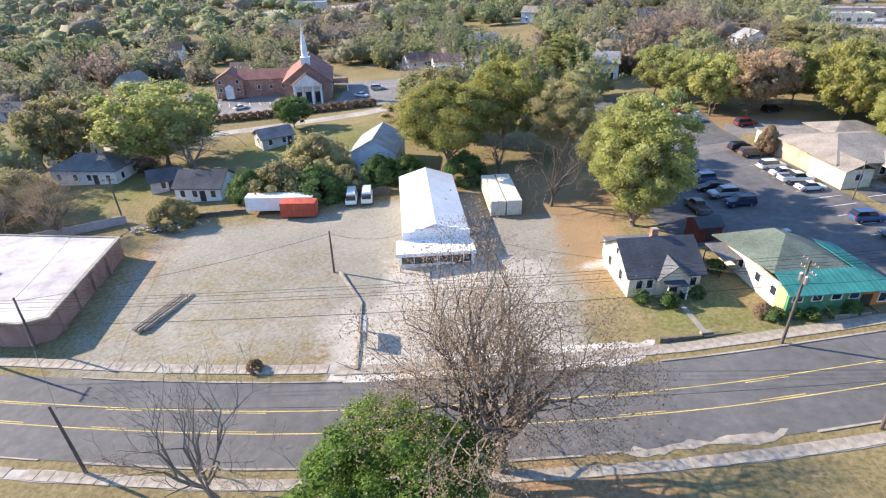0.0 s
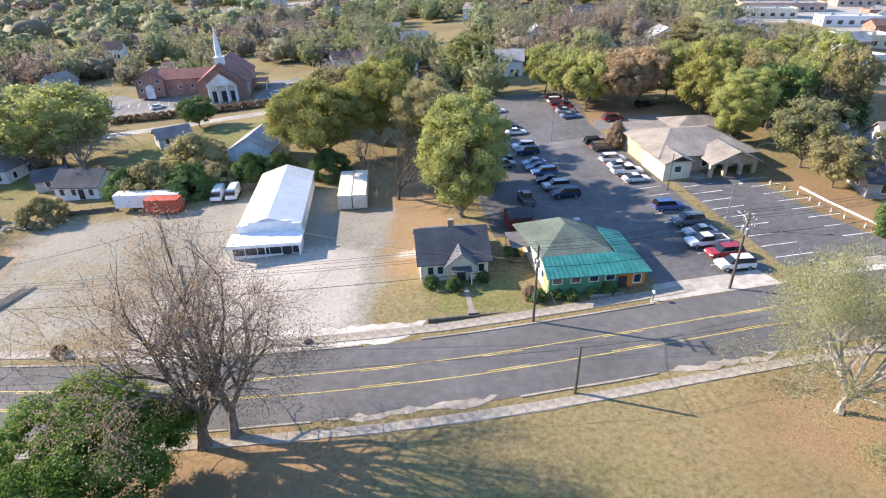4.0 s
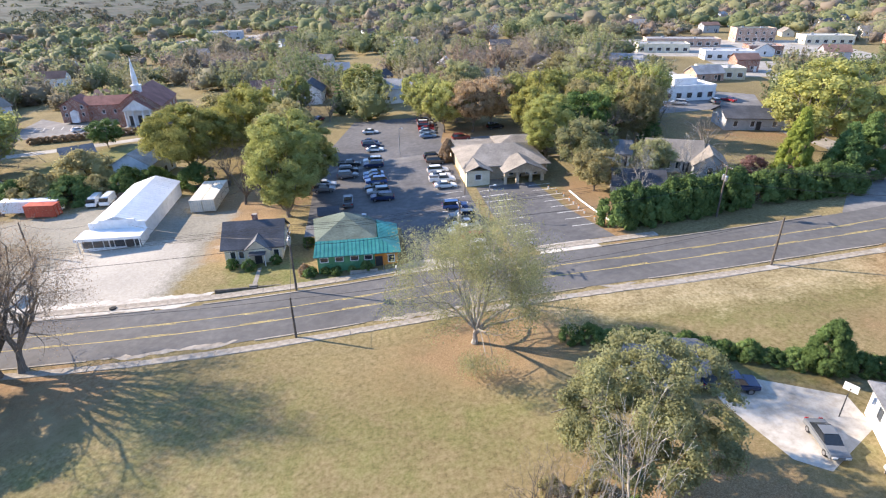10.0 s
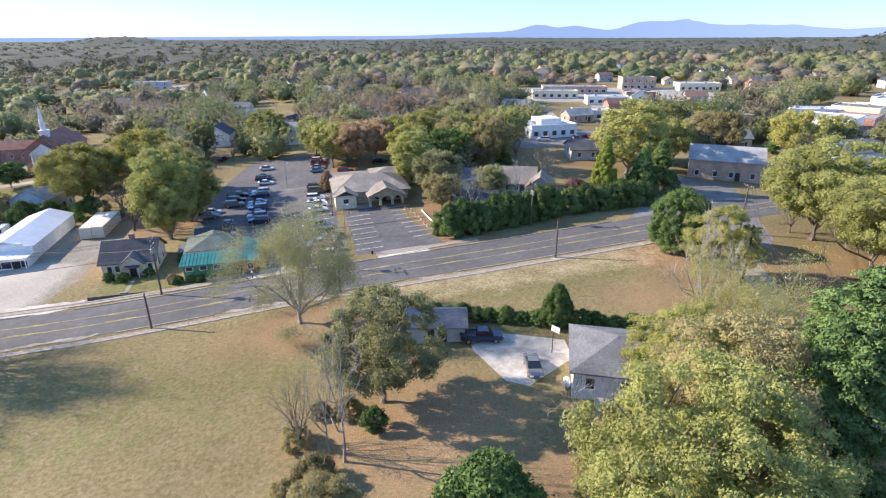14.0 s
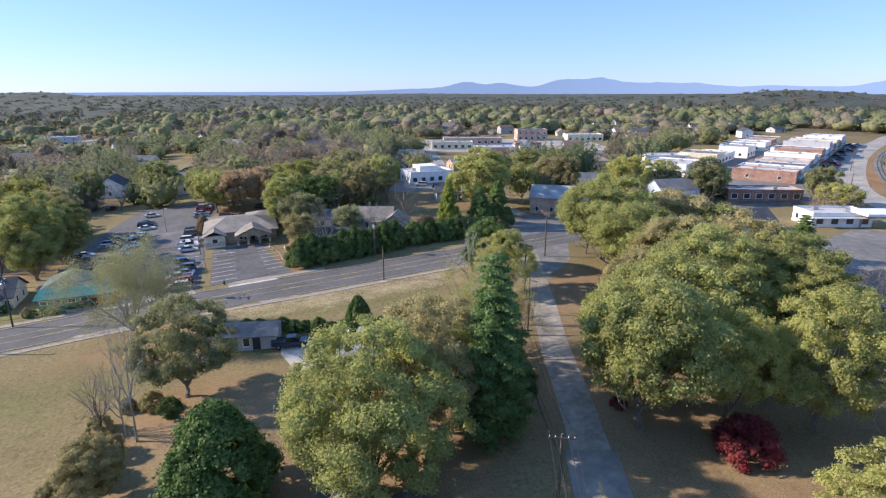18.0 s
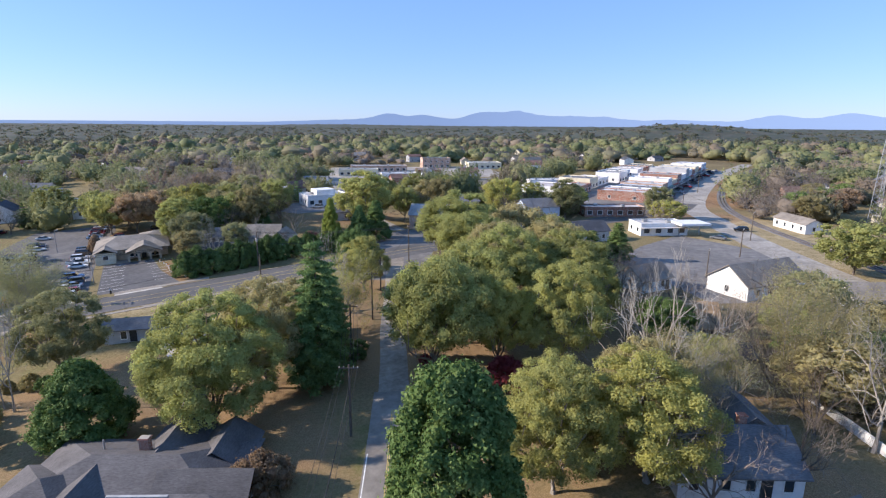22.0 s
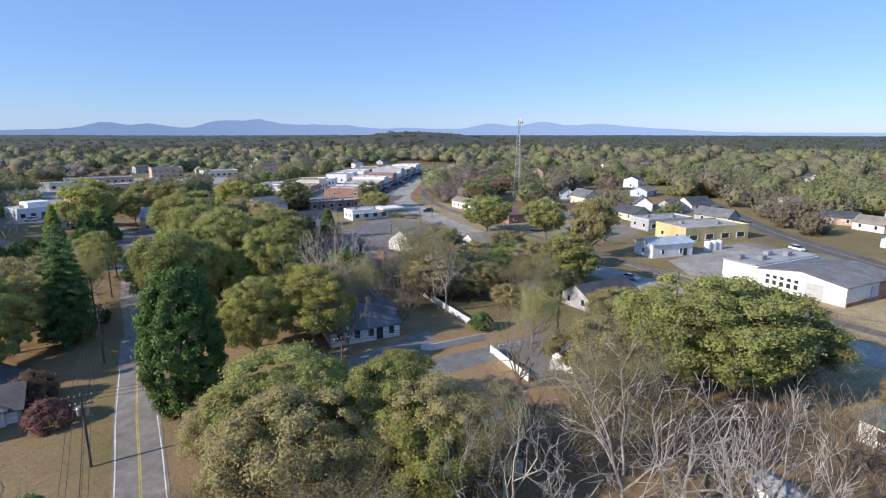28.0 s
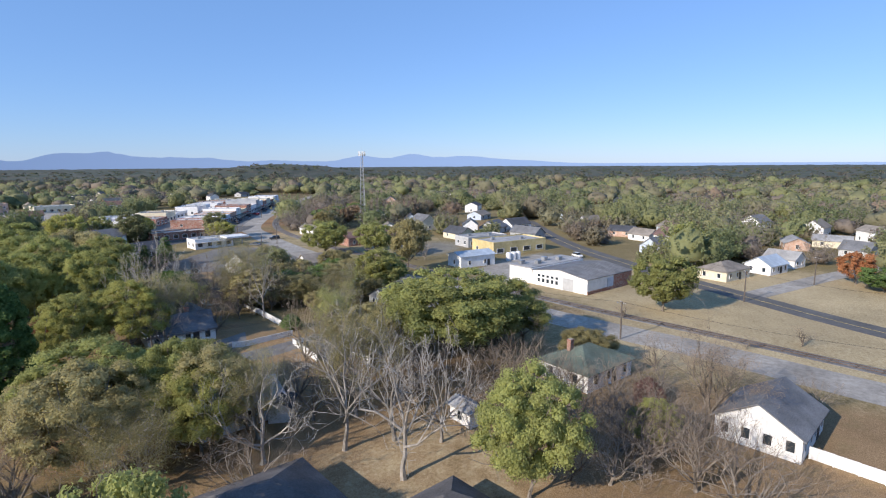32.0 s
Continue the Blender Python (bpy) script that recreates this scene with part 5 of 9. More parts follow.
for x, y, h, r, lf in ((185, -66, 8, 6, "olive"), (192, -78, 8, 6, "hedge"), (178, -74, 7, 5, "olive"), (196, -58, 7, 5, "hedge"), (160, -100, 9, 6, "olive"), (150, -140, 7, 5, "olive")):
    T("oak_b", x, y, h, r, lf, "tangled green tree in the back yards", group="yard trees")

# ---------------------------------------------------------------- woods far off
OPEN = [(128, 186, 86, 118), (146, 166, 118, 150), (196, 292, 160, 250), (148, 216, -186, -130), (236, 300, -66, 30), (222, 285, -125, -72), (-62, -6, 140, 160), (-46, 24, 44, 96), (20, 93, 40, 148), (-8, 132, -24, 46), (88, 150, -185, 2), (178, 246, -40, 30), (172, 236, -215, -134), (203, 256, -145, -84), (238, 275, -72, -40), (180, 335, 205, 335), (-125, 65, 515, 585),
        (330, 370, -80, -40), (-76, 8, 156, 212), (60, 118, -60, 0), (126, 150, 18, 56), (-42, 4, 98, 156), (-200, -46, 40, 92), (130, 172, 60, 80), (95, 126, 44, 80), (132, 178, 118, 150), (150, 250, -215, -190), (158, 215, -135, -102)]
HOMES = []


def open_spot(x, y, gap=7.0):
    """Whether nothing may grow here: yards, roads, houses, the town."""
    if any(x0 < x < x1 and y0 < y < y1 for x0, x1, y0, y1 in OPEN):
        return True
    t = math.atan2(103, 181)
    u, v = (x - 286) * math.cos(t) + (y - 66) * math.sin(t), -(x - 286) * math.sin(t) + (y - 66) * math.cos(t)
    if -30 < u < 330 and -16 < v < 82:
        return True
    for line, g in ((RAILST, 13), (HIWAY, 8), (SIDE, 7), (MAIN, 9), (STREET, 6), (LANE, 6), (NORTHST, 7)):
        if np.min(np.hypot(line[:, 0] - x, line[:, 1] - y)) < g:
            return True
    for a, b in HOMES:
        if abs(x - a) < 28 and abs(y - b) < 28:
            k = 15 / math.hypot(a - 80, b + 60)
            if math.hypot(x - a, y - b) < gap + 2.5 or math.hypot(x - a + k * (a - 80), y - b + k * (b + 60)) < gap + 3.5:
                return True
    return False


def mixed_mat():
    m = bpy.data.materials.new("mixed_autumn_leaves")
    m.use_nodes = True
    n, ln = m.node_tree.nodes, m.node_tree.links
    an = n.new("ShaderNodeAttribute")
    an.attribute_name = "leaf_colour"
    ln.new(an.outputs["Color"], n["Principled BSDF"].inputs["Base Color"])
    n["Principled BSDF"].inputs["Roughness"].default_value = 0.8
    tr = n.new("ShaderNodeBsdfTranslucent")
    ln.new(an.outputs["Color"], tr.inputs["Color"])
    ms = n.new("ShaderNodeMixShader")
    ms.inputs[0].default_value = 0.42
    ln.new(n["Principled BSDF"].outputs[0], ms.inputs[1])
    ln.new(tr.outputs[0], ms.inputs[2])
    ln.new(ms.outputs[0], n["Material Output"].inputs[0])
    return m


MIXED = mixed_mat()


def crown_core(rg, sub, lobes=20):
    """A crown of rounded lobes (radius 1, height 1): vertices, triangles, outward ways."""
    v, f = ICO[sub]
    u = rg.normal(0, 1, (lobes, 3))
    u[:, 2] += 0.25
    u /= np.linalg.norm(u, axis=1)[:, None]
    wide = rg.uniform(0.3, 0.5, lobes)
    ang = np.arccos(np.clip(v @ u.T, -1, 1))
    k = 0.72 + 0.34 * np.max(np.sqrt(np.clip(1 - (ang / wide) ** 2, 0, 1)), axis=1) * rg.uniform(0.9, 1.05, len(v))
    w = v * k[:, None]
    return np.stack([w[:, 0], w[:, 1], 0.5 + 0.5 * w[:, 2]], 1), f, v


def woods():
    """Crowns of the middle distance: lobed bodies under loose leaf sprays, with grey-brown leafless ones among them."""
    rg = np.random.RandomState(77)
    cores = [[crown_core(rg, n, k) for _ in range(9)] for n, k in ((2, 22), (2, 16), (2, 11))]
    V, C, F, count, base = [], [], [], 0, 0
    pal = 1.2 * np.array([(0.155, 0.182, 0.085), (0.195, 0.214, 0.1), (0.225, 0.236, 0.108), (0.235, 0.235, 0.12), (0.215, 0.205, 0.125), (0.21, 0.185, 0.125), (0.225, 0.185, 0.14), (0.245, 0.185, 0.135)])
    for _ in range(90000):
        if count >= 5200:
            break
        d, a = 180 + 810 * rg.rand() ** 0.95, rg.uniform(-75, 142)
        x, y = 70 + d * math.cos(radians(a)), -40 + d * math.sin(radians(a))
        if noise.noise((x * 0.012, y * 0.012, 3.0)) < -0.42 or d < 182 or open_spot(x, y):
            continue
        level = 0 if d < 270 else 1 if d < 420 else 2
        big = rg.rand() ** 1.4
        h, r = (7 + 8.5 * big) * rg.uniform(0.85, 1.15), (4.2 + 5.2 * big) * rg.uniform(0.8, 1.25) * (1, 1.1, 1.3)[level]
        v, f, out = cores[level][rg.randint(9)]
        ca, sa = math.cos(x * 7), math.sin(x * 7)
        spin = np.array([[ca, sa, 0], [-sa, ca, 0], [0, 0, 1]])
        scale, place = np.array([r, r, h]) * rg.uniform(0.8, 1.25, 3), np.array([x, y, ground_z(x)])
        bare = noise.noise((x * 0.02, y * 0.02, 21.0)) + rg.normal(0, 0.3) > 0.22
        pick = np.clip((noise.noise((x * 0.014, y * 0.014, 11.0)) * 1.5 + rg.normal(0, 0.3)) * 4 + 3.2, 0, 7)
        col = np.append((np.array((0.265, 0.225, 0.185)) if bare else pal[int(pick)]) * rg.uniform(0.92, 1.08), 1)
        V.append((v * rg.uniform(0.86, 1.1, (len(v), 1)) @ spin) * scale * (0.45, 0.45, 0.5)[level] * (1.0 if bare else (1.5, 1.6, 1.64)[level]) + place)
        C.append(col[None] * rg.uniform(0.9, 1.1, (len(v), 1)))
        F.append(f + base)
        base += len(v)
        # loose sprays; long thin ones where only twigs are left
        n = (2200, 900, 90)[level]
        pick = rg.randint(len(v), size=n)
        c = (v[pick] @ spin) * scale * (rg.uniform(0.4, 1.1, (n, 1)) if bare else rg.uniform(0.72, 1.04, (n, 1))) + place + rg.normal(0, (0.35, 0.45, 0.8)[level], (n, 3))
        c[:, 2] = np.maximum(c[:, 2], place[2] + 0.3)
        nr = out[pick] @ spin + rg.normal(0, 0.9 if bare else 0.55, (n, 3))
        V.append(leaf_tris(c, nr, (0.62, 0.85, 1.5)[level], rg, 0.3 if bare else 0.85))
        C.append(np.repeat(col[None] * rg.uniform(0.86, 1.16, (n, 1)), 3, 0))
        F.append(np.arange(3 * n).reshape(-1, 3) + base)
        base += 3 * n
        count += 1
    V, C, F = np.concatenate(V), np.concatenate(C), np.concatenate(F)
    me = bpy.data.meshes.new("woods")
    me.from_pydata(V.tolist(), [], F.tolist())
    me.polygons.foreach_set("use_smooth", np.ones(len(F), bool))
    at = me.color_attributes.new("leaf_colour", "FLOAT_COLOR", "POINT")
    C[:, 3] = 1
    at.data.foreach_set("color", C.astype(np.float32).ravel())
    me.materials.append(MIXED)
    tagged(new("woods", me), "mixed green and brown autumn trees between the houses", "trees", kind="stuff")


def canopy_base(x, y, r):
    """Rolling ground under the far woods, with two low hills."""
    low = min(1.0, max(0.0, (r - 820) / 700))
    z = 9 * low + ground_z(x) * (1 - low) + 10 * noise.noise((x * 0.0011, y * 0.0011, 1.0)) * min(1, max(0, r - 800) / 1200)
    dx, dy = x - 1203, y - 783  # a wooded hill beyond the town
    z += 27 * math.exp(-((dx * 0.39 - dy * 0.92) / 190) ** 2 - ((dx * 0.92 + dy * 0.39) / 260) ** 2)
    dx, dy = x + 577, y - 2375
    return z + 26 * math.exp(-(dx / 170) ** 2 - (dy / 300) ** 2)


def far_woods():
    """The canopy towards the horizon: a bumpy sheet over rolling ground."""
    na, nr = 900, 130
    A = np.radians(np.linspace(-85, 125, na))
    R = 820 * (4300 / 820) ** np.linspace(0, 1, nr)
    rg = np.random.RandomState(5)
    verts = []
    for r in R:
        for a in A:
            x, y = 70 + r * math.cos(a), -40 + r * math.sin(a)
            z = canopy_base(x, y, r) + 6.0 + 4.0 * noise.noise((x * 0.018, y * 0.018, 5.0)) + 1.6 * noise.noise((x * 0.05, y * 0.05, 9.0)) + rg.uniform(-0.3, 0.3)
            z -= 14 * max(0.0, 1 - (r - 820) / 420)
            verts.append((x, y, z))
    f = [(i * na + j, (i + 1) * na + j, (i + 1) * na + j + 1, i * na + j + 1) for i in range(nr - 1) for j in range(na - 1)]
    me = bpy.data.meshes.new("far_woods")
    me.from_pydata(verts, [], f)
    m = node_mat("far_canopy", [(0.045, 0.06, 0.046), (0.064, 0.08, 0.058), (0.088, 0.086, 0.068), (0.068, 0.084, 0.062)], 0.03, 0.95, 0.25, 0.12, big=0.15)
    me.materials.append(m)
    tagged(new("far_woods", me), "hazy autumn woods reaching to the horizon", "trees", kind="stuff")



def far_crowns():
    """Single crowns standing out of the far canopy."""
    rg = np.random.RandomState(55)
    V, C = [], []
    pal = 1.0 * np.array([(0.105, 0.118, 0.07), (0.125, 0.132, 0.08), (0.135, 0.126, 0.088), (0.14, 0.125, 0.095), (0.085, 0.1, 0.065)])
    for _ in range(4200):
        d, a = 880 + 1900 * rg.rand() ** 1.3, rg.uniform(-75, 125)
        x, y = 70 + d * math.cos(radians(a)), -40 + d * math.sin(radians(a))
        r, hh = rg.uniform(6, 12), rg.uniform(7, 11.5)
        n = 60
        q = rg.normal(0, 1, (n, 3))
        q /= np.linalg.norm(q, axis=1)[:, None]
        q[:, 2] = np.abs(q[:, 2])
        c = np.array([x, y, canopy_base(x, y, d)]) + q * np.array([r, r, hh])
        nr = q + rg.normal(0, 0.5, (n, 3))
        nr /= np.linalg.norm(nr, axis=1)[:, None]
        t1 = np.cross(nr, rg.normal(0, 1, (n, 3)))
        t1 /= np.linalg.norm(t1, axis=1)[:, None]
        b1 = np.cross(nr, t1)
        s = 1.8 * rg.uniform(0.6, 1.4, (n, 1))
        V.append(np.stack([c - t1 * s, c + t1 * s * 0.9 + b1 * s * 0.9, c + t1 * s * 0.6 - b1 * s * 0.9], 1).reshape(-1, 3))
        C.append(np.repeat(np.append(1.15 * pal[rg.randint(5)] * rg.uniform(0.85, 1.15), 1)[None], 3 * n, 0))
    V, C = np.concatenate(V), np.concatenate(C)
    me = bpy.data.meshes.new("distant_trees")
    me.from_pydata(V.tolist(), [], np.arange(len(V)).reshape(-1, 3).tolist())
    at = me.color_attributes.new("leaf_colour", "FLOAT_COLOR", "POINT")
    at.data.foreach_set("color", C.astype(np.float32).ravel())
    me.materials.append(MIXED)
    tagged(new("distant_trees", me), "distant autumn tree crowns above the far woods", "trees", kind="stuff")


far_woods()


def mountains():
    """A blue range on the horizon, 4.6 km off, its haze painted into colour and glow."""
    na = 420
    bm = bmesh.new()
    rows = []
    for k in range(na):
        deg = -70 + 190 * k / (na - 1)
        a = radians(deg)
        # the skyline: a long range with its highest part in the middle
        env = 30 + sum(k * math.exp(-((deg - c) / w) ** 2) for c, k, w in ((66.6, 46, 2.0), (63, 36, 1.9), (57.2, 62, 2.0), (53.6, 72, 2.3), (48.8, 38, 2.6), (45, 26, 2.2), (39, 12, 3), (30.4, 46, 2.0), (25.2, 54, 2.6), (19.5, 40, 3.2), (13, 14, 4)))
        env -= 24 * min(1.0, max(0.0, abs(deg - 44) - 27) / 8)
        hgt = env * (1 + 0.12 * noise.noise((deg * 0.5, 2.0, 0.0)) + 0.08 * noise.noise((deg * 1.6, 4.0, 0.0)))
        x, y = 70 + 4600 * math.cos(a), -40 + 4600 * math.sin(a)
        rows.append((bm.verts.new((x, y, -40)), bm.verts.new((x, y, max(8, 30 + hgt)))))
    for a, b in zip(rows, rows[1:]):
        bm.faces.new((a[0], b[0], b[1], a[1]))
    m = bpy.data.materials.new("hazy_blue_range")
    m.use_nodes = True
    b = m.node_tree.nodes["Principled BSDF"]
    # distance haze is put into the material: blue base plus a weak emission
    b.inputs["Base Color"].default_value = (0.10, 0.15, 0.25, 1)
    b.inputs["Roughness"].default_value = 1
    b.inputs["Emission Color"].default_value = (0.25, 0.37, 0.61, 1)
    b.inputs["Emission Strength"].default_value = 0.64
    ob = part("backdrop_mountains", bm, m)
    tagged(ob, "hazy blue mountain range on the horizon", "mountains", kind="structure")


mountains()

# ---------------------------------------------------------------- buildings
def ring_frame(w, hgt, bar, depth):
    """One closed rectangular frame, its lower bar thicker like a sill."""
    bm = bmesh.new()
    o = [(-w / 2, -hgt / 2 - 0.06), (w / 2, -hgt / 2 - 0.06), (w / 2, hgt / 2), (-w / 2, hgt / 2)]
    i = [(-w / 2 + bar, -hgt / 2 + bar), (w / 2 - bar, -hgt / 2 + bar), (w / 2 - bar, hgt / 2 - bar), (-w / 2 + bar, hgt / 2 - bar)]
    V = [[bm.verts.new((x, y, z)) for x, z in q] for y in (-depth, depth) for q in (o, i)]
    fo, fi, bo, bi = V
    for k in range(4):
        m = (k + 1) % 4
        bm.faces.new((fo[k], fo[m], fi[m], fi[k]))
        bm.faces.new((bo[m], bo[k], bi[k], bi[m]))
        bm.faces.new((fo[m], fo[k], bo[k], bo[m]))
        bm.faces.new((fi[k], fi[m], bi[m], bi[k]))
    return bm


WIN_FRAME = mesh_of("window_frame", ring_frame(1.1, 1.5, 0.09, 0.06), FRAME)
WIN_PANE = mesh_of("pane", boxes((-0.47, 0.47, 0.0, 0.02, -0.67, 0.67)), GLASS)
DOOR_ME = mesh_of("door", boxes((-0.5, 0.5, -0.04, 0.04, 0, 2.05), (-0.56, -0.5, -0.07, 0.05, 0, 2.12), (0.5, 0.56, -0.07, 0.05, 0, 2.12), (-0.56, 0.56, -0.07, 0.05, 2.05, 2.13), (-0.35, 0.35, -0.06, -0.04, 1.1, 1.85), (-0.35, 0.35, -0.06, -0.04, 0.2, 0.9)), FRAME)
DOOR_DARK = mesh_of("door", boxes((-0.5, 0.5, -0.04, 0.04, 0, 2.05), (-0.56, -0.5, -0.07, 0.05, 0, 2.12), (0.5, 0.56, -0.07, 0.05, 0, 2.12), (-0.56, 0.56, -0.07, 0.05, 2.05, 2.13)), DARKTRIM)


def window(parent, x, y, z, face, w=1.1, hgt=1.5):
    """face: degrees that the outside of the window looks to, 0 is -y."""
    m = pose(x, y, z, 0, 0, face) @ Matrix.Diagonal((w / 1.1, 1, hgt / 1.5, 1))
    f = share("window", WIN_FRAME, parent, m)
    share("pane", WIN_PANE, f)
    return f


def gable_body(L, W, hgt, rh, z0=-1.2):
    bm = bmesh.new()
    p = [(-L / 2, -W / 2, z0), (L / 2, -W / 2, z0), (L / 2, W / 2, z0), (-L / 2, W / 2, z0), (-L / 2, -W / 2, hgt), (L / 2, -W / 2, hgt), (L / 2, W / 2, hgt), (-L / 2, W / 2, hgt), (-L / 2, 0, hgt + rh), (L / 2, 0, hgt + rh)]
    v = [bm.verts.new(q) for q in p]
    for f in ((0, 3, 2, 1), (0, 1, 5, 4), (2, 3, 7, 6), (1, 2, 6, 9, 5), (3, 0, 4, 8, 7), (4, 5, 9, 8), (6, 7, 8, 9)):
        bm.faces.new([v[i] for i in f])
    return bm


def gable_roof(L, W, hgt, rh, over=0.45, thick=0.16):
    """Two slabs that meet in the ridge along x."""
    bm = bmesh.new()
    k = rh / (W / 2)
    e, a = W / 2 + over, L / 2 + over
    zt = hgt + 0.03
    for s in (1, -1):
        c = [(-a, 0, zt + rh), (a, 0, zt + rh), (a, s * e, zt - k * over), (-a, s * e, zt - k * over)]
        lo = [bm.verts.new(q) for q in c]
        up = [bm.verts.new((q[0], q[1], q[2] + thick)) for q in c]
        bm.faces.new(up)
        bm.faces.new(lo[::-1])
        for i in range(4):
            j = (i + 1) % 4
            bm.faces.new((lo[i], lo[j], up[j], up[i]))
    bmesh.ops.recalc_face_normals(bm, faces=bm.faces[:])
    return bm


def hip_roof(L, W, hgt, rh, over=0.5, ridge=None):
    bm = bmesh.new()
    a, b = L / 2 + over, W / 2 + over
    r = (L - W) / 2 if ridge is None else ridge / 2
    r = max(r, 0.05)
    lo = [bm.verts.new(q) for q in ((-a, -b, hgt), (a, -b, hgt), (a, b, hgt), (-a, b, hgt))]
    up = [bm.verts.new((v.co.x, v.co.y, hgt + 0.16)) for v in lo]
    p, q = bm.verts.new((-r, 0, hgt + rh)), bm.verts.new((r, 0, hgt + rh))
    bm.faces.new(lo[::-1])
    for i in range(4):
        j = (i + 1) % 4
        bm.faces.new((lo[i], lo[j], up[j], up[i]))
    bm.faces.new((up[0], up[1], q, p))
    bm.faces.new((up[1], up[2], q))
    bm.faces.new((up[2], up[3], p, q))
    bm.faces.new((up[3], up[0], p))
    return bm


def house(x, y, rot, L, W, hgt, rh, wall, roof, label, hip=False, wins=3, ends=1, chimney=None, door=True, name="house", category="house", group="", porch=None, z=None):
    """A dwelling with its long side along local x; windows on the long sides and the ends."""
    e = thing(name, x, y, rot, z, label, category, group)
    HOMES.append((x, y))
    if hip:
        part("wall", boxes((-L / 2, L / 2, -W / 2, W / 2, -1.2, hgt)), wall, e)
        part("roof", hip_roof(L, W, hgt, rh), roof, e)
    else:
        part("wall", gable_body(L, W, hgt, rh), wall, e)
        part("roof", gable_roof(L, W, hgt, rh), roof, e)
    wz = min(hgt - 1.05, 1.6)
    for k in range(wins):
        wx = -L / 2 + L * (k + 0.5) / wins
        if door and k == wins // 2:
            share("door", DOOR_DARK if wall is not BRICK else DOOR_ME, e, pose(wx + 0.9, -W / 2 - 0.02, 0.1))
            window(e, wx - 0.6, -W / 2 - 0.02, wz, 0)
        else:
            window(e, wx, -W / 2 - 0.02, wz, 0)
        window(e, wx, W / 2 + 0.02, wz, 180)
    for k in range(ends):
        wy = -W / 2 + W * (k + 0.5) / ends
        window(e, -L / 2 - 0.02, wy, wz, -90)
        window(e, L / 2 + 0.02, wy, wz, 90)
    if chimney:
        cx, cy = chimney
        c = part("chimney", boxes((cx - 0.4, cx + 0.4, cy - 0.35, cy + 0.35, hgt, hgt + rh + 1.0), (cx - 0.47, cx + 0.47, cy - 0.42, cy + 0.42, hgt + rh + 0.8, hgt + rh + 0.95)), BRICK, e)
    if porch:
        px, pw, pd = porch
        part("porch_roof", boxes((px - pw / 2, px + pw / 2, -W / 2 - pd, -W / 2, hgt - 0.25, hgt - 0.1)), roof, e)
        part("porch_floor", boxes((px - pw / 2, px + pw / 2, -W / 2 - pd, -W / 2, -0.8, 0.15)), CONCRETE, e)
        for sx in (-1, 1):
            part("porch_post", boxes((px + sx * (pw / 2 - 0.15) - 0.08, px + sx * (pw / 2 - 0.15) + 0.08, -W / 2 - pd + 0.1, -W / 2 - pd + 0.26, 0.15, hgt - 0.25)), FRAME, e)
    return e


def seam_strips(e, x0, x1, y0, z0, y1, z1, step, material, name="roof_seam"):
    """Standing seams down a metal roof plane that runs from (y0, z0) to (y1, z1)."""
    bm = bmesh.new()
    for x in np.arange(x0, x1 + 0.01, step):
        v = [bm.verts.new(p) for p in ((x - 0.03, y0, z0), (x + 0.03, y0, z0), (x + 0.03, y1, z1), (x - 0.03, y1, z1))]
        w = [bm.verts.new((p.co.x, p.co.y, p.co.z + 0.05)) for p in v]
        bm.faces.new(w)
        for i in range(4):
            j = (i + 1) % 4
            bm.faces.new((v[i], v[j], w[j], w[i]))
    part(name, bm, material, e)


MAROON = node_mat("dark_red_paint", [(0.10, 0.025, 0.02), (0.14, 0.04, 0.035)], 1.5, 0.8)


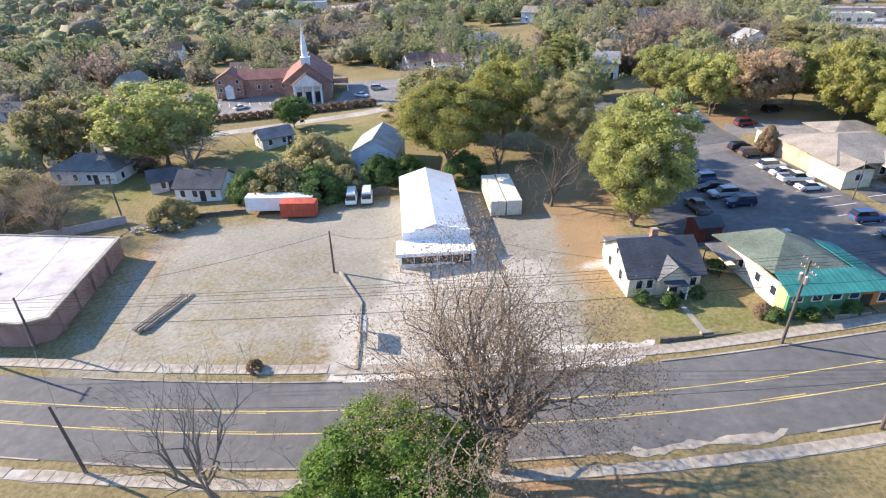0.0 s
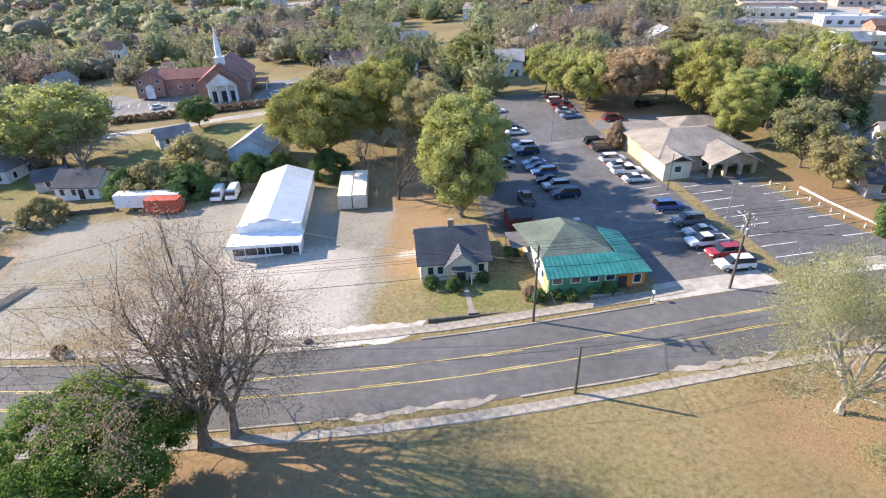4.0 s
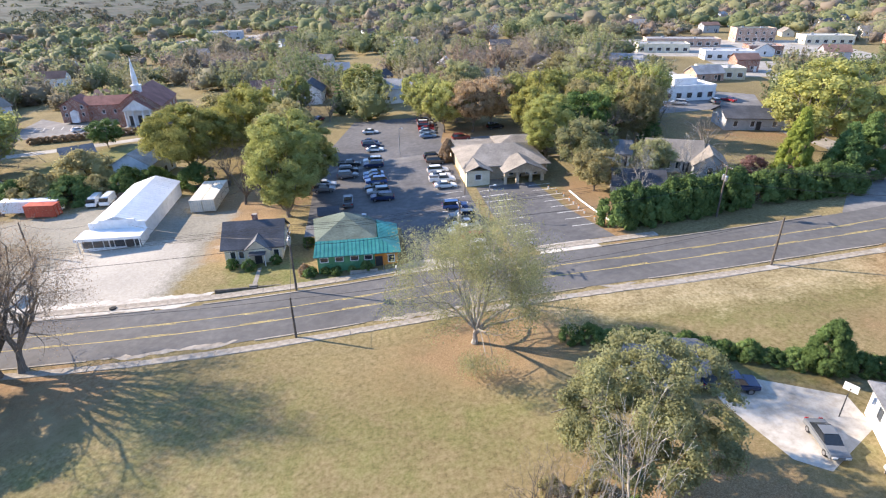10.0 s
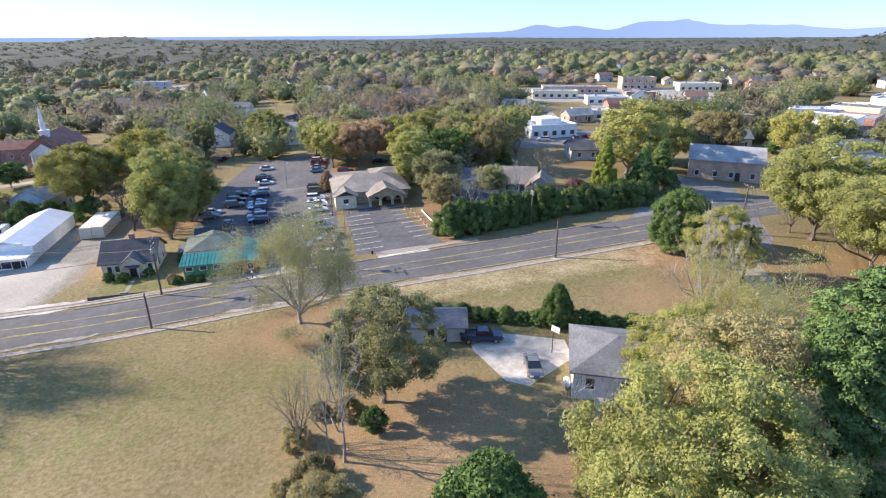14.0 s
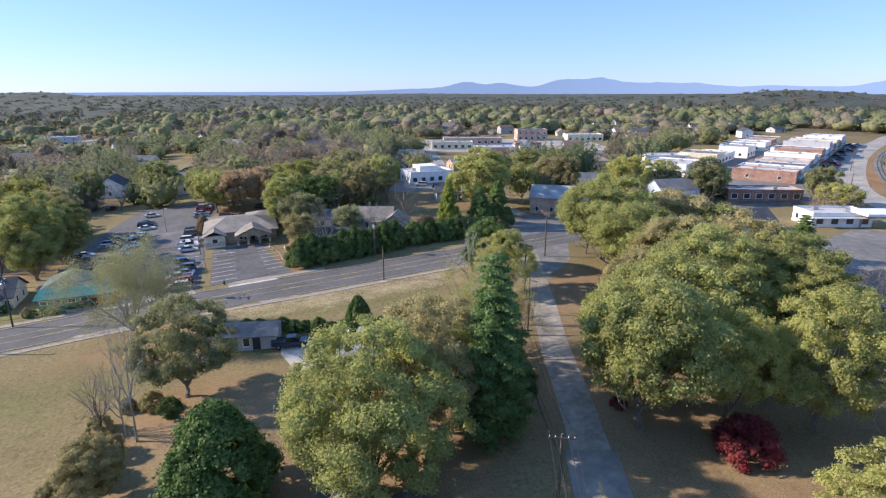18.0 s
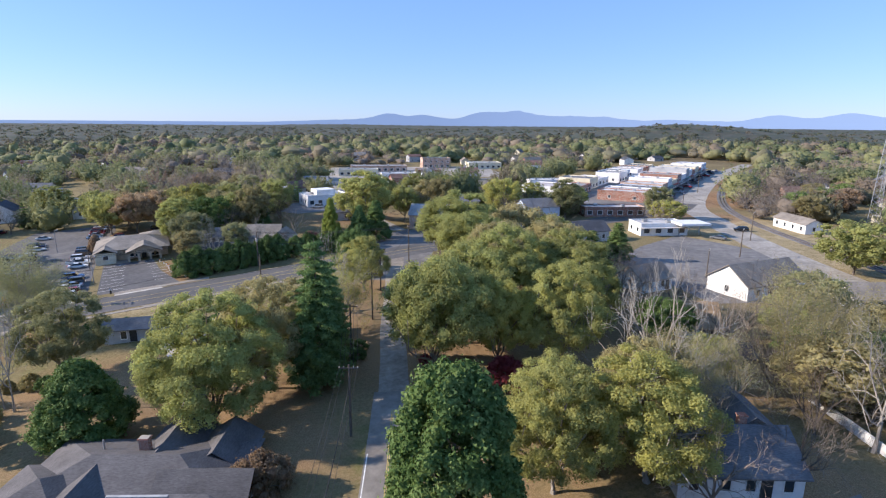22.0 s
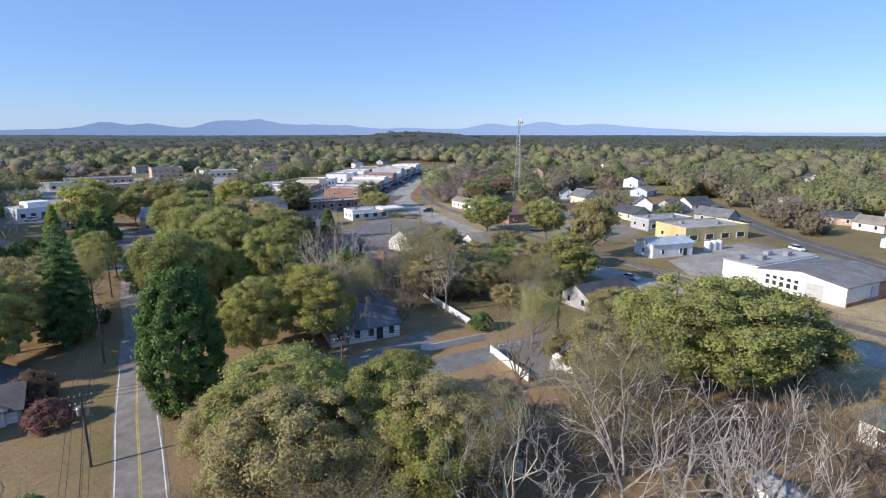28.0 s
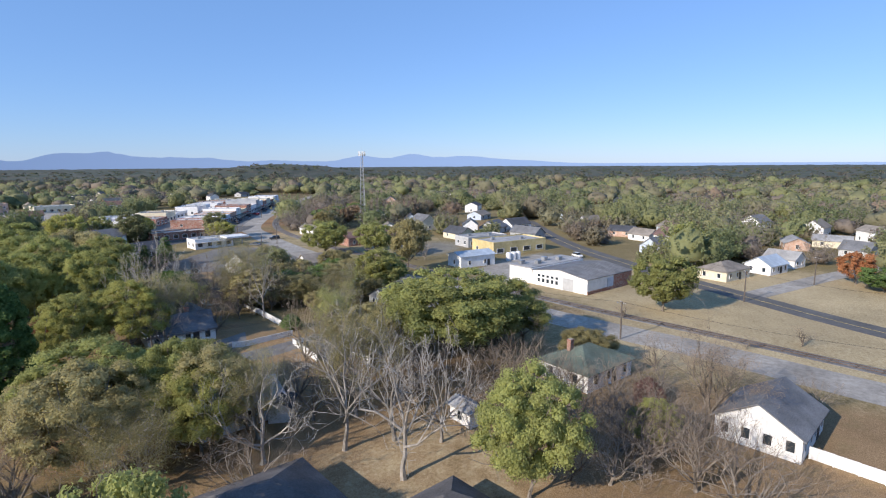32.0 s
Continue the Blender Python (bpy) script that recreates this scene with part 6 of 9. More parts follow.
# the white metal hall with its shop front
def white_hall():
    e = thing("metal_hall", 5.0, 70, 0, 0.6, "long white metal hall with a stepped front and flat canopy", "building")
    m = pose(0, 12, 0, 0, 0, 90)
    part("wall", gable_body(23, 9.2, 3.9, 1.5), WHITE, e, m=m)
    part("roof", gable_roof(23, 9.2, 3.9, 1.5, 0.25, 0.12), WHITEROOF, e, m=m)
    bm = bmesh.new()
    for y in np.arange(1.0, 23.5, 1.0):
        for s in (1, -1):
            v = [bm.verts.new(p) for p in ((0, y, 5.58), (0, y + 0.06, 5.58), (s * 4.85, y + 0.06, 4.0), (s * 4.85, y, 4.0))]
            w = [bm.verts.new((p.co.x, p.co.y, p.co.z + 0.04)) for p in v]
            bm.faces.new(w)
            for i in range(4):
                bm.faces.new((v[i], v[(i + 1) % 4], w[(i + 1) % 4], w[i]))
    part("roof_seam", bm, WHITEROOF, e)
    part("front_parapet", boxes((-4.8, 4.9, 0.2, 0.5, 0, 4.4), (-3.0, 3.2, 0.18, 0.52, 4.4, 4.9)), WHITE, e)
    part("canopy", boxes((-5.8, 5.2, -4.0, 0.2, 2.85, 3.15), bevel=0.04), WHITEROOF, e)
    part("canopy_fascia", boxes((-5.86, 5.26, -4.06, -4.0, 2.7, 3.2)), WHITE, e)
    part("front_wall", boxes((-5.2, 4.8, -3.0, -2.8, -0.8, 0.95)), WHITE, e)
    part("shop_glass", boxes((-5.1, 4.7, -2.93, -2.87, 0.95, 2.85)), GLASS, e)
    part("side_wall", boxes((-5.3, -5.1, -3.0, 0.3, -0.8, 2.85)), WHITE, e)
    part("side_wall", boxes((4.7, 4.9, -3.0, 0.3, -0.8, 2.85)), WHITE, e)
    for x in (-3.4, -1.6, 0.2, 2.0, 3.6):
        part("mullion", boxes((x - 0.05, x + 0.05, -3.0, -2.82, 0.95, 2.85)), FRAME, e)
    share("door", DOOR_DARK, e, pose(2.8, -3.06, 0.05))
    for x in (-5.4, -0.2, 4.8):
        part("canopy_post", boxes((x - 0.07, x + 0.07, -3.9, -3.76, -0.5, 2.85)), FRAME, e)
    part("step_slab", boxes((-5.6, 5.0, -4.4, -2.9, -0.8, 0.12)), CONCRETE, e)


white_hall()


def container(x, y, rot, L, mat, label, z=None, logo=False):
    e = thing("shipping_container", x, y, rot, z, label, "shipping container", "containers")
    part("body", boxes((-1.2, 1.2, 0, L, 0.12, 2.65), bevel=0.03), mat, e)
    rib = mesh_of("rib", boxes((0, 0.03, 0, 0.24, 0.3, 2.5)), mat)
    for k in np.arange(0.3, L - 0.2, 0.5):
        for s in (-1.228, 1.198):
            share("rib", rib, e, pose(s, k, 0))
    for xx in (-1.2, 1.12):
        for yy in (0, L - 0.08):
            part("corner_post", boxes((xx, xx + 0.08, yy - 0.012, yy + 0.092, 0, 2.67)), mat, e)
    for xx in (-0.62, 0.62):
        d = part("door", boxes((xx - 0.55, xx + 0.55, -0.035, 0.0, 0.25, 2.5)), mat, e)
        for bx in (-0.2, 0.2):
            part("lock_rod", boxes((xx + bx - 0.02, xx + bx + 0.02, -0.07, -0.03, 0.2, 2.55)), STEEL, d)
    if logo:
        part("marking", boxes((1.235, 1.245, L * 0.45, L * 0.6, 1.0, 1.9)), FRAME, e, "pale block marking")
    return e


container(16.0, 80.6, -1, 12.2, BEIGE, "cream steel shipping container beside its twin")
container(18.6, 80.3, -1, 12.2, BEIGE, "cream steel shipping container beside its twin")
container(-15.2, 92.4, 85, 12.0, WHITE, "long white steel storage container behind a red one")
container(-14.4, 89.4, 85, 6.1, REDSTEEL, "small red steel shipping container with pale marking", logo=True)


def brick_works():
    e = thing("brick_building", -52, 66, 0, -2.2, "low red brick building with a pale flat roof", "building")
    P = [(5.2, -7.4), (8.0, -6.2), (7.6, 15.4), (-14, 19.0), (-42, 24), (-46, 3.5)]
    part("wall", prism(P, -1.5, 3.3), BRICK, e)
    c = np.mean(P, 0)
    inner = [tuple(c + (np.array(p) - c) * 0.985) for p in P]
    part("roof", prism(inner, 3.3, 3.4), TARROOF, e)
    outer = [tuple(c + (np.array(p) - c) * 1.012) for p in P]
    bm = bmesh.new()
    for i in range(6):
        j = (i + 1) % 6
        q = [outer[i], outer[j], inner[j], inner[i]]
        lo = [bm.verts.new((*p, 3.26)) for p in q]
        up = [bm.verts.new((*p, 3.56)) for p in q]
        bm.faces.new(up)
        for k in range(4):
            bm.faces.new((lo[k], lo[(k + 1) % 4], up[(k + 1) % 4], up[k]))
    part("coping", bm, CONCRETE, e)
    for s in (0.12, 0.3):
        x, y = np.array(P[0]) * (1 - s) + np.array(P[5]) * s
        window(e, x - 0.3, y - 0.35, 1.4, -12, 2.4, 1.3)
    for x, y in ((-6, 6), (-20, 10)):
        part("roof_vent", boxes((x - 0.6, x + 0.6, y - 0.5, y + 0.5, 3.4, 4.1), bevel=0.05), STEEL, e)
    for k in range(4):
        part("buttress", boxes((7.5, 8.15, -4.4 + 4.6 * k, -3.9 + 4.6 * k, -1.0, 3.1)), BRICK, e)


brick_works()


def grey_house():
    e = thing("house", 31.6, 58.4, 0, 2.7, "small cream house with dark grey gabled roof and brick chimney", "house")
    part("wall", gable_body(9.0, 8.6, 2.9, 2.7), CREAM, e)
    part("roof", gable_roof(9.0, 8.6, 2.9, 2.7, 0.5), SLATE, e)
    m = pose(0.8, -3.2, 0, 0, 0, 90)
    part("front_gable", gable_body(3.4, 3.8, 2.6, 1.6), CREAM, e, m=m)
    part("front_gable_roof", gable_roof(4.6, 3.8, 2.6, 1.6, 0.35), GREYROOF, e, m=pose(0.8, -2.7, 0, 0, 0, 90))
    part("chimney", boxes((-0.3, 0.5, 0.3, 0.95, 3.5, 6.6), (-0.38, 0.58, 0.22, 1.03, 6.4, 6.55)), BRICK, e)
    for k in range(3):
        part("porch_step", boxes((0.1, 1.5, -6.6 - 0.34 * k, -6.26 - 0.34 * k, -1.0, -0.2 - 0.2 * k)), CONCRETE, e)
    part("porch_rail", boxes((-0.15, -0.09, -6.1, -5.0, 0.0, 0.85), (1.8, 1.86, -6.1, -5.0, 0.0, 0.85)), DARKTRIM, e)
    share("door", DOOR_DARK, e, pose(0.8, -4.95, 0.1))
    part("porch_roof", boxes((-0.5, 2.1, -6.3, -4.9, 2.15, 2.3), bevel=0.03), SLATE, e)
    for x in (-0.4, 2.0):
        part("porch_post", boxes((x - 0.07, x + 0.07, -6.2, -6.06, -0.6, 2.15)), FRAME, e)
    part("porch_floor", boxes((-0.5, 2.1, -6.25, -4.9, -0.9, -0.02)), CONCRETE, e)
    for x in (-3.2, -1.9, 3.6):
        window(e, x, -4.33, 1.6, 0, 0.9, 1.3)
    for y in (-1.8, 1.8):
        window(e, -4.53, y, 1.6, -90)
        window(e, 4.53, y, 1.6, 90)
    window(e, -4.53, 0, 4.0, -90, 0.8, 1.0)
    part("rear_wing_roof", boxes((-4.0, 4.0, 4.3, 6.6, 2.5, 2.66)), GREYROOF, e)
    part("rear_wing", boxes((-3.8, 3.8, 4.2, 6.4, -1, 2.5)), CREAM, e)
    drape("garden_path", [(32.35, 46.2), (33.05, 46.2), (33.0, 51.8), (32.4, 51.8)], 0.024, STREETLINE, label="narrow concrete garden path across a lawn", category="path")
    s = thing("garden_steps", 32.7, 45.5, 0, None, "two dark steps up to the lawn", "steps")
    part("step", boxes((-0.6, 0.6, -0.5, 0.0, -0.3, 0.17)), DARKTRIM, s)
    part("step", boxes((-0.6, 0.6, 0.0, 0.5, -0.3, 0.33)), CONCRETE, s)
    w = thing("garden_edge", 33.6, 45.3, 1, None, "low dark retaining edge of the lawn", "edging")
    part("edge_run", boxes((-6.4, -1.6, -0.12, 0.12, -0.4, 0.2)), STONEDARK, w)
    part("edge_run", boxes((-0.2, 6.4, -0.12, 0.12, -0.4, 0.2)), STONEDARK, w)
    for x, y, r in ((28.3, 52.8, 1.0), (31.2, 51.4, 1.1), (35.2, 52.6, 0.9)):
        T("round_shrub", x, y, r * 1.7, r, "dark", "round dark green bush before the house", "shrub", "shrub", "house shrubs")


grey_house()


def green_shop():
    e = thing("painted_shop", 48.3, 47.0, 0, 3.55, "green, orange and yellow painted shop with a teal metal roof", "building")
    # walls: each colour is a run of its own
    part("wall", boxes((-6.0, 2.7, 0, 0.3, -1.2, 1.35)), GREENWALL, e, "green painted lower front wall")
    part("wall", boxes((-6.0, 2.7, 0.02, 0.3, 1.35, 3.0)), GREENWALL, e, "green painted upper front wall")
    part("wall", boxes((2.7, 6.2, -0.02, 0.3, -1.2, 3.0)), ORANGEWALL, e, "orange painted front wall")
    part("wall", boxes((-6.02, -5.7, 0.3, 13.5, -1.2, 3.0)), CREAM, e, "cream painted side wall")
    part("corner_panel", boxes((-6.05, -6.02, 0.3, 2.0, -1.2, 3.0)), YELLOWWALL, e, "yellow painted corner")
    part("wall", boxes((5.9, 6.2, 0.3, 10.2, -1.2, 3.0)), ORANGEWALL, e, "orange painted side wall")
    part("wall", boxes((-5.7, 5.9, 10.0, 10.3, -1.2, 3.0)), GREENWALL, e)
    part("wall", boxes((-6.0, 1.5, 13.2, 13.5, -1.2, 3.0), (1.2, 1.5, 10.3, 13.2, -1.2, 3.0)), CREAM, e)
    # shingled hip
    bm = bmesh.new()
    A, B = bm.verts.new((-1.6, 8.6, 5.6)), bm.verts.new((-1.9, 10.4, 5.6))
    c = [bm.verts.new(p) for p in ((-6.3, 3.0, 3.75), (3.2, 3.0, 3.75), (3.4, 10.2, 3.75), (2.0, 13.9, 3.3), (-7.4, 14.2, 3.1))]
    for f in ((c[0], c[1], A), (c[1], c[2], A), (c[2], c[3], B, A), (c[3], c[4], B), (c[4], c[0], A, B)):
        bm.faces.new(f)
    ret = bmesh.ops.extrude_face_region(bm, geom=bm.faces[:])
    for v in ret["geom"]:
        if isinstance(v, bmesh.types.BMVert):
            v.co.z += 0.14
    bmesh.ops.recalc_face_normals(bm, faces=bm.faces[:])
    part("shingle_roof", bm, MOSSROOF, e)

    def slab(name, q, mat, th=0.1):
        bm = bmesh.new()
        lo = [bm.verts.new(p) for p in q]
        up = [bm.verts.new((p[0], p[1], p[2] + th)) for p in q]
        bm.faces.new(up)
        bm.faces.new(lo[::-1])
        for i in range(4):
            bm.faces.new((lo[i], lo[(i + 1) % 4], up[(i + 1) % 4], up[i]))
        bmesh.ops.recalc_face_normals(bm, faces=bm.faces[:])
        return part(name, bm, mat, e)

    slab("metal_roof", [(-6.5, -0.7, 2.95), (6.7, -0.7, 2.95), (3.4, 3.0, 3.92), (-6.3, 3.0, 3.92)], TEAL)
    slab("metal_roof", [(6.7, -0.7, 2.95), (6.8, 10.3, 2.95), (3.4, 10.3, 3.92), (3.4, 3.0, 3.92)], TEAL)
    bm = bmesh.new()
    for x in np.arange(-6.2, 4.6, 0.6):
        y1 = 3.0 if x < 3.3 else 3.0 - (x - 3.4) * 1.1
        v = [bm.verts.new(p) for p in ((x, -0.7, 3.06), (x + 0.05, -0.7, 3.06), (x + 0.05, y1, 4.02 - (3 - y1) * 0.26), (x, y1, 4.02 - (3 - y1) * 0.26))]
        w = [bm.verts.new((p.co.x, p.co.y, p.co.z + 0.045)) for p in v]
        bm.faces.new(w)
        for i in range(4):
            bm.faces.new((v[i], v[(i + 1) % 4], w[(i + 1) % 4], w[i]))
    for y in np.arange(3.2, 10.2, 0.6):
        v = [bm.verts.new(p) for p in ((6.75, y, 3.06), (6.75, y + 0.05, 3.06), (3.4, y + 0.05, 4.02), (3.4, y, 4.02))]
        w = [bm.verts.new((p.co.x, p.co.y, p.co.z + 0.045)) for p in v]
        bm.faces.new(w)
        for i in range(4):
            bm.faces.new((v[i], v[(i + 1) % 4], w[(i + 1) % 4], w[i]))
    part("roof_seam", bm, TEAL, e)
    for x in (-5.0, -2.7, -0.4, 1.7):
        window(e, x, -0.03, 2.2, 0, 1.3, 0.8)
    share("door", DOOR_DARK, e, pose(3.3, -0.06, 0.1))
    window(e, 5.2, -0.06, 1.8, 0, 1.1, 1.3)
    for y in (2.5, 5.5, 9):
        window(e, -6.06, y, 1.8, -90, 1.1, 1.2)
    window(e, 6.24, 5, 1.8, 90, 1.2, 1.2)
    part("front_ramp", boxes((-1.2, 5.8, -1.6, -0.05, -0.8, 0.08)), CONCRETE, e)
    part("ramp_rail", boxes((-1.2, 3.0, -1.6, -1.55, 0.08, 0.9), (3.9, 3.95, -1.6, -0.1, 0.08, 0.9)), STEEL, e)
    part("side_canopy", boxes((-8.6, -6.0, 8.8, 13.4, 2.3, 2.42)), GREYROOF, e)
    for y in (9.0, 13.1):
        part("canopy_post", boxes((-8.5, -8.4, y, y + 0.1, -1, 2.3)), DARKTRIM, e)
    part("roof_unit", boxes((1.0, 1.8, 11.8, 12.6, 3.4, 4.4), bevel=0.06), STEEL, e)
    for x, r in ((41.2, 0.95), (43.4, 0.8), (45.0, 0.85), (47.4, 0.7), (49.6, 1.0), (40.6, 0.8)):
        T("round_shrub", x, 45.6 + (0.5 if x > 44 else 1.2), r * 1.5, r, "hedge", "round clipped bush before the painted shop", "shrub", "shrub", "shop shrubs")
    T("wild_shrub", 40.2, 47.6, 1.8, 1.0, "brown", "brown bush beside the painted shop", "shrub", "shrub")
    T("round_shrub", 40.0, 57.5, 1.8, 1.1, "dark", "dark bush beside the painted shop", "shrub", "shrub")
    s = thing("shed", 43.2, 66.8, 4, None, "small dark red shed behind the shop", "shed")
    part("wall", gable_body(3.6, 3.2, 2.2, 0.9), MAROON, s)
    part("roof", gable_roof(3.6, 3.2, 2.2, 0.9, 0.2), SLATE, s)
    share("door", DOOR_DARK, s, pose(0, -1.64, 0))
    h = thing("letter_box", 54.0, 43.4, 0, None, "white letter box on a post beside the kerb", "letter box")
    part("post", boxes((-0.05, 0.05, -0.05, 0.05, 0, 1.05)), POLEWOOD, h)
    part("box", boxes((-0.14, 0.14, -0.26, 0.26, 1.05, 1.36), bevel=0.06), FRAME, h)


green_shop()


def tan_office():
    e = thing("office_building", 79, 88, 0, 6.0, "low tan office with brown-grey hipped roofs and arched porch", "building")
    part("wall", boxes((-8.0, 9.5, -9.5, 6, -1.2, 3.0)), TAN, e)
    part("roof", hip_roof(17.5, 15.5, 3.0, 2.6, 0.7, 7.0), TANROOF, e, m=pose(0.75, -1.75, 0))
    part("side_wing", boxes((-8.2, -3.4, -12.0, -4.0, -1.2, 2.9)), CREAM, e, "cream front wing with blank side wall")
    part("side_wing_roof", gable_roof(8.6, 4.9, 2.9, 1.1, 0.45), TANROOF, e, m=pose(-5.8, -8, 0, 0, 0, 90))
    part("porch_gable", gable_body(4.5, 8.2, 2.9, 1.8, 2.6), TAN, e, m=pose(3.6, -11.0, 0, 0, 0, 90))
    part("porch_roof", gable_roof(6.2, 8.2, 2.9, 1.8, 0.5), TANROOF, e, m=pose(3.6, -10.6, 0, 0, 0, 90))
    for x in (-0.3, 2.2, 5.0, 7.5):
        part("porch_column", boxes((x - 0.3, x + 0.3, -13.2, -12.6, -0.8, 2.7), (x - 0.38, x + 0.38, -13.28, -12.52, 2.35, 2.6)), TAN, e)
    # arches between the columns
    for a, b in ((0.0, 1.9), (2.5, 4.7), (5.3, 7.2)):
        bm = bmesh.new()
        n, cx, rr = 9, (a + b) / 2, (b - a) / 2
        top, bot = [], []
        for k in range(n):
            t = math.pi * k / (n - 1)
            bx, bz = cx - rr * math.cos(t), 1.75 + 0.75 * math.sin(t)
            top.append([bm.verts.new((bx, y, 2.7)) for y in (-13.1, -12.7)])
            bot.append([bm.verts.new((bx, y, bz)) for y in (-13.1, -12.7)])
        for k in range(n - 1):
            bm.faces.new((bot[k][0], bot[k + 1][0], top[k + 1][0], top[k][0]))
            bm.faces.new((bot[k][1], top[k][1], top[k + 1][1], bot[k + 1][1]))
            bm.faces.new((bot[k][0], bot[k][1], bot[k + 1][1], bot[k + 1][0]))
        part("porch_arch", bm, TAN, e)
    part("porch_floor", boxes((-3.4, 8.2, -13.3, -9.4, -1.0, 0.1)), CONCRETE, e)
    share("door", DOOR_DARK, e, pose(3.4, -9.54, 0.1))
    for x in (0.4, 1.8, 5.4, 6.9):
        window(e, x, -9.54, 1.6, 0, 1.1, 1.6)
    for y in (-6, -2, 2):
        window(e, 9.52, y, 1.7, 90)
    window(e, -5.8, -12.05, 1.6, 0, 1.4, 1.2)
    part("rear_wing", boxes((3.0, 13.5, 6.0, 13.0, -1.2, 3.0)), TAN, e)
    part("rear_wing_roof", hip_roof(10.5, 7.6, 3.0, 1.5, 0.6), TANROOF, e, m=pose(8.2, 9.4, 0))
    part("rear_link", boxes((-8.0, 3.0, 6.0, 12.0, -1.2, 2.8)), CREAM, e)
    part("rear_link_roof", boxes((-8.4, 3.0, 5.6, 12.4, 2.8, 3.0)), TANROOF, e)
    T("magnolia", 69.8, 94.5, 5.5, 2.0, "brown", label="small brown-leaved tree beside the office")


tan_office()


def church():
    e = thing("church", -27, 186, 4, None, "red brick church with white portico and tall white steeple", "church")
    m = pose(0, 4, 0, 0, 0, 90)
    part("wall", gable_body(24, 14.5, 6.5, 5.2), BRICK, e, m=m)
    part("roof", gable_roof(24, 14.5, 6.5, 5.2, 0.5), CHURCHROOF, e, m=m)
    part("portico_gable", gable_body(3.2, 9.0, 6.0, 3.4, 5.6), FRAME, e, m=pose(0, -9.3, 0, 0, 0, 90))
    part("portico_roof", gable_roof(3.4, 9.2, 6.0, 3.4, 0.4), CHURCHROOF, e, m=pose(0, -9.2, 0, 0, 0, 90))
    for x in (-4.0, -1.5, 1.5, 4.0):
        c = bmesh.new()
        tube(c, [(x, -10.4, 0), (x, -10.4, 5.7)], [0.32, 0.27], 10)
        box(c, x - 0.42, x + 0.42, -10.82, -9.98, 5.5, 5.75)
        box(c, x - 0.42, x + 0.42, -10.82, -9.98, 0, 0.3)
        part("column", c, FRAME, e)
    part("front_panel", boxes((-4.3, 4.3, -8.12, -8.02, 0, 5.6)), FRAME, e)
    for x in (-2.8, 0, 2.8):
        share("door", DOOR_DARK, e, pose(x, -8.2, 0) @ Matrix.Diagonal((1.5, 1, 1.6, 1)))
    part("steps", boxes((-5, 5, -11.6, -8, -1, 0.1), (-5, 5, -12.4, -11.6, -1, -0.1)), CONCRETE, e)
    tower = part("steeple", boxes((-1.3, 1.3, -6.3, -3.7, 9, 13.2), (-1.5, 1.5, -6.5, -3.5, 13.0, 13.4)), FRAME, e, "white square bell stage")
    c = bmesh.new()
    tube(c, [(0, -5, 13.4), (0, -5, 15.4)], [0.95, 0.9], 8)
    tube(c, [(0, -5, 15.4), (0, -5, 22.6)], [1.0, 0.04], 8)
    part("spire", c, FRAME, tower, "slim white spire")
    for s in (-1, 1):
        for k in range(4):
            window(e, s * 7.3, -4 + 5 * k, 3.4, 90 * s, 1.2, 3.0)
    part("wing", gable_body(19, 9, 4.6, 2.4), BRICK, e, m=pose(-14.5, 14.5, 0))
    part("wing_roof", gable_roof(19, 9, 4.6, 2.4, 0.4), CHURCHROOF, e, m=pose(-14.5, 14.5, 0))
    part("cross_wing", gable_body(10, 9, 4.8, 2.6), BRICK, e, m=pose(-27, 14, 0, 0, 0, 90))
    part("cross_wing_roof", gable_roof(10, 9, 4.8, 2.6, 0.4), CHURCHROOF, e, m=pose(-27, 14, 0, 0, 0, 90))
    part("wing_porch", gable_body(1.2, 2.6, 2.6, 0.8), FRAME, e, m=pose(-27, 8.6, 0, 0, 0, 90))
    for x in (-29.8, -24.2):
        for zz in (1.6, 4.2):
            window(e, x, 8.96, zz, 0, 1.0, 1.3)
    for k in range(3):
        window(e, -17.5 + 4 * k, 9.96, 2.0, 0, 1.1, 1.5)
    part("east_porch_roof", boxes((7.2, 12.5, 2, 9, 3.6, 3.8)), CHURCHROOF, e)
    for y in (2.3, 8.6):
        part("porch_post", boxes((12.0, 12.3, y, y + 0.3, -0.5, 3.6)), FRAME, e)


church()
for k in range(22):
    x = -56 + k * 2.35
    T("round_shrub", x, 163.5 + 0.06 * k, 2.2, 1.5, "brown", "red-brown clipped hedge bush below the church", "hedge_bush", "hedge", "church hedge")

# houses: x, y, turn, length, depth, wall height, roof rise
house(-3.6, 112, 80, 12, 9, 4.6, 2.6, BLUEWALL, LIGHTROOF, "pale blue two-storey house with a light roof", wins=3, ends=2)
house(-67, 123, -10, 15, 9, 3.2, 2.4, WHITE, GREYROOF, "white house with a grey hipped roof", True, 4, 2)
house(-38, 106, -8, 9, 8, 2.8, 2.2, WHITE, SLATE, "small white house with a dark blue-grey roof", wins=3)
house(-48, 112, 20, 6, 5, 2.5, 1.6, GREYWALL, SLATE, "small grey outbuilding with a dark roof", wins=1, category="shed", name="shed")
house(-80, 140, 0, 10, 8, 2.8, 2.2, WHITE, GREYROOF, "white wooden house standing behind trees", wins=3)
house(-30, 136, 30, 8, 6, 2.6, 1.6, GREYWALL, GREYROOF, "low grey shed beyond a lawn", wins=2)
house(80, 13.8, -14, 7.6, 5.0, 2.4, 1.1, GREYWALL, GREYROOF, "grey garage with a grey roof beside the hedge", wins=1, name="garage", category="garage", ends=0)
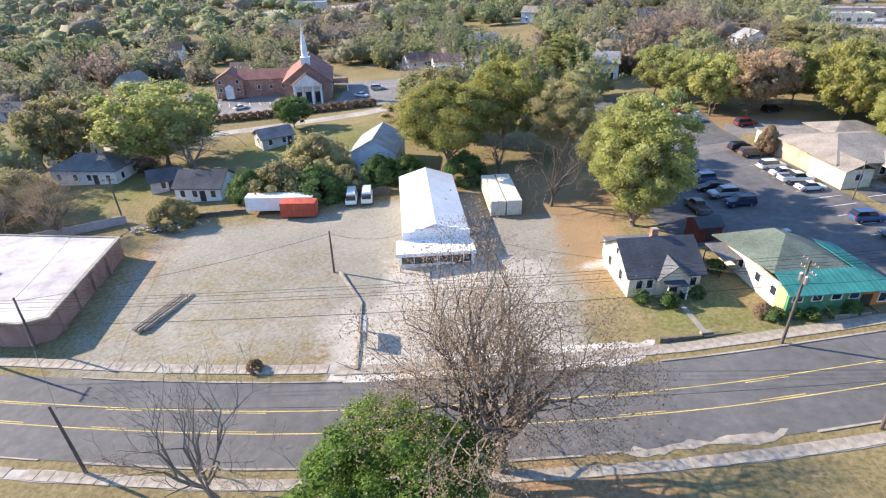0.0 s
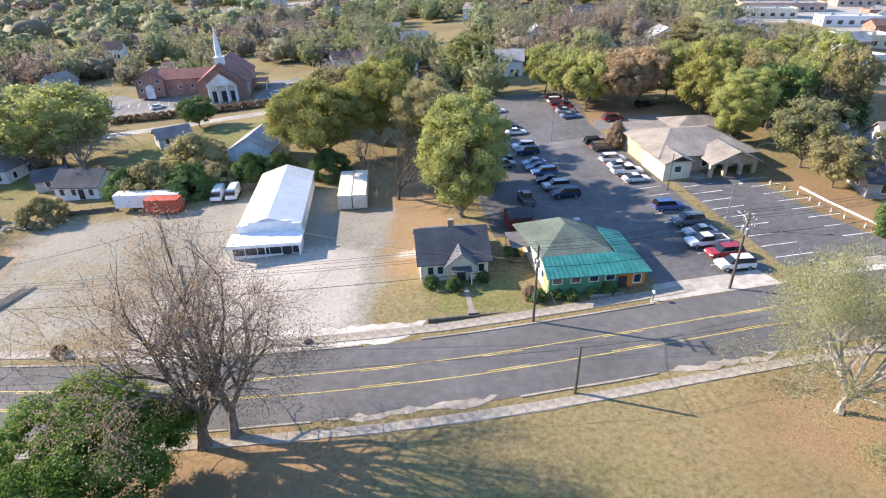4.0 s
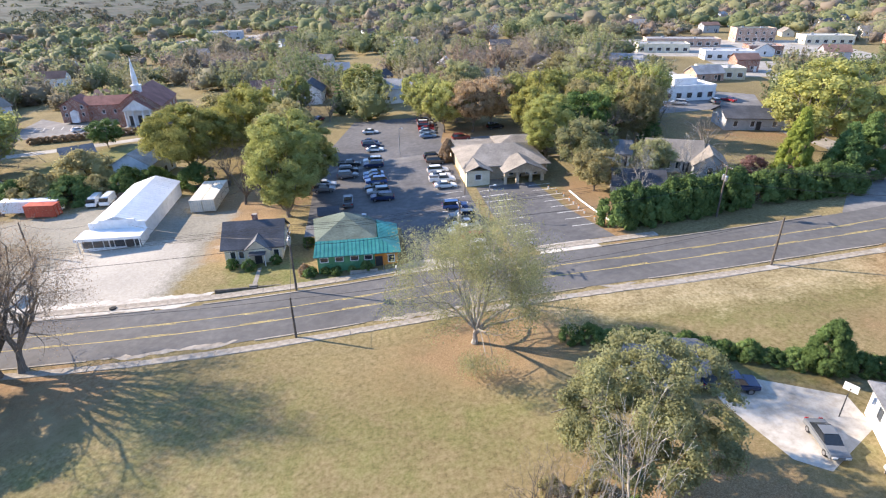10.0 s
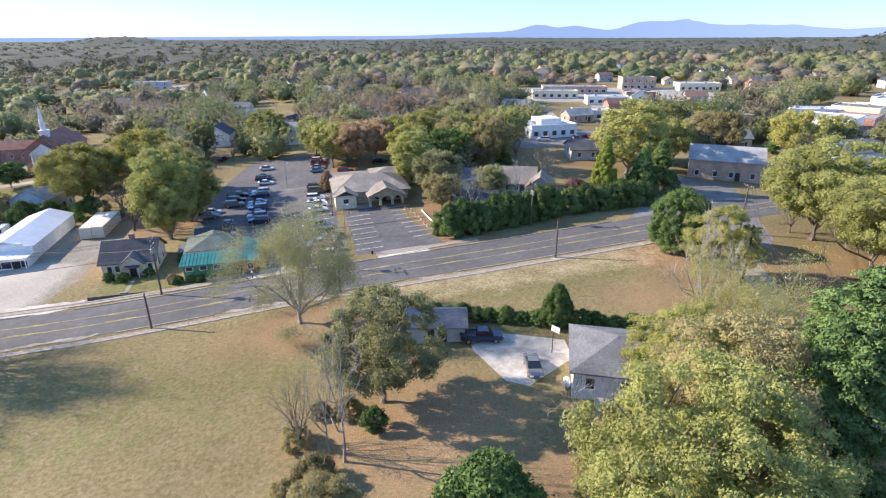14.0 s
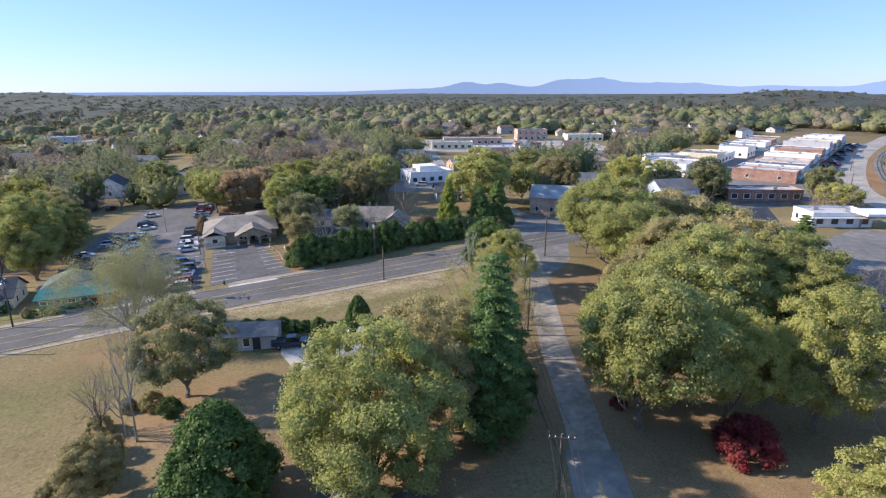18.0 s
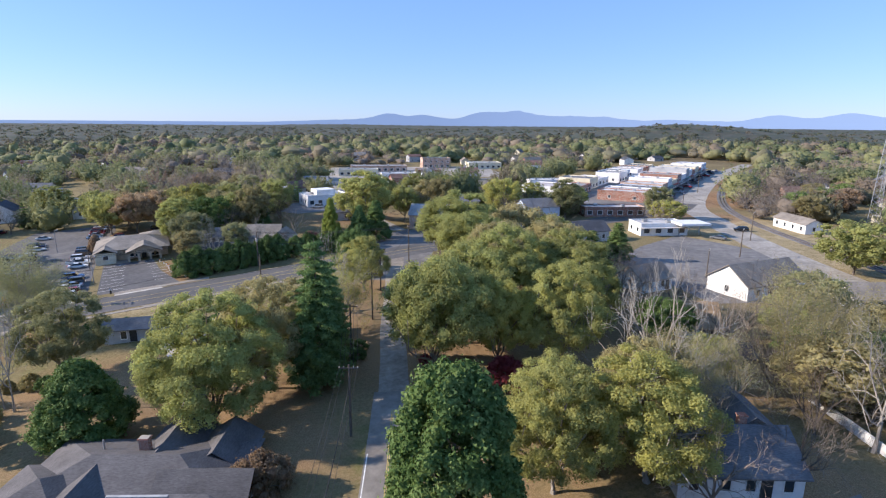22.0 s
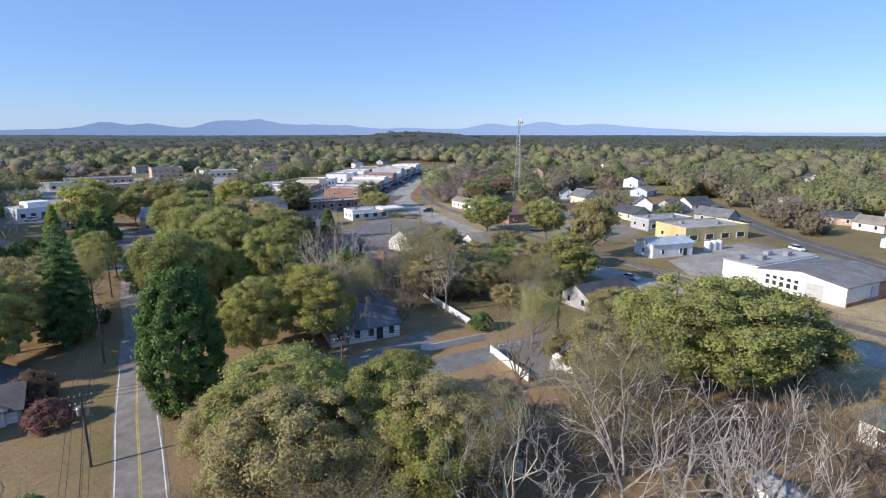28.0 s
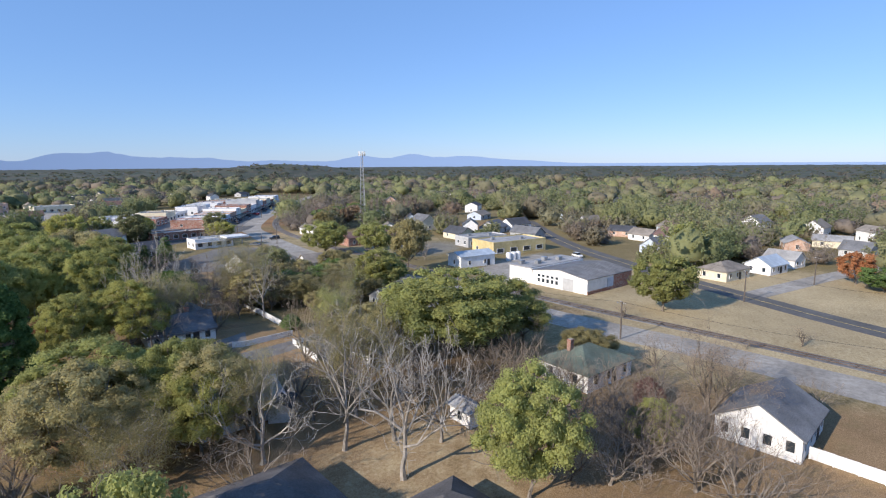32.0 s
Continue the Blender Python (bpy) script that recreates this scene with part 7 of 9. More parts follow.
e = house(101.1, -4.2, -26, 18, 9.8, 2.9, 2.2, WHITE, GREYROOF, "white house with a wide grey hipped shingle roof", True, 5, 2)
part("back_deck", boxes((-6.5, -1.5, -7.3, -4.95, -1.2, 0.1)), PALE, e)
house(114.5, 75, -22, 10.5, 9, 2.5, 3.0, GREYWALL, TANROOF, "grey house with steep tan-grey roofs", wins=4, ends=2)
house(119, 69, 64, 8, 6, 2.4, 2.2, GREYWALL, TANROOF, "grey gabled house wing with a tan-grey roof", wins=2)
house(104, 82, -22, 8, 6, 2.8, 2.0, WHITE, GREYROOF, "white house wing with a grey roof", wins=2)
house(101, 63, -20, 9, 7, 2.4, 2.0, GREYWALL, SLATE, "dark-roofed garage behind the hedge", wins=2, name="garage", category="garage")
house(171, 69.5, -38, 17, 11, 5.0, 2.8, BRICKPALE, LIGHTROOF, "tan-pink brick building with a pale grey gabled roof", wins=4, ends=2)
house(149, 100, -14, 14, 10, 3, 2, GREYWALL, SLATE, "grey house with a dark roof beside the trees", wins=3)


def street_house():
    e = house(80.5, -35.0, -27, 19, 11, 3.2, 3.0, WHITE, OLDSLATE, "large white house with dark grey hipped and gabled roofs", True, 5, 2, z=6.2)
    e.matrix_basis = pose(81.2, -35.6, 6.2, 0, 0, -27) @ Matrix.Diagonal((1.1, 1.08, 0.8, 1))
    part("front_gable", gable_body(6, 6.5, 3.2, 2.4), WHITE, e, m=pose(-3.0, -5.6, 0, 0, 0, 90))
    part("front_gable_roof", gable_roof(7.5, 6.5, 3.2, 2.4, 0.5), OLDSLATE, e, m=pose(-3.0, -5.0, 0, 0, 0, 90))
    part("side_gable", gable_body(6, 6, 3.2, 2.6), WHITE, e, m=pose(7.6, -2.0, 0))
    part("side_gable_roof", gable_roof(7.5, 6, 3.2, 2.6, 0.5), OLDSLATE, e, m=pose(7.2, -2.0, 0))
    part("rear_gable_roof", gable_roof(7, 5, 3.4, 2.4, 0.4), OLDSLATE, e, m=pose(1.5, 4.5, 0, 0, 0, 90))
    part("left_hip_roof", hip_roof(8, 8.6, 3.25, 2.7), OLDSLATE, e, m=pose(-6.6, -3.2, 0))
    part("left_hip_wall", boxes((-10.2, -6.4, -7.2, -4, -1.2, 3.25)), WHITE, e)
    part("shed_dormer", boxes((-0.6, 4.6, -4.2, 0.3, 2.8, 4.35)), GREYWALL, e)
    part("shed_dormer_roof", boxes((-0.9, 4.9, -4.6, 0.6, -0.07, 0.07)), OLDSLATE, e, m=pose(0, 0.2, 4.6, 9, 0, 0))
    part("rear_side_roof", gable_roof(6, 5, 3.3, 2.2, 0.4), OLDSLATE, e, m=pose(6.6, 4.2, 0, 0, 0, 90))
    part("chimney", boxes((-0.4, 0.5, 1.4, 2.1, 4.6, 7.2), (-0.48, 0.58, 1.32, 2.18, 6.95, 7.1)), BRICK, e)
    part("porch_roof", boxes((0.5, 8.5, -9.2, -5.4, 2.7, 2.9)), OLDSLATE, e)
    part("porch_floor", boxes((0.5, 8.5, -9.0, -5.4, -1.2, 0.2)), CONCRETE, e)
    for x in (0.8, 3.3, 5.8, 8.2):
        part("porch_post", boxes((x - 0.1, x + 0.1, -8.9, -8.7, 0.2, 2.7)), FRAME, e)
    for x in (-5.2, -1.0):
        window(e, x + 0.3, -8.64, 1.7, 0, 1.1, 1.6)
    window(e, -3.0, -8.64, 1.7, 0, 1.4, 1.6)
    c = bmesh.new()
    tube(c, [(-4, 2, 5.0), (-4, 2, 6.6)], [0.09, 0.09], 8)
    part("vent_pipe", c, STEEL, e)


street_house()
house(134.5, -62.8, -30, 12, 9, 2.5, 2.6, WHITE, GREYROOF, "white house with a grey roof under trees", wins=4, ends=2, chimney=(2, 0.6))
house(141.5, -59.5, 60, 8, 6, 2.6, 2.0, GREYWALL, GREYROOF, "grey-roofed house wing under trees", wins=2)
house(146.5, -44.5, -28, 7, 5, 2.4, 1.2, WHITE, SLATE, "white shed with a dark roof", wins=2, name="shed", category="shed")
house(158.5, -47.5, -25, 4.6, 4, 2.1, 1.4, WHITE, SLATE, "white gabled outbuilding with dark roof", wins=2, name="shed", category="shed")
house(200, -25, -5, 18, 10, 3.2, 3.4, WHITE, TANROOF, "white gabled building with a tan roof beside the asphalt yard", wins=3, ends=1)
house(179.5, -12.5, 0, 9, 7, 2.8, 2.4, WHITE, TANROOF, "white gabled house with a tan roof", wins=2)
house(210, -42, -30, 11, 8, 2.8, 2.2, WHITE, TANROOF, "white house with a tan roof beside the yard", wins=3)
house(188, -62, -30, 9, 7, 2.8, 2.0, WHITE, GREYROOF, "white house with a grey roof among trees", wins=3)
house(191.5, -59.5, -28, 8, 7, 2.6, 2.0, BLUEWALL, SLATE, "small pale blue house with dark roof", wins=2)
house(171.5, -77, -28, 5, 4, 2.2, 1.1, GREYWALL, TANROOF, "small grey shed in a back yard", wins=1, name="shed", category="shed", ends=0)
house(176, -91, -25, 13, 8, 2.8, 2.0, GREYWALL, SLATE, "dark grey house beside the lane", wins=4, ends=2)
house(143, -100.5, 62, 7, 5.5, 2.6, 1.7, WHITE, SLATE, "white garage with a dark roof beside a fence", wins=1, name="garage", category="garage")
house(116.5, -103, 30, 4, 3, 2.2, 0.8, WHITE, SLATE, "small white shed in a yard", wins=1, name="shed", category="shed", ends=0)
house(114, -97, -28, 11, 8, 2.8, 2.0, BLUEWALL, BLUEROOF, "pale blue house hidden behind trees", wins=3)
house(124.5, -128, 60, 4.4, 2.6, 2.2, 0.6, WHITE, LIGHTROOF, "small white shed under trees", wins=1, name="shed", category="shed", ends=0)
house(96.5, -117.5, -27, 13, 12, 3.0, 3.0, WHITE, OLDSLATE, "house with a dark hipped roof seen from above", True, 3, 2)
house(103.0, -134, -25, 8, 7, 2.7, 2.0, WHITE, OLDSLATE, "small white house with a dark hipped roof", True, 2, 1)
house(145.8, -140.5, -28, 11.5, 9.5, 2.7, 2.6, WHITE, MOSSROOF, "house with a green-grey hipped roof and two chimneys", True, 3, 2, chimney=(-2.5, 1.2))
e = house(135.3, -165.2, -22, 11, 9.6, 2.9, 2.8, WHITE, GREYROOF, "white gabled house with a grey roof beside a white fence", wins=4, ends=4)
house(242, -167, -33, 13, 9, 2.9, 2.3, CREAM, TANROOF, "cream house with a tan hipped roof", True, 3, 2)
house(256, -180, -33, 11, 8, 2.9, 2.3, WHITE, BLUEROOF, "white house with a pale blue roof", wins=3, ends=2)
house(270, -187, 55, 10, 7, 2.9, 2.3, WHITE, LIGHTROOF, "white gabled house with a light roof", wins=2, ends=2)
house(250, -211, -33, 8, 6, 2.5, 1.8, WHITE, GREYROOF, "white house beside an orange tree", wins=2)
house(266, -27, -30, 22, 10, 3.4, 2.0, BRICK, REDROOF, "brown building with a red-brown roof", wins=4, ends=1)
house(284, -36, -30, 13, 9, 3.2, 2.4, WHITE, REDROOF, "white building with a red-brown roof", wins=3)
house(281, 12, 66, 16, 6, 3.2, 1.6, WHITE, TANROOF, "long white building with a tan roof beside the railway", wins=4)
house(165, -35.0, -40, 8, 9, 2.4, 3.0, WHITE, RUSTROOF, "white house with a steep orange-tan shingle roof", wins=2)
house(238, 150, -20, 18, 12, 4, 2.2, BRICKPALE, TANROOF, "tan brick building with a low brown roof", True, 4, 2)
house(201.5, 106, -20, 14, 9, 3.4, 2.2, GREYWALL, GREYROOF, "low grey building with a pale grey roof", wins=4)
house(214, 70, -8, 14, 9, 5.2, 2.6, BLUEWALL, GREYROOF, "grey-blue two-storey house with a grey roof", wins=4, ends=2)
house(204, 33, -10, 12, 8, 3.4, 2.4, GREYWALL, SLATE, "grey house with a dark shingle roof", wins=3, ends=2)
house(189, 44, -10, 10, 8, 3, 2.2, GREYWALL, SLATE, "grey house with dark roof beside the road", wins=2)


def flat_block(x, y, rot, L, W, hgt, wall, roof, label, name="building", wins=4, group="", awning=None, units=2):
    """A flat-roofed block with a raised rim, shop windows and roof boxes."""
    e = thing(name, x, y, rot, None, label, "building", group)
    HOMES.append((x, y))
    part("wall", boxes((-L / 2, L / 2, -W / 2, W / 2, -1, hgt)), wall, e)
    part("roof", boxes((-L / 2 + 0.3, L / 2 - 0.3, -W / 2 + 0.3, W / 2 - 0.3, hgt, hgt + 0.06)), roof, e)
    part("parapet", boxes((-L / 2 - 0.04, L / 2 + 0.04, -W / 2 - 0.04, -W / 2 + 0.3, hgt - 0.1, hgt + 0.5), (-L / 2 - 0.04, L / 2 + 0.04, W / 2 - 0.3, W / 2 + 0.04, hgt - 0.1, hgt + 0.5),
                           (-L / 2 - 0.04, -L / 2 + 0.3, -W / 2 + 0.3, W / 2 - 0.3, hgt - 0.1, hgt + 0.5), (L / 2 - 0.3, L / 2 + 0.04, -W / 2 + 0.3, W / 2 - 0.3, hgt - 0.1, hgt + 0.5)), wall, e)
    for k in range(wins):
        wx = -L / 2 + L * (k + 0.5) / wins
        window(e, wx, -W / 2 - 0.03, 1.7, 0, L / wins * 0.55, 1.8)
        if hgt > 6:
            window(e, wx, -W / 2 - 0.03, 5.2, 0, 1.1, 1.6)
    for k in range(2):
        window(e, -L / 2 - 0.03, -W / 4 + k * W / 2, 1.8, -90, 1.4, 1.5)
    for k in range(units):
        ux, uy = -L / 4 + k * L / 2.4, W / 6 * (1 - 2 * (k % 2))
        part("roof_unit", boxes((ux - 0.7, ux + 0.7, uy - 0.6, uy + 0.6, hgt + 0.06, hgt + 1.0), bevel=0.08), STEEL, e)
    if awning:
        part("awning", boxes((-L / 2, L / 2, -W / 2 - 1.6, -W / 2 - 0.05, 2.7, 2.85)), awning, e)
    return e


flat_block(233, 30, -22, 16, 9, 3.6, WHITE, FLATROOF, "white flat-roofed filling station shop", "filling_station", 4, awning=FLATROOF)
c = thing("station_canopy", 239, 22.5, -22, None, "white flat filling station canopy on posts", "canopy")
part("canopy_roof", boxes((-5, 5, -4, 4, 3.8, 4.5), bevel=0.05), WHITE, c)
for px in (-3.5, 3.5):
    part("canopy_post", boxes((px - 0.15, px + 0.15, -0.15, 0.15, -0.5, 3.8)), STEEL, c)
e = flat_block(152, 139, 3, 18, 12, 4.2, WHITE, FLATROOF, "white flat-roofed office with a stepped roof", wins=5)
part("upper_storey", boxes((-4, 4, -3, 5, 4.2, 6.4)), WHITE, e)
flat_block(246, 64, -25, 24, 9, 3.4, BRICK, TARROOF, "long low brick building with a brown roof", wins=6)
flat_block(289, 297, -18, 22, 14, 7.5, BRICKPALE, MOSSROOF, "two-storey brick building with a green-grey roof", wins=5)
flat_block(236, 285, -18, 40, 14, 4, BRICKPALE, LIGHTROOF, "long low brick building with many windows", wins=9)
flat_block(212, 262, -18, 26, 12, 4, CREAM, LIGHTROOF, "long low pale building beside a yard", wins=6)
flat_block(320, 275, -18, 26, 14, 4.5, CREAM, FLATROOF, "pale flat-roofed building beside a yard", wins=6)
flat_block(-72, 543, 2, 34, 16, 7, GREYWALL, LIGHTROOF, "long pale metal hall far off", wins=5)
flat_block(5, 540, 5, 40, 14, 5, BRICK, GREYROOF, "long dark roofed hall far off", wins=6)
flat_block(226, 226, -18, 22, 11, 3.8, WHITE, FLATROOF, "white flat-roofed building beside a paved yard", wins=5)
flat_block(282, 150, -20, 20, 12, 4.2, WHITE, FLATROOF, "long white flat-roofed building near the shops", wins=5)
flat_block(252, 236, -18, 16, 10, 4.4, BRICK, TARROOF, "low brick building with a pale flat roof", wins=4)
flat_block(190, 176, -14, 16, 11, 3.8, CREAM, FLATROOF, "cream flat-roofed building beside a street", wins=4)
# the shops along the main street, wall to wall
tdir = math.atan2(103, 181)
rgs = np.random.RandomState(21)
u = 6.0
walls = [BRICK, WHITE, BLUEWALL, BRICKPALE, WHITE, CREAM, BRICK, WHITE, GREYWALL, WHITE, BRICK, CREAM]
for k in range(15):
    L = rgs.uniform(10, 17)
    hgt = rgs.choice([4.5, 5.2, 6.4, 7.8]) if k > 3 else rgs.choice([4.2, 4.8])
    W = rgs.uniform(17, 26)
    v = 13 + W / 2
    x, y = 286 + (u + L / 2) * math.cos(tdir) - v * math.sin(tdir), 66 + (u + L / 2) * math.sin(tdir) + v * math.cos(tdir)
    wl = walls[k % len(walls)]
    flat_block(x, y, math.degrees(tdir), L, W, hgt, wl, [FLATROOF, TARROOF, LIGHTROOF, TARROOF, FLATROOF, GREYROOF][rgs.randint(6)], "flat-roofed shop in the row along the main street", "shop", 3, "main street shops", awning=[TEAL, REDSTEEL, FLATROOF, GREYROOF][k % 4])
    u += L + 0.25
u = -6.0
for k in range(9):
    L = rgs.uniform(13, 22)
    hgt = rgs.choice([3.8, 4.5, 5.5])
    W = rgs.uniform(14, 20)
    v = 46 + W / 2 + rgs.uniform(-3, 6)
    x, y = 286 + (u + L / 2) * math.cos(tdir) - v * math.sin(tdir), 66 + (u + L / 2) * math.sin(tdir) + v * math.cos(tdir)
    flat_block(x, y, math.degrees(tdir), L, W, hgt, walls[(k * 5 + 1) % 12], [TARROOF, LIGHTROOF, GREYROOF][k % 3], "flat-roofed shop behind the main street", "shop", 3, "back street shops")
    u += L + rgs.uniform(1, 7)


def warehouse():
    e = thing("warehouse", 217.5, -128.5, -27, None, "white metal warehouse with pale grey low gabled roof", "warehouse")
    part("wall", gable_body(21, 19, 4.0, 1.4), WHITE, e)
    part("roof", gable_roof(21, 19, 4.0, 1.4, 0.3), GREYROOF, e)
    part("brick_end", boxes((10.52, 10.8, -9.5, 9.5, -1, 4.0)), BRICK, e, "red brick end wall")
    part("brick_base", boxes((-10.6, 10.5, -9.75, -9.52, -1, 0.9)), BRICK, e)
    part("brick_front", boxes((1.6, 10.5, -9.64, -9.51, -1, 3.95)), BRICK, e, "red brick front wall")
    part("loading_door", boxes((-1.4, 1.4, -9.66, -9.51, 0.0, 3.3)), BLUEWALL, e, "pale blue loading door")
    part("rear_hall", boxes((-10.5, 14, 9.6, 18.5, -1, 4.4)), WHITE, e)
    part("rear_hall_roof", boxes((-10.8, 14.3, 9.9, 18.8, 4.4, 4.65)), LIGHTROOF, e)
    for k in range(5):
        window(e, -10.56, 0.6 + 1.6 * k, 2.9, -90, 1.1, 0.8)
        window(e, -10.56, 0.6 + 1.6 * k, 1.6, -90, 1.1, 1.2)
    part("loading_door", boxes((-10.62, -10.5, -5, -1.4, 0.1, 3.4)), GREYWALL, e)
    for x, y in ((-8, 16), (-4, 13), (2, 15.5), (6, 13)):
        part("roof_unit", boxes((x - 0.9, x + 0.9, y - 0.7, y + 0.7, 4.65, 5.8), bevel=0.08), STEEL, e)
    seam_strips(e, -10.4, 10.4, -9.8, 4.15, 0, 5.6, 1.3, GREYROOF)


warehouse()
house(234, -88.5, -35, 14, 8, 3.8, 1.2, WHITE, BLUEROOF, "white metal shed with a pale blue roof", wins=2, name="metal_shed", category="shed", ends=1)
e = flat_block(268, -92, -35, 26, 14, 4.6, YELLOWWALL, LIGHTROOF, "yellow block building with a grey roof", wins=4)
flat_block(280, -76, -35, 20, 10, 3.8, GREYWALL, LIGHTROOF, "grey building with a pale flat roof", wins=4)
tk = mesh_of("tank", tube(bmesh.new(), [(0, 0, 0), (0, 0, 2.6), (0, 0, 2.9)], [1.0, 1.0, 0.3], 14), WHITE)
for k in range(3):
    q = thing("storage_tank", 247 + 2.0 * k, -98 - 1.2 * k, 0, None, "white upright storage tank beside the works", "tank", "tanks")
    share("tank_body", tk, q)

# ---------------------------------------------------------------- houses far off
rgf = np.random.RandomState(9)
spots = [(300, -150), (318, -140), (322, -68), (338, -75), (310, -60), (354, -212), (313, -197), (324, -212), (343, -231), (300, -215), (285, -146), (297, -153), (330, -130), (350, -150), (372, -190), (380, -170),
         (305, -90), (295, -60), (320, -30), (345, -10), (365, 20), (380, -40), (400, -90), (420, -130), (345, 50), (390, 60), (360, -110), (300, -20), (425, -20), (410, 20), (450, 60), (440, 100), (470, -60),
         (-110, 150), (-120, 190), (-95, 215), (-60, 240), (10, 220), (32, 188), (20, 200), (60, 215), (40, 250), (100, 190), (130, 200), (90, 230), (64, 172), (150, 180), (180, 170), (200, 150), (170, 215), (210, 190), (-20, 270), (-60, 300), (30, 300), (80, 320), (130, 290),
         (240, 180), (265, 205), (250, 235), (340, 240), (360, 265), (330, 320), (380, 310), (420, 280), (450, 250), (300, 360), (260, 390), (350, 400), (410, 380), (200, 400), (150, 380), (480, 330), (520, 280), (460, 420), (540, 360), (380, 470), (300, 470),
         (-160, 130), (-150, 210), (-180, 260), (-110, 300), (-140, 380), (-60, 400), (0, 420), (60, 440), (480, -140), (520, -40), (540, 40), (500, -190), (430, -230), (400, -260), (460, -280), (530, -110), (580, -60), (600, 80)]
WALLS = [WHITE, WHITE, CREAM, GREYWALL, BRICKPALE, BLUEWALL, WHITE, BRICK]
ROOFS = [GREYROOF, SLATE, TANROOF, GREYROOF, REDROOF, LIGHTROOF, SLATE]
NAMES = {id(WHITE): "white", id(CREAM): "cream", id(GREYWALL): "grey", id(BRICKPALE): "tan brick", id(BLUEWALL): "pale blue", id(BRICK): "red brick"}
for x, y in spots:
    w, r = WALLS[rgf.randint(len(WALLS))], ROOFS[rgf.randint(len(ROOFS))]
    house(x, y, rgf.choice([-30, 60, -10, 80, 0, 25]) + rgf.uniform(-6, 6), rgf.uniform(9, 15), rgf.uniform(7, 10), rgf.choice([2.8, 3.0, 5.0]), rgf.uniform(1.8, 3.2), w, r,
          NAMES[id(w)] + " house with a gabled roof among trees", False, 2, 1, group="houses among the trees")

woods()
far_crowns()


def scatter_trees():
    """Trees of the yards and streets in the middle distance."""
    rg = np.random.RandomState(404)
    done = []
    for _ in range(16000):
        if len(done) >= 105:
            break
        x, y = rg.uniform(-160, 300), rg.uniform(-240, 235)
        d = math.hypot(x - 70, y + 40)
        if d > 215 or (x < 60 and y < 30) or open_spot(x, y, 8.5) or any(math.hypot(x - a, y - b) < 6.8 for a, b in done):
            continue
        done.append((x, y))
        k = rg.rand()
        roadside = x < 60 and y < 46  # the verge and the field stay clear
        put = (lambda *args, **more: None) if roadside else tree
        if k < 0.66:
            kind = ("mid_a", "mid_b", "mid_c")[rg.randint(3)]
            lf = rg.choice(["green", "olive", "yellow_green", "light_green", "olive", "grey", "green"])
            put(kind, x, y, rg.uniform(9, 17), rg.uniform(5, 8.5), lf, {"green": "green", "olive": "dull olive", "yellow_green": "yellow-green", "grey": "grey-green", "light_green": "light green"}[lf] + " leafy tree standing among the yards", group="trees among the yards")
        elif k < 0.9:
            put("mid_bare", x, y, rg.uniform(7, 12), rg.uniform(4, 6.5), label="brown leafless tree among the yards", group="trees among the yards")
        else:
            put("mid_cedar", x, y, rg.uniform(7, 13), rg.uniform(2.5, 4), label="dark green conifer among the yards", group="trees among the yards")


scatter_trees()
# the wooded bank beside the railway
for k in range(16):
    x, y = 306 + 6 * k + 4 * math.sin(k * 3.1), 40 + 3.4 * k + 9 * math.sin(k * 1.7)
    tree("mid_bare", x, y, 10 + 2 * math.sin(k), 6, label="brown leafless tree on the railway bank", group="railway bank trees")
for k in range(9):
    x, y = 300 + 8 * k, 18 + 3 * k + 8 * math.sin(k * 2.3)
    tree("mid_b", x, y, 11, 6, ("olive", "hedge", "brown")[k % 3], "dull green tree on the railway bank", group="railway bank trees")

# ---------------------------------------------------------------- vehicles
PAINT = {n: node_mat(n + "_car_paint", [tuple(v * 0.9 for v in c), c], 0.5, 0.25, spec=0.6, big=0.05) for n, c in
         {"white": (0.75, 0.75, 0.74), "silver": (0.42, 0.44, 0.46), "grey": (0.16, 0.17, 0.18), "black": (0.02, 0.021, 0.024), "blue": (0.05, 0.11, 0.26), "dark_blue": (0.02, 0.035, 0.09), "red": (0.32, 0.03, 0.04), "pale_blue": (0.2, 0.3, 0.42), "maroon": (0.16, 0.025, 0.03), "brown": (0.16, 0.12, 0.09)}.items()}


def profile_mesh(name, prof, w, mat, inset=0.0, bev=0.09):
    """A side profile (x along the car, z) drawn across the width, narrower towards the roof by inset."""
    bm = bmesh.new()
    zs = [p[1] for p in prof]
    z0, z1 = min(zs), max(zs)
    rows = []
    for s in (-1, 1):
        rows.append([bm.verts.new((x, s * (w / 2 - inset * (z - z0) / max(z1 - z0, 0.01)), z)) for x, z in prof])
    n = len(prof)
    bm.faces.new(rows[0])
    bm.faces.new(rows[1][::-1])
    for i in range(n):
        j = (i + 1) % n
        bm.faces.new((rows[0][j], rows[0][i], rows[1][i], rows[1][j]))
    bmesh.ops.recalc_face_normals(bm, faces=bm.faces[:])
    if bev:
        bmesh.ops.bevel(bm, geom=bm.edges[:], offset=bev, segments=2, affect="EDGES", clamp_overlap=True)
    return mesh_of(name, bm, mat)


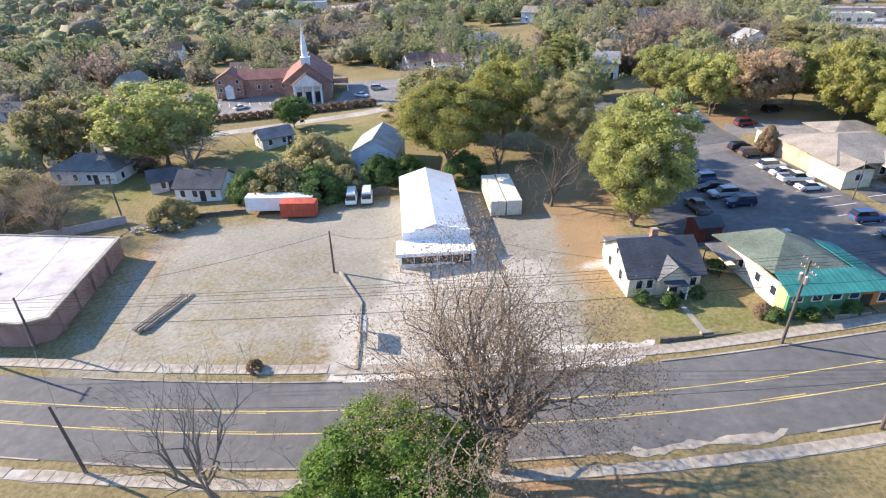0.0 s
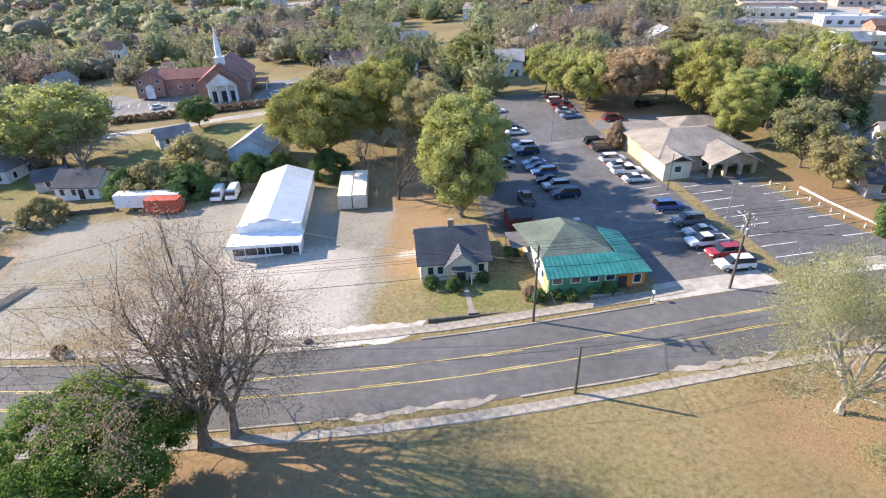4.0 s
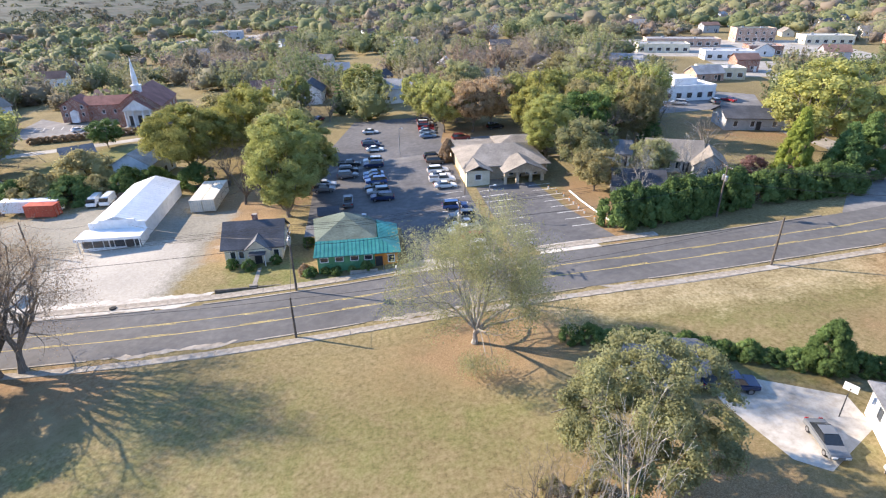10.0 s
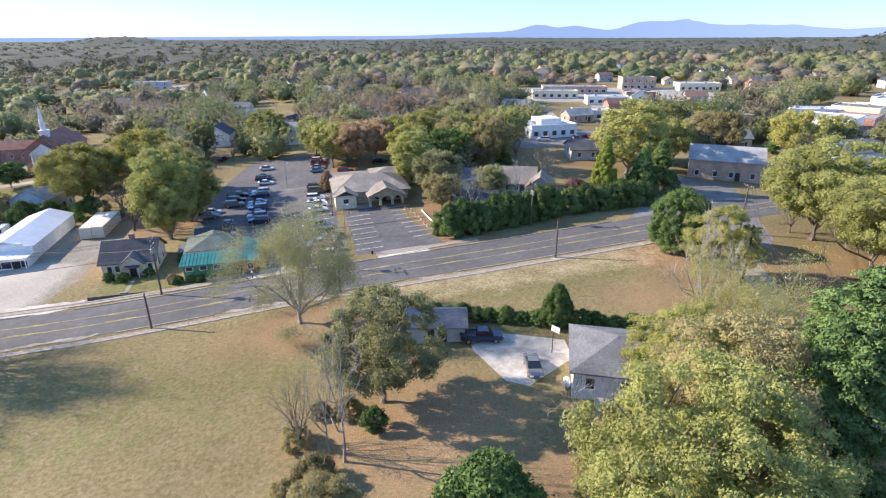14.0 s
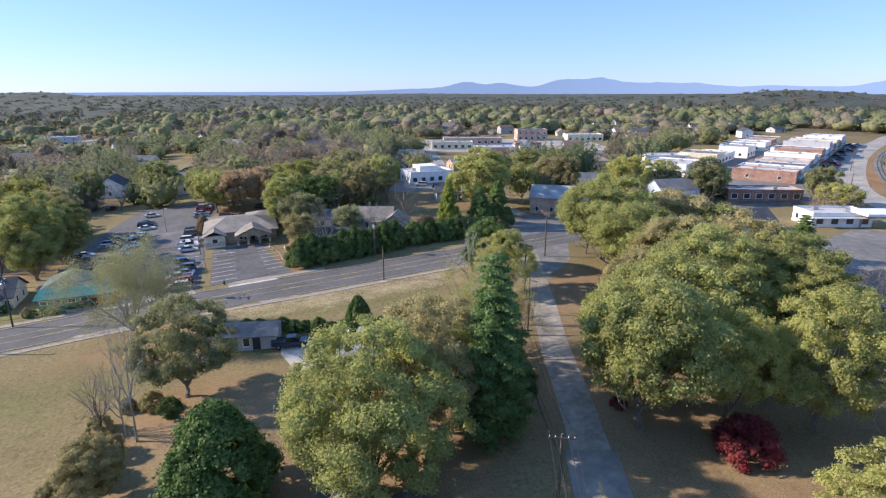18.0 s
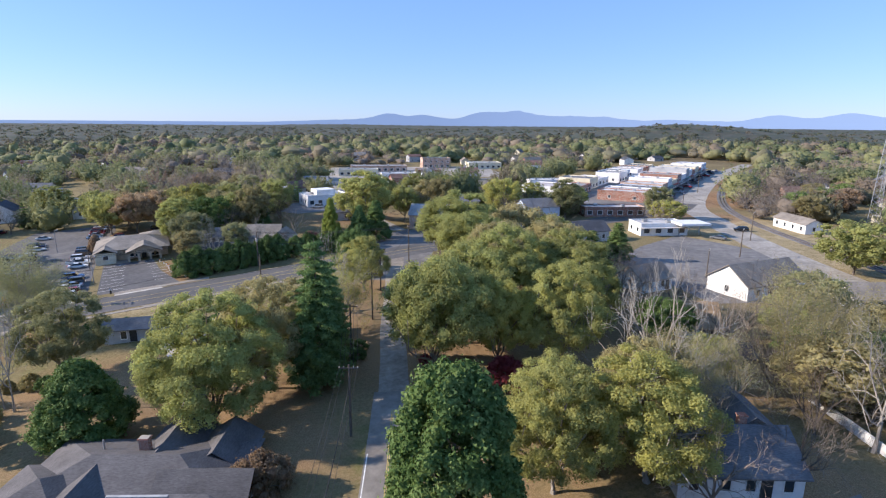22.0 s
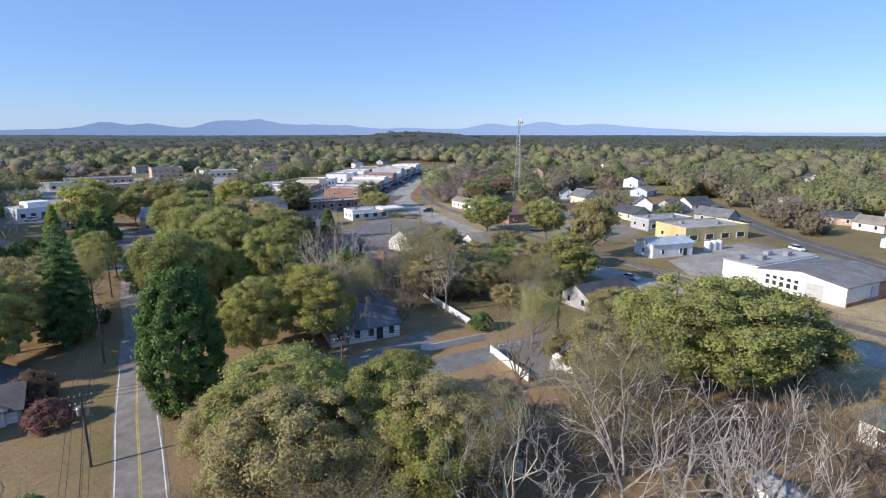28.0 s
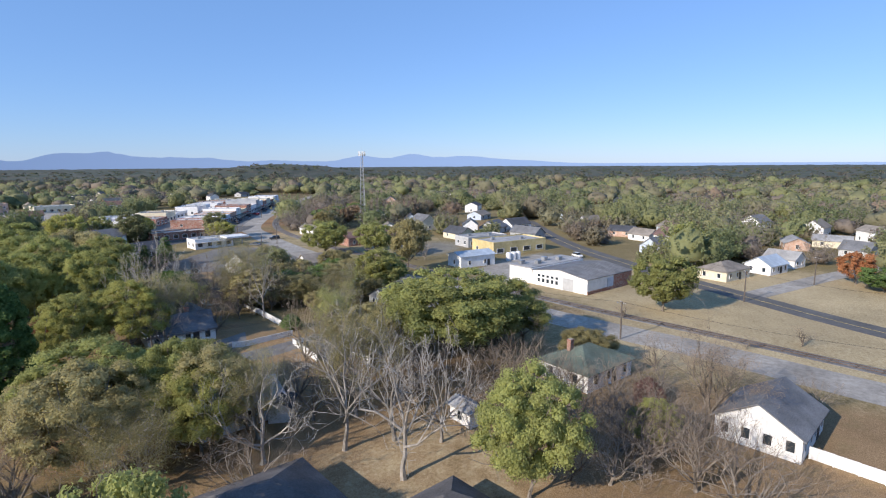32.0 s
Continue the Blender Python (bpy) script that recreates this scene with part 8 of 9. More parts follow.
CARS = {  # length, width, body profile, glass profile, wheel places, wheel radius
    "sedan": (4.7, 1.8, [(-2.3, 0.32), (2.25, 0.32), (2.35, 0.6), (2.2, 0.76), (1.1, 0.92), (-1.5, 0.96), (-2.25, 0.9), (-2.38, 0.6)], [(1.15, 0.88), (0.35, 1.38), (-0.9, 1.42), (-1.7, 0.92)], (1.4, -1.4), 0.32),
    "suv": (4.8, 1.9, [(-2.35, 0.4), (2.3, 0.4), (2.4, 0.75), (2.25, 0.98), (1.15, 1.08), (-2.3, 1.12), (-2.42, 0.7)], [(1.2, 1.02), (0.6, 1.68), (-2.0, 1.72), (-2.32, 1.06)], (1.45, -1.45), 0.37),
    "pickup": (5.6, 1.95, [(-2.75, 0.5), (2.7, 0.5), (2.8, 0.85), (2.65, 1.06), (1.5, 1.14), (-2.75, 1.16), (-2.8, 0.8)], [(1.55, 1.08), (0.9, 1.74), (-0.55, 1.78), (-0.75, 1.1)], (1.8, -1.75), 0.39),
    "van": (5.2, 2.0, [(-2.55, 0.4), (2.5, 0.4), (2.6, 0.8), (2.45, 1.15), (-2.55, 1.2), (-2.6, 0.8)], [(2.3, 1.1), (1.5, 2.05), (-2.4, 2.1), (-2.52, 1.15)], (1.65, -1.6), 0.36),
}
WHEEL = {}
CARMESH = {}
LAMP_ME = mesh_of("headlight", boxes((-0.06, 0.05, -0.22, 0.22, -0.09, 0.09), bevel=0.02), LAMPLENS)
TAIL_ME = mesh_of("tail_light", boxes((-0.05, 0.06, -0.17, 0.17, -0.12, 0.12), bevel=0.02), REDLENS)


def car(kind, x, y, heading, paint, label="", group="parked cars", name=None):
    """heading: degrees of its nose from +x."""
    L, w, prof, glass, axles, wr = CARS[kind]
    key = (kind, paint)
    if key not in CARMESH:
        gx = [p[0] for p in glass]
        top = max(p[1] for p in glass)
        roof = [(p[0] * 0.97, p[1]) for p in glass if p[1] > top - 0.1]
        rx0, rx1 = min(p[0] for p in roof), max(p[0] for p in roof)
        CARMESH[key] = (profile_mesh(kind + "_body", prof, w, PAINT[paint]),
                        profile_mesh(kind + "_glass", glass, w - 0.16, CARGLASS if kind != "van" else PAINT[paint], 0.16, 0.05),
                        mesh_of(kind + "_roof", boxes((rx0 + 0.05, rx1 - 0.05, -w / 2 + 0.27, w / 2 - 0.27, top - 0.02, top + 0.03), bevel=0.02), PAINT[paint]))
    if kind not in WHEEL:
        b = bmesh.new()
        tube(b, [(0, -0.11, 0), (0, -0.09, 0), (0, 0.09, 0), (0, 0.11, 0)], [wr * 0.9, wr, wr, wr * 0.9], 14)
        r = bmesh.new()
        tube(r, [(0, -0.125, 0), (0, 0.125, 0)], [wr * 0.6, wr * 0.6], 10)
        WHEEL[kind] = (mesh_of("wheel", b, RUBBER), mesh_of("rim", r, RIM))
    nice = {"sedan": "car", "suv": "car", "pickup": "pickup_truck", "van": "van"}[kind]
    text = {"sedan": "saloon car", "suv": "tall estate car", "pickup": "pickup truck", "van": "van"}[kind]
    e = thing(name or nice, x, y, heading, None, label or paint.replace("_", " ") + " " + text + " parked on asphalt", nice.replace("_", " "), group)
    body, gl, rf = CARMESH[key]
    share("body", body, e)
    share("cabin", gl, e)
    share("roof_panel", rf, e)
    if kind == "van":
        part("windscreen", prism([(1.55, -0.8), (2.32, -0.84), (2.32, 0.84), (1.55, 0.8)], 1.2, 1.9), CARGLASS, e)
    if kind == "pickup":
        part("load_bed", boxes((-2.65, -0.85, -0.8, 0.8, 1.13, 1.185)), DARKTRIM, e, "dark open load bed")
        part("bed_side", boxes((-2.75, -0.8, 0.82, 0.96, 1.1, 1.3), bevel=0.02), PAINT[paint], e)
        part("bed_side", boxes((-2.75, -0.8, -0.96, -0.82, 1.1, 1.3), bevel=0.02), PAINT[paint], e)
        part("tailgate", boxes((-2.8, -2.68, -0.82, 0.82, 0.8, 1.3), bevel=0.02), PAINT[paint], e)
    for ax in axles:
        for s in (-1, 1):
            wh = share("wheel", WHEEL[kind][0], e, pose(ax, s * (w / 2 - 0.1), wr))
            share("rim", WHEEL[kind][1], wh)
    zl = prof[2][1]
    for s in (-1, 1):
        share("headlight", LAMP_ME, e, pose(prof[2][0] - 0.06, s * (w / 2 - 0.34), zl))
        share("tail_light", TAIL_ME, e, pose(prof[-1][0] + 0.05, s * (w / 2 - 0.28), zl + 0.15))
    return e


rgc = np.random.RandomState(3)
for kind, x, y, a, paint in (
        ("suv", 66.8, 97.6, 0, "black"), ("suv", 66.9, 94.3, 0, "brown"), ("suv", 66.4, 87.2, 0, "white"), ("sedan", 66.5, 84.1, 0, "white"), ("pickup", 66.4, 81.0, 0, "white"), ("sedan", 66.6, 77.5, 0, "white"),
        ("suv", 66.6, 65.4, 0, "blue"), ("suv", 67.0, 60.2, 180, "grey"), ("sedan", 67.0, 57.0, 180, "silver"), ("pickup", 66.2, 53.8, 180, "white"), ("suv", 66.9, 50.6, 180, "red"), ("suv", 66.6, 47.6, 180, "white"),
        ("suv", 52.4, 100.6, 180, "white"), ("suv", 52.4, 97.4, 180, "dark_blue"), ("sedan", 52.2, 91.0, 180, "pale_blue"), ("sedan", 52.2, 88.2, 180, "blue"), ("suv", 52.6, 85.2, 180, "blue"), ("sedan", 52.4, 81.8, 180, "black"),
        ("suv", 52.8, 78.6, 180, "silver"), ("suv", 53.4, 75.0, 180, "dark_blue"), ("pickup", 46.6, 100.2, 0, "black"), ("suv", 46.6, 95.8, 0, "black"), ("suv", 46.4, 91.8, 0, "grey"), ("pickup", 46.6, 75.0, 92, "grey"),
        ("sedan", 41.6, 88.0, 0, "silver"), ("suv", 41.4, 84.6, 0, "grey"), ("sedan", 52.6, 129.6, 0, "white"), ("sedan", 52.2, 118.6, 0, "dark_blue"), ("suv", 52.4, 115.2, 0, "dark_blue"), ("sedan", 53.2, 110.6, 0, "white"),
        ("suv", 69.0, 134.6, 0, "black"), ("suv", 68.8, 131.4, 0, "white"), ("suv", 68.6, 128.2, 0, "maroon"), ("sedan", 68.4, 125.0, 0, "red"), ("sedan", 68.2, 121.8, 0, "silver"), ("sedan", 68.0, 117.6, 0, "pale_blue"),
        ("suv", 76.0, 111.6, 6, "maroon"), ("suv", 87.0, 119.4, 10, "black")):
    car(kind, x, y + rgc.uniform(-0.2, 0.2), a + rgc.uniform(-3, 3), paint, group="cars in the car park")
car("sedan", 89.0, 1.6, 257, "grey", "dusty grey saloon car on a concrete drive", "")
car("pickup", 85.2, 9.9, -12, "dark_blue", "dark blue pickup truck with a loaded bed", "")
car("van", -8.6, 93.4, -90, "white", "white van parked by a fence", "white vans")
car("van", -5.8, 93.2, -90, "white", "white van parked by a fence", "white vans")
for k, (x, y, p) in enumerate(((29, 155.5, "maroon"), (36.7, 153.5, "maroon"), (242, 14, "grey"), (261, 19.2, "black"), (217.5, -51.5, "white"), (222, -46, "dark_blue"), (200, -89.8, "silver"), (247, -41, "silver"), (-10, 178, "white"), (-5, 186, "silver"), (-48, 178, "white"),
                                (158, 128, "grey"), (164, 130, "red"), (146, 128, "white"), (265, -179, "silver"), (262, -120, "white"))):
    car(("sedan", "suv")[k % 2], x, y, 30 + 37 * k, p, group="cars about the town")
for k in range(16):
    u, v = 16 + 13 * k, (7.2 if k % 2 else 9.5)
    car(("sedan", "suv", "pickup")[k % 3], 286 + u * math.cos(tdir) - v * math.sin(tdir), 66 + u * math.sin(tdir) + v * math.cos(tdir), math.degrees(tdir) + 55, ("white", "grey", "dark_blue", "silver", "black", "red")[k % 6], group="cars on the main street")


def flat_truck():
    e = thing("flatbed_truck", 253.6, -55.5, -68, None, "blue-grey flatbed lorry standing on grass", "truck")
    part("cab", boxes((3.2, 5.2, -1.1, 1.1, 0.7, 2.7), bevel=0.15), PAINT["pale_blue"], e)
    part("cab_glass", boxes((4.6, 5.22, -1.0, 1.0, 1.7, 2.5)), CARGLASS, e)
    part("flat_bed", boxes((-5.5, 3.0, -1.2, 1.2, 0.95, 1.15)), POLEWOOD, e)
    part("load", boxes((-5.0, -1.5, -1.0, 1.0, 1.15, 2.1), (-1.0, 2.6, -1.0, 0.9, 1.15, 2.5), bevel=0.08), PAINT["silver"], e)
    for x in (4.2, -2.6, -4.0):
        for s in (-1, 1):
            b = bmesh.new()
            tube(b, [(x, s * 1.0 - 0.14, 0.48), (x, s * 1.0 + 0.14, 0.48)], [0.48, 0.48], 14)
            part("wheel", b, RUBBER, e)


flat_truck()


# ---------------------------------------------------------------- poles, wires, lamps
def wire(points, sag, r=0.022, label="thin black overhead cable between poles"):
    """One cable hung from point to point."""
    bm = bmesh.new()
    for a, b in zip(points, points[1:]):
        a, b = Vector(a), Vector(b)
        pts = [a.lerp(b, s) - Vector((0, 0, sag * 4 * s * (1 - s))) for s in np.linspace(0, 1, 9)]
        tube(bm, pts, [r] * 9, 4, False)
    ob = part("overhead_cable", bm, WIRE)
    return tagged(ob, label, "cable", "overhead cables")


def pole(x, y, hgt, arms=1, rot=0, transformer=False, lamp=False, lean=(0, 0), label="weathered wooden utility pole with crossarms"):
    e = thing("utility_pole", x, y, rot, None, label, "utility pole", "utility poles")
    b = bmesh.new()
    tube(b, [(0, 0, -0.6), (lean[0] * 0.5, lean[1] * 0.5, hgt * 0.5), (lean[0], lean[1], hgt)], [0.17, 0.145, 0.11], 9)
    part("shaft", b, POLEWOOD, e)
    lx, ly = lean
    for k in range(arms):
        z = hgt - 0.35 - 0.9 * k
        a = part("crossarm", boxes((lx - 1.15, lx + 1.15, ly - 0.16, ly - 0.06, z - 0.06, z + 0.06)), POLEWOOD, e)
        for px in (-1.05, -0.55, 0.55, 1.05):
            i = bmesh.new()
            tube(i, [(lx + px, ly - 0.11, z + 0.06), (lx + px, ly - 0.11, z + 0.13), (lx + px, ly - 0.11, z + 0.22)], [0.025, 0.06, 0.04], 7)
            part("insulator", i, FRAME, a)
    if transformer:
        for s in (-1, 1):
            c = bmesh.new()
            tube(c, [(lx + s * 0.38, ly + 0.05, hgt - 2.6), (lx + s * 0.38, ly + 0.05, hgt - 2.5), (lx + s * 0.38, ly + 0.05, hgt - 1.75), (lx + s * 0.38, ly + 0.05, hgt - 1.65)], [0.18, 0.23, 0.23, 0.15], 12)
            part("transformer", c, STEEL, e, "grey steel transformer can")
    if lamp:
        c = bmesh.new()
        tube(c, [(lx, ly, hgt - 1.2), (lx + 0.8, ly, hgt - 0.7), (lx + 1.6, ly, hgt - 0.65)], [0.03, 0.03, 0.03], 6)
        a = part("lamp_arm", c, STEEL, e)
        part("lamp_head", boxes((lx + 1.5, lx + 2.1, ly - 0.12, ly + 0.12, hgt - 0.75, hgt - 0.6), bevel=0.04), STEEL, a)
    return e


def top_of(x, y, hgt, dx=0, dy=0):
    return (x + dx, y + dy, ground_z(x) + hgt)


ROADPOLES = [(-49, 55.5, 8.5), (39.3, 42.7, 10.2), (63.6, 43.5, 10.0), (108.1, 48.2, 9.0), (142, 30, 9.5)]
for k, (x, y, hh) in enumerate(ROADPOLES):
    pole(x, y, hh, 2 if k in (1, 2) else 1, 90, k in (1, 2, 3), k == 2, (0, 0.0))
for dy in (-1.05, -0.5, 0.5, 1.05):
    wire([top_of(x, y, hh - 0.12, 0, dy) for x, y, hh in ROADPOLES], 0.7)
wire([top_of(x, y, hh - 2.8, 0.2) for x, y, hh in ROADPOLES], 0.9, 0.035)
pole(40.3, 30.7, 5.8, 0, label="plain short wooden pole beside the road")
pole(-29.8, 37.2, 8.2, 0, lean=(-0.5, 0), label="plain leaning wooden pole beside the road")
pole(105.7, 31.4, 7.2, 0, label="plain wooden pole beside the road")
pole(68.4, 31.2, 5.5, 0, label="plain short wooden pole beside the road")
pole(-9.8, 68.3, 6.6, 0, label="plain wooden pole standing in the gravel lot")
pole(-50.3, 95.5, 8.6, 1, lean=(-0.4, 0.2))
pole(-45.5, 58.0, 7.5, 0, label="plain wooden pole beside the brick building")
wire([top_of(39.3, 42.7, 7.8), top_of(40.3, 30.7, 5.7)], 0.5)
wire([top_of(39.3, 42.7, 8.2), top_of(34, 55, 3.6)], 0.5)
wire([top_of(39.3, 42.7, 8.4), top_of(8, 68, 3.8)], 0.9)
wire([top_of(-29.8, 37.2, 8.0), top_of(40.3, 30.7, 5.6), top_of(105.7, 31.4, 7.0)], 1.1)
wire([top_of(-45.5, 58, 7.3), top_of(-50.3, 95.5, 8.0)], 0.8)
wire([top_of(-45.5, 58, 7.0), top_of(-9.8, 68.3, 6.2), top_of(0, 70, 3.9)], 0.8)
wire([top_of(-29.8, 37.2, 7.8), top_of(-45.5, 58, 7.2)], 0.6)
ROW = [(76.5, -97, 9), (90.4, -64.2, 9), (103.4, -36.8, 9.2), (110.3, -17.2, 9.2), (119.2, -3.2, 9.2), (127, 12, 9.4), (142, 30, 9.4)]
for k, (x, y, hh) in enumerate(ROW[:-1]):
    pole(x, y, hh, 1 + (k == 1), -27, k == 1)
for d in (-1.05, -0.55, 0.55, 1.05):
    wire([top_of(x, y, hh - 0.12, d * 0.89, -d * 0.45) for x, y, hh in ROW], 0.6)
wire([top_of(x, y, hh - 2.4) for x, y, hh in ROW], 0.8, 0.035)
pole(119.1, -74.8, 7.4, 1, -25)
for d in (-1.0, 0, 1.0):
    wire([top_of(90.4, -64.2, 8.6, d * 0.3, d), top_of(119.1, -74.8, 7.2, d * 0.3, d), top_of(151.6, -92.7, 6.4, d * 0.3, d * 0.6)], 0.8)
pole(151.6, -92.7, 6.6, 0, transformer=True, label="wooden utility pole beside the lane with transformers")
for x, y, hh in ((167.5, -144, 7.6), (150, -190, 8), (210.8, -169.6, 8), (193, -198, 8), (214.8, -46.0, 8.5), (249.6, 8.3, 9), (253.8, -38.4, 9), (303, -28.7, 9), (226, -4, 8), (199.6, -13.2, 7), (171, 76, 9), (270, 50, 9), (340, 96, 9), (180, -105, 8), (240, -190, 8)):
    pole(x, y, hh, 1, 30, lamp=(x == 167.5))
wire([top_of(150, -190, 7.9), top_of(167.5, -144, 7.5), top_of(180, -105, 7.9), top_of(214.8, -46, 8.4), top_of(249.6, 8.3, 8.9), top_of(270, 50, 8.9), top_of(340, 96, 8.9)], 0.9)
wire([top_of(193, -198, 7.9), top_of(210.8, -169.6, 7.9), top_of(253.8, -138, 9)], 0.8)


def lamp_post(x, y, hgt, heads, label):
    e = thing("lamp_post", x, y, 0, None, label, "lamp post")
    b = bmesh.new()
    tube(b, [(0, 0, -0.3), (0, 0, hgt)], [0.1, 0.07], 8)
    part("post", b, STEEL if heads else POLEWOOD, e)
    for s in heads:
        a = part("lamp_arm", boxes((min(0, s), max(0, s), -0.04, 0.04, hgt - 0.1, hgt - 0.02)), STEEL, e)
        part("lamp_head", boxes((s - 0.25, s + 0.25, -0.16, 0.16, hgt - 0.14, hgt + 0.06), bevel=0.05), FRAME, a)


lamp_post(69.7, 72.0, 6.4, (), "plain wooden lamp pole beside the car park")
lamp_post(71.4, 58.0, 6.6, (0.9,), "grey lamp post with one flood lamp")
lamp_post(59.2, 103.4, 7, (0.7,), "grey lamp post in the car park")


# the radio mast
def mast():
    e = thing("radio_mast", 318, 5.4, 12, None, "tall steel lattice radio mast with panel antennas", "mast")
    H, w0, w1 = 40.5, 2.1, 0.55
    legs = [2 * math.pi * k / 3 for k in range(3)]

    def p(k, z):
        w = w0 + (w1 - w0) * z / H
        return (w * math.cos(legs[k % 3]), w * math.sin(legs[k % 3]), z)
    for k in range(3):
        b = bmesh.new()
        tube(b, [p(k, 0), p(k, H)], [0.14, 0.1], 6)
        part("leg", b, STEEL, e)
        b = bmesh.new()
        zs = np.linspace(0, H, 19)
        for i in range(18):
            tube(b, [p(k, zs[i]), p(k + 1, zs[i + 1])], [0.06, 0.06], 4, False)
            tube(b, [p(k + 1, zs[i]), p(k, zs[i + 1])], [0.06, 0.06], 4, False)
        part("bracing", b, STEEL, e)
    plat = part("platform", boxes((-1.7, 1.7, -1.7, 1.7, H - 1.2, H - 1.05)), STEEL, e)
    for k in range(9):
        a = 2 * math.pi * k / 9
        part("antenna", boxes((-0.16, 0.16, -0.09, 0.09, H - 1.9, H + 0.6), bevel=0.03), FRAME, e, "white panel antenna", m=pose(1.8 * math.cos(a), 1.8 * math.sin(a), 0, 0, 0, math.degrees(a) + 90))
    b = bmesh.new()
    tube(b, [(0, 0, H), (0, 0, H + 2.2)], [0.05, 0.03], 6)
    part("rod", b, STEEL, e)
    part("hut", boxes((3, 6, -1.5, 1.5, -0.3, 2.6)), CREAM, e)


mast()


# ---------------------------------------------------------------- fences
def panel_fence(pts, hgt, mat, label, step=2.4, picket=False):
    """Posts and solid panels from point to point; picket: separate upright slats."""
    e = tagged(new("fence"), label, "fence", "fences")
    x0, y0 = pts[0]
    e.matrix_basis = pose(x0, y0, 0)
    for (ax, ay), (bx, by) in zip(pts, pts[1:]):
        n = max(1, round(math.hypot(bx - ax, by - ay) / step))
        rot = math.degrees(math.atan2(by - ay, bx - ax))
        seg = math.hypot(bx - ax, by - ay) / n
        for k in range(n):
            x, y = ax + (bx - ax) * k / n, ay + (by - ay) * k / n
            z = ground_z(x)
            m = pose(x - x0, y - y0, z, 0, 0, rot)
            part("post", boxes((-0.06, 0.06, -0.06, 0.06, -0.4, hgt + 0.1)), mat, e, m=m)
            if picket:
                part("rail", boxes((0.06, seg - 0.06, 0.0, 0.03, 0.3, 0.37)), mat, e, m=m)
                part("rail", boxes((0.06, seg - 0.06, 0.0, 0.03, hgt - 0.3, hgt - 0.23)), mat, e, m=m)
                for s in np.arange(0.16, seg - 0.1, 0.2):
                    part("slat", boxes((s, s + 0.1, -0.025, 0.0, 0.08, hgt)), mat, e, m=m)
            else:
                part("panel", boxes((0.06, seg - 0.06, -0.025, 0.025, 0.05, hgt)), mat, e, m=m)
                part("cap_rail", boxes((0.0, seg, -0.05, 0.05, hgt, hgt + 0.06)), mat, e, m=m)
    return e


panel_fence([(134.7, -76.6), (135.5, -78.3), (144.6, -82.9)], 1.1, WHITE, "white wooden yard fence beside the lane")
panel_fence([(158.8, -57.2), (148.2, -77.6)], 1.3, WHITE, "long white board fence across a yard")
panel_fence([(140.2, -86.4), (134.4, -96.2)], 1.2, WHITE, "white board fence beside the lane")
panel_fence([(141.5, -87.2), (147, -90)], 1.0, WHITE, "white picket fence beside the lane", picket=True)
panel_fence([(139.7, -97), (142, -100.4), (135, -106.5)], 1.7, WHITE, "tall white board fence behind a garage")
panel_fence([(130.2, -168.7), (127.2, -175.2), (123, -184)], 1.5, WHITE, "white board fence beside a white house")
panel_fence([(-66, 90), (-57, 92.2), (-49.4, 94.9)], 1.6, GREYWALL, "grey board fence behind the brick building")
panel_fence([(-37, 93.9), (-27.4, 93.6)], 0.9, POLEWOOD, "low dark timber retaining fence")
panel_fence([(-11.5, 95.4), (-1.5, 95.2)], 1.5, POLEWOOD, "weathered dark board fence behind the vans")
panel_fence([(11, 95), (20, 95.4)], 1.4, POLEWOOD, "weathered dark board fence behind the containers")
panel_fence([(140, -41), (151, -52)], 1.4, POLEWOOD, "dark board fence behind trees")


# ---------------------------------------------------------------- small things
def logs():
    e = thing("timber_poles", -31.8, 63, 66, None, "stack of long weathered timber poles on the ground", "timber")
    rg = np.random.RandomState(8)
    for k in range(7):
        b = bmesh.new()
        y, z = (k % 4 - 1.5) * 0.62 + rg.uniform(-0.06, 0.06), 0.15 + 0.25 * (k // 4)
        o = rg.uniform(-0.5, 0.5)
        tube(b, [(-4.4 + o, y, z), (0, y + rg.uniform(-0.1, 0.1), z), (4.4 + o, y, z)], [0.15, 0.14, 0.11], 8)
        part("timber_pole", b, POLEPALE, e)


logs()


def scrap():
    rg = np.random.RandomState(18)
    e = thing("scrap_pile", -40, 91, 6, None, "heap of pale boards, sheets and scrap beside a fence", "scrap heap")
    mats = [WHITE, GREYWALL, STEEL, BLUEWALL, POLEWOOD, CONCRETE]
    for k in range(95):
        x, y = rg.normal(0, 4.0), rg.normal(0, 1.0)
        z = max(0.1, 0.85 - 0.05 * x * x / 3 - abs(y) * 0.5) * rg.uniform(0.2, 1)
        a, b, c = rg.uniform(0.3, 1.5), rg.uniform(0.15, 0.6), rg.uniform(0.03, 0.2)
        part("scrap_piece", boxes((-a / 2, a / 2, -b / 2, b / 2, -c / 2, c / 2)), mats[rg.randint(6)], e, m=pose(x, y, z, rg.uniform(-35, 35), rg.uniform(-35, 35), rg.uniform(0, 360)))


scrap()


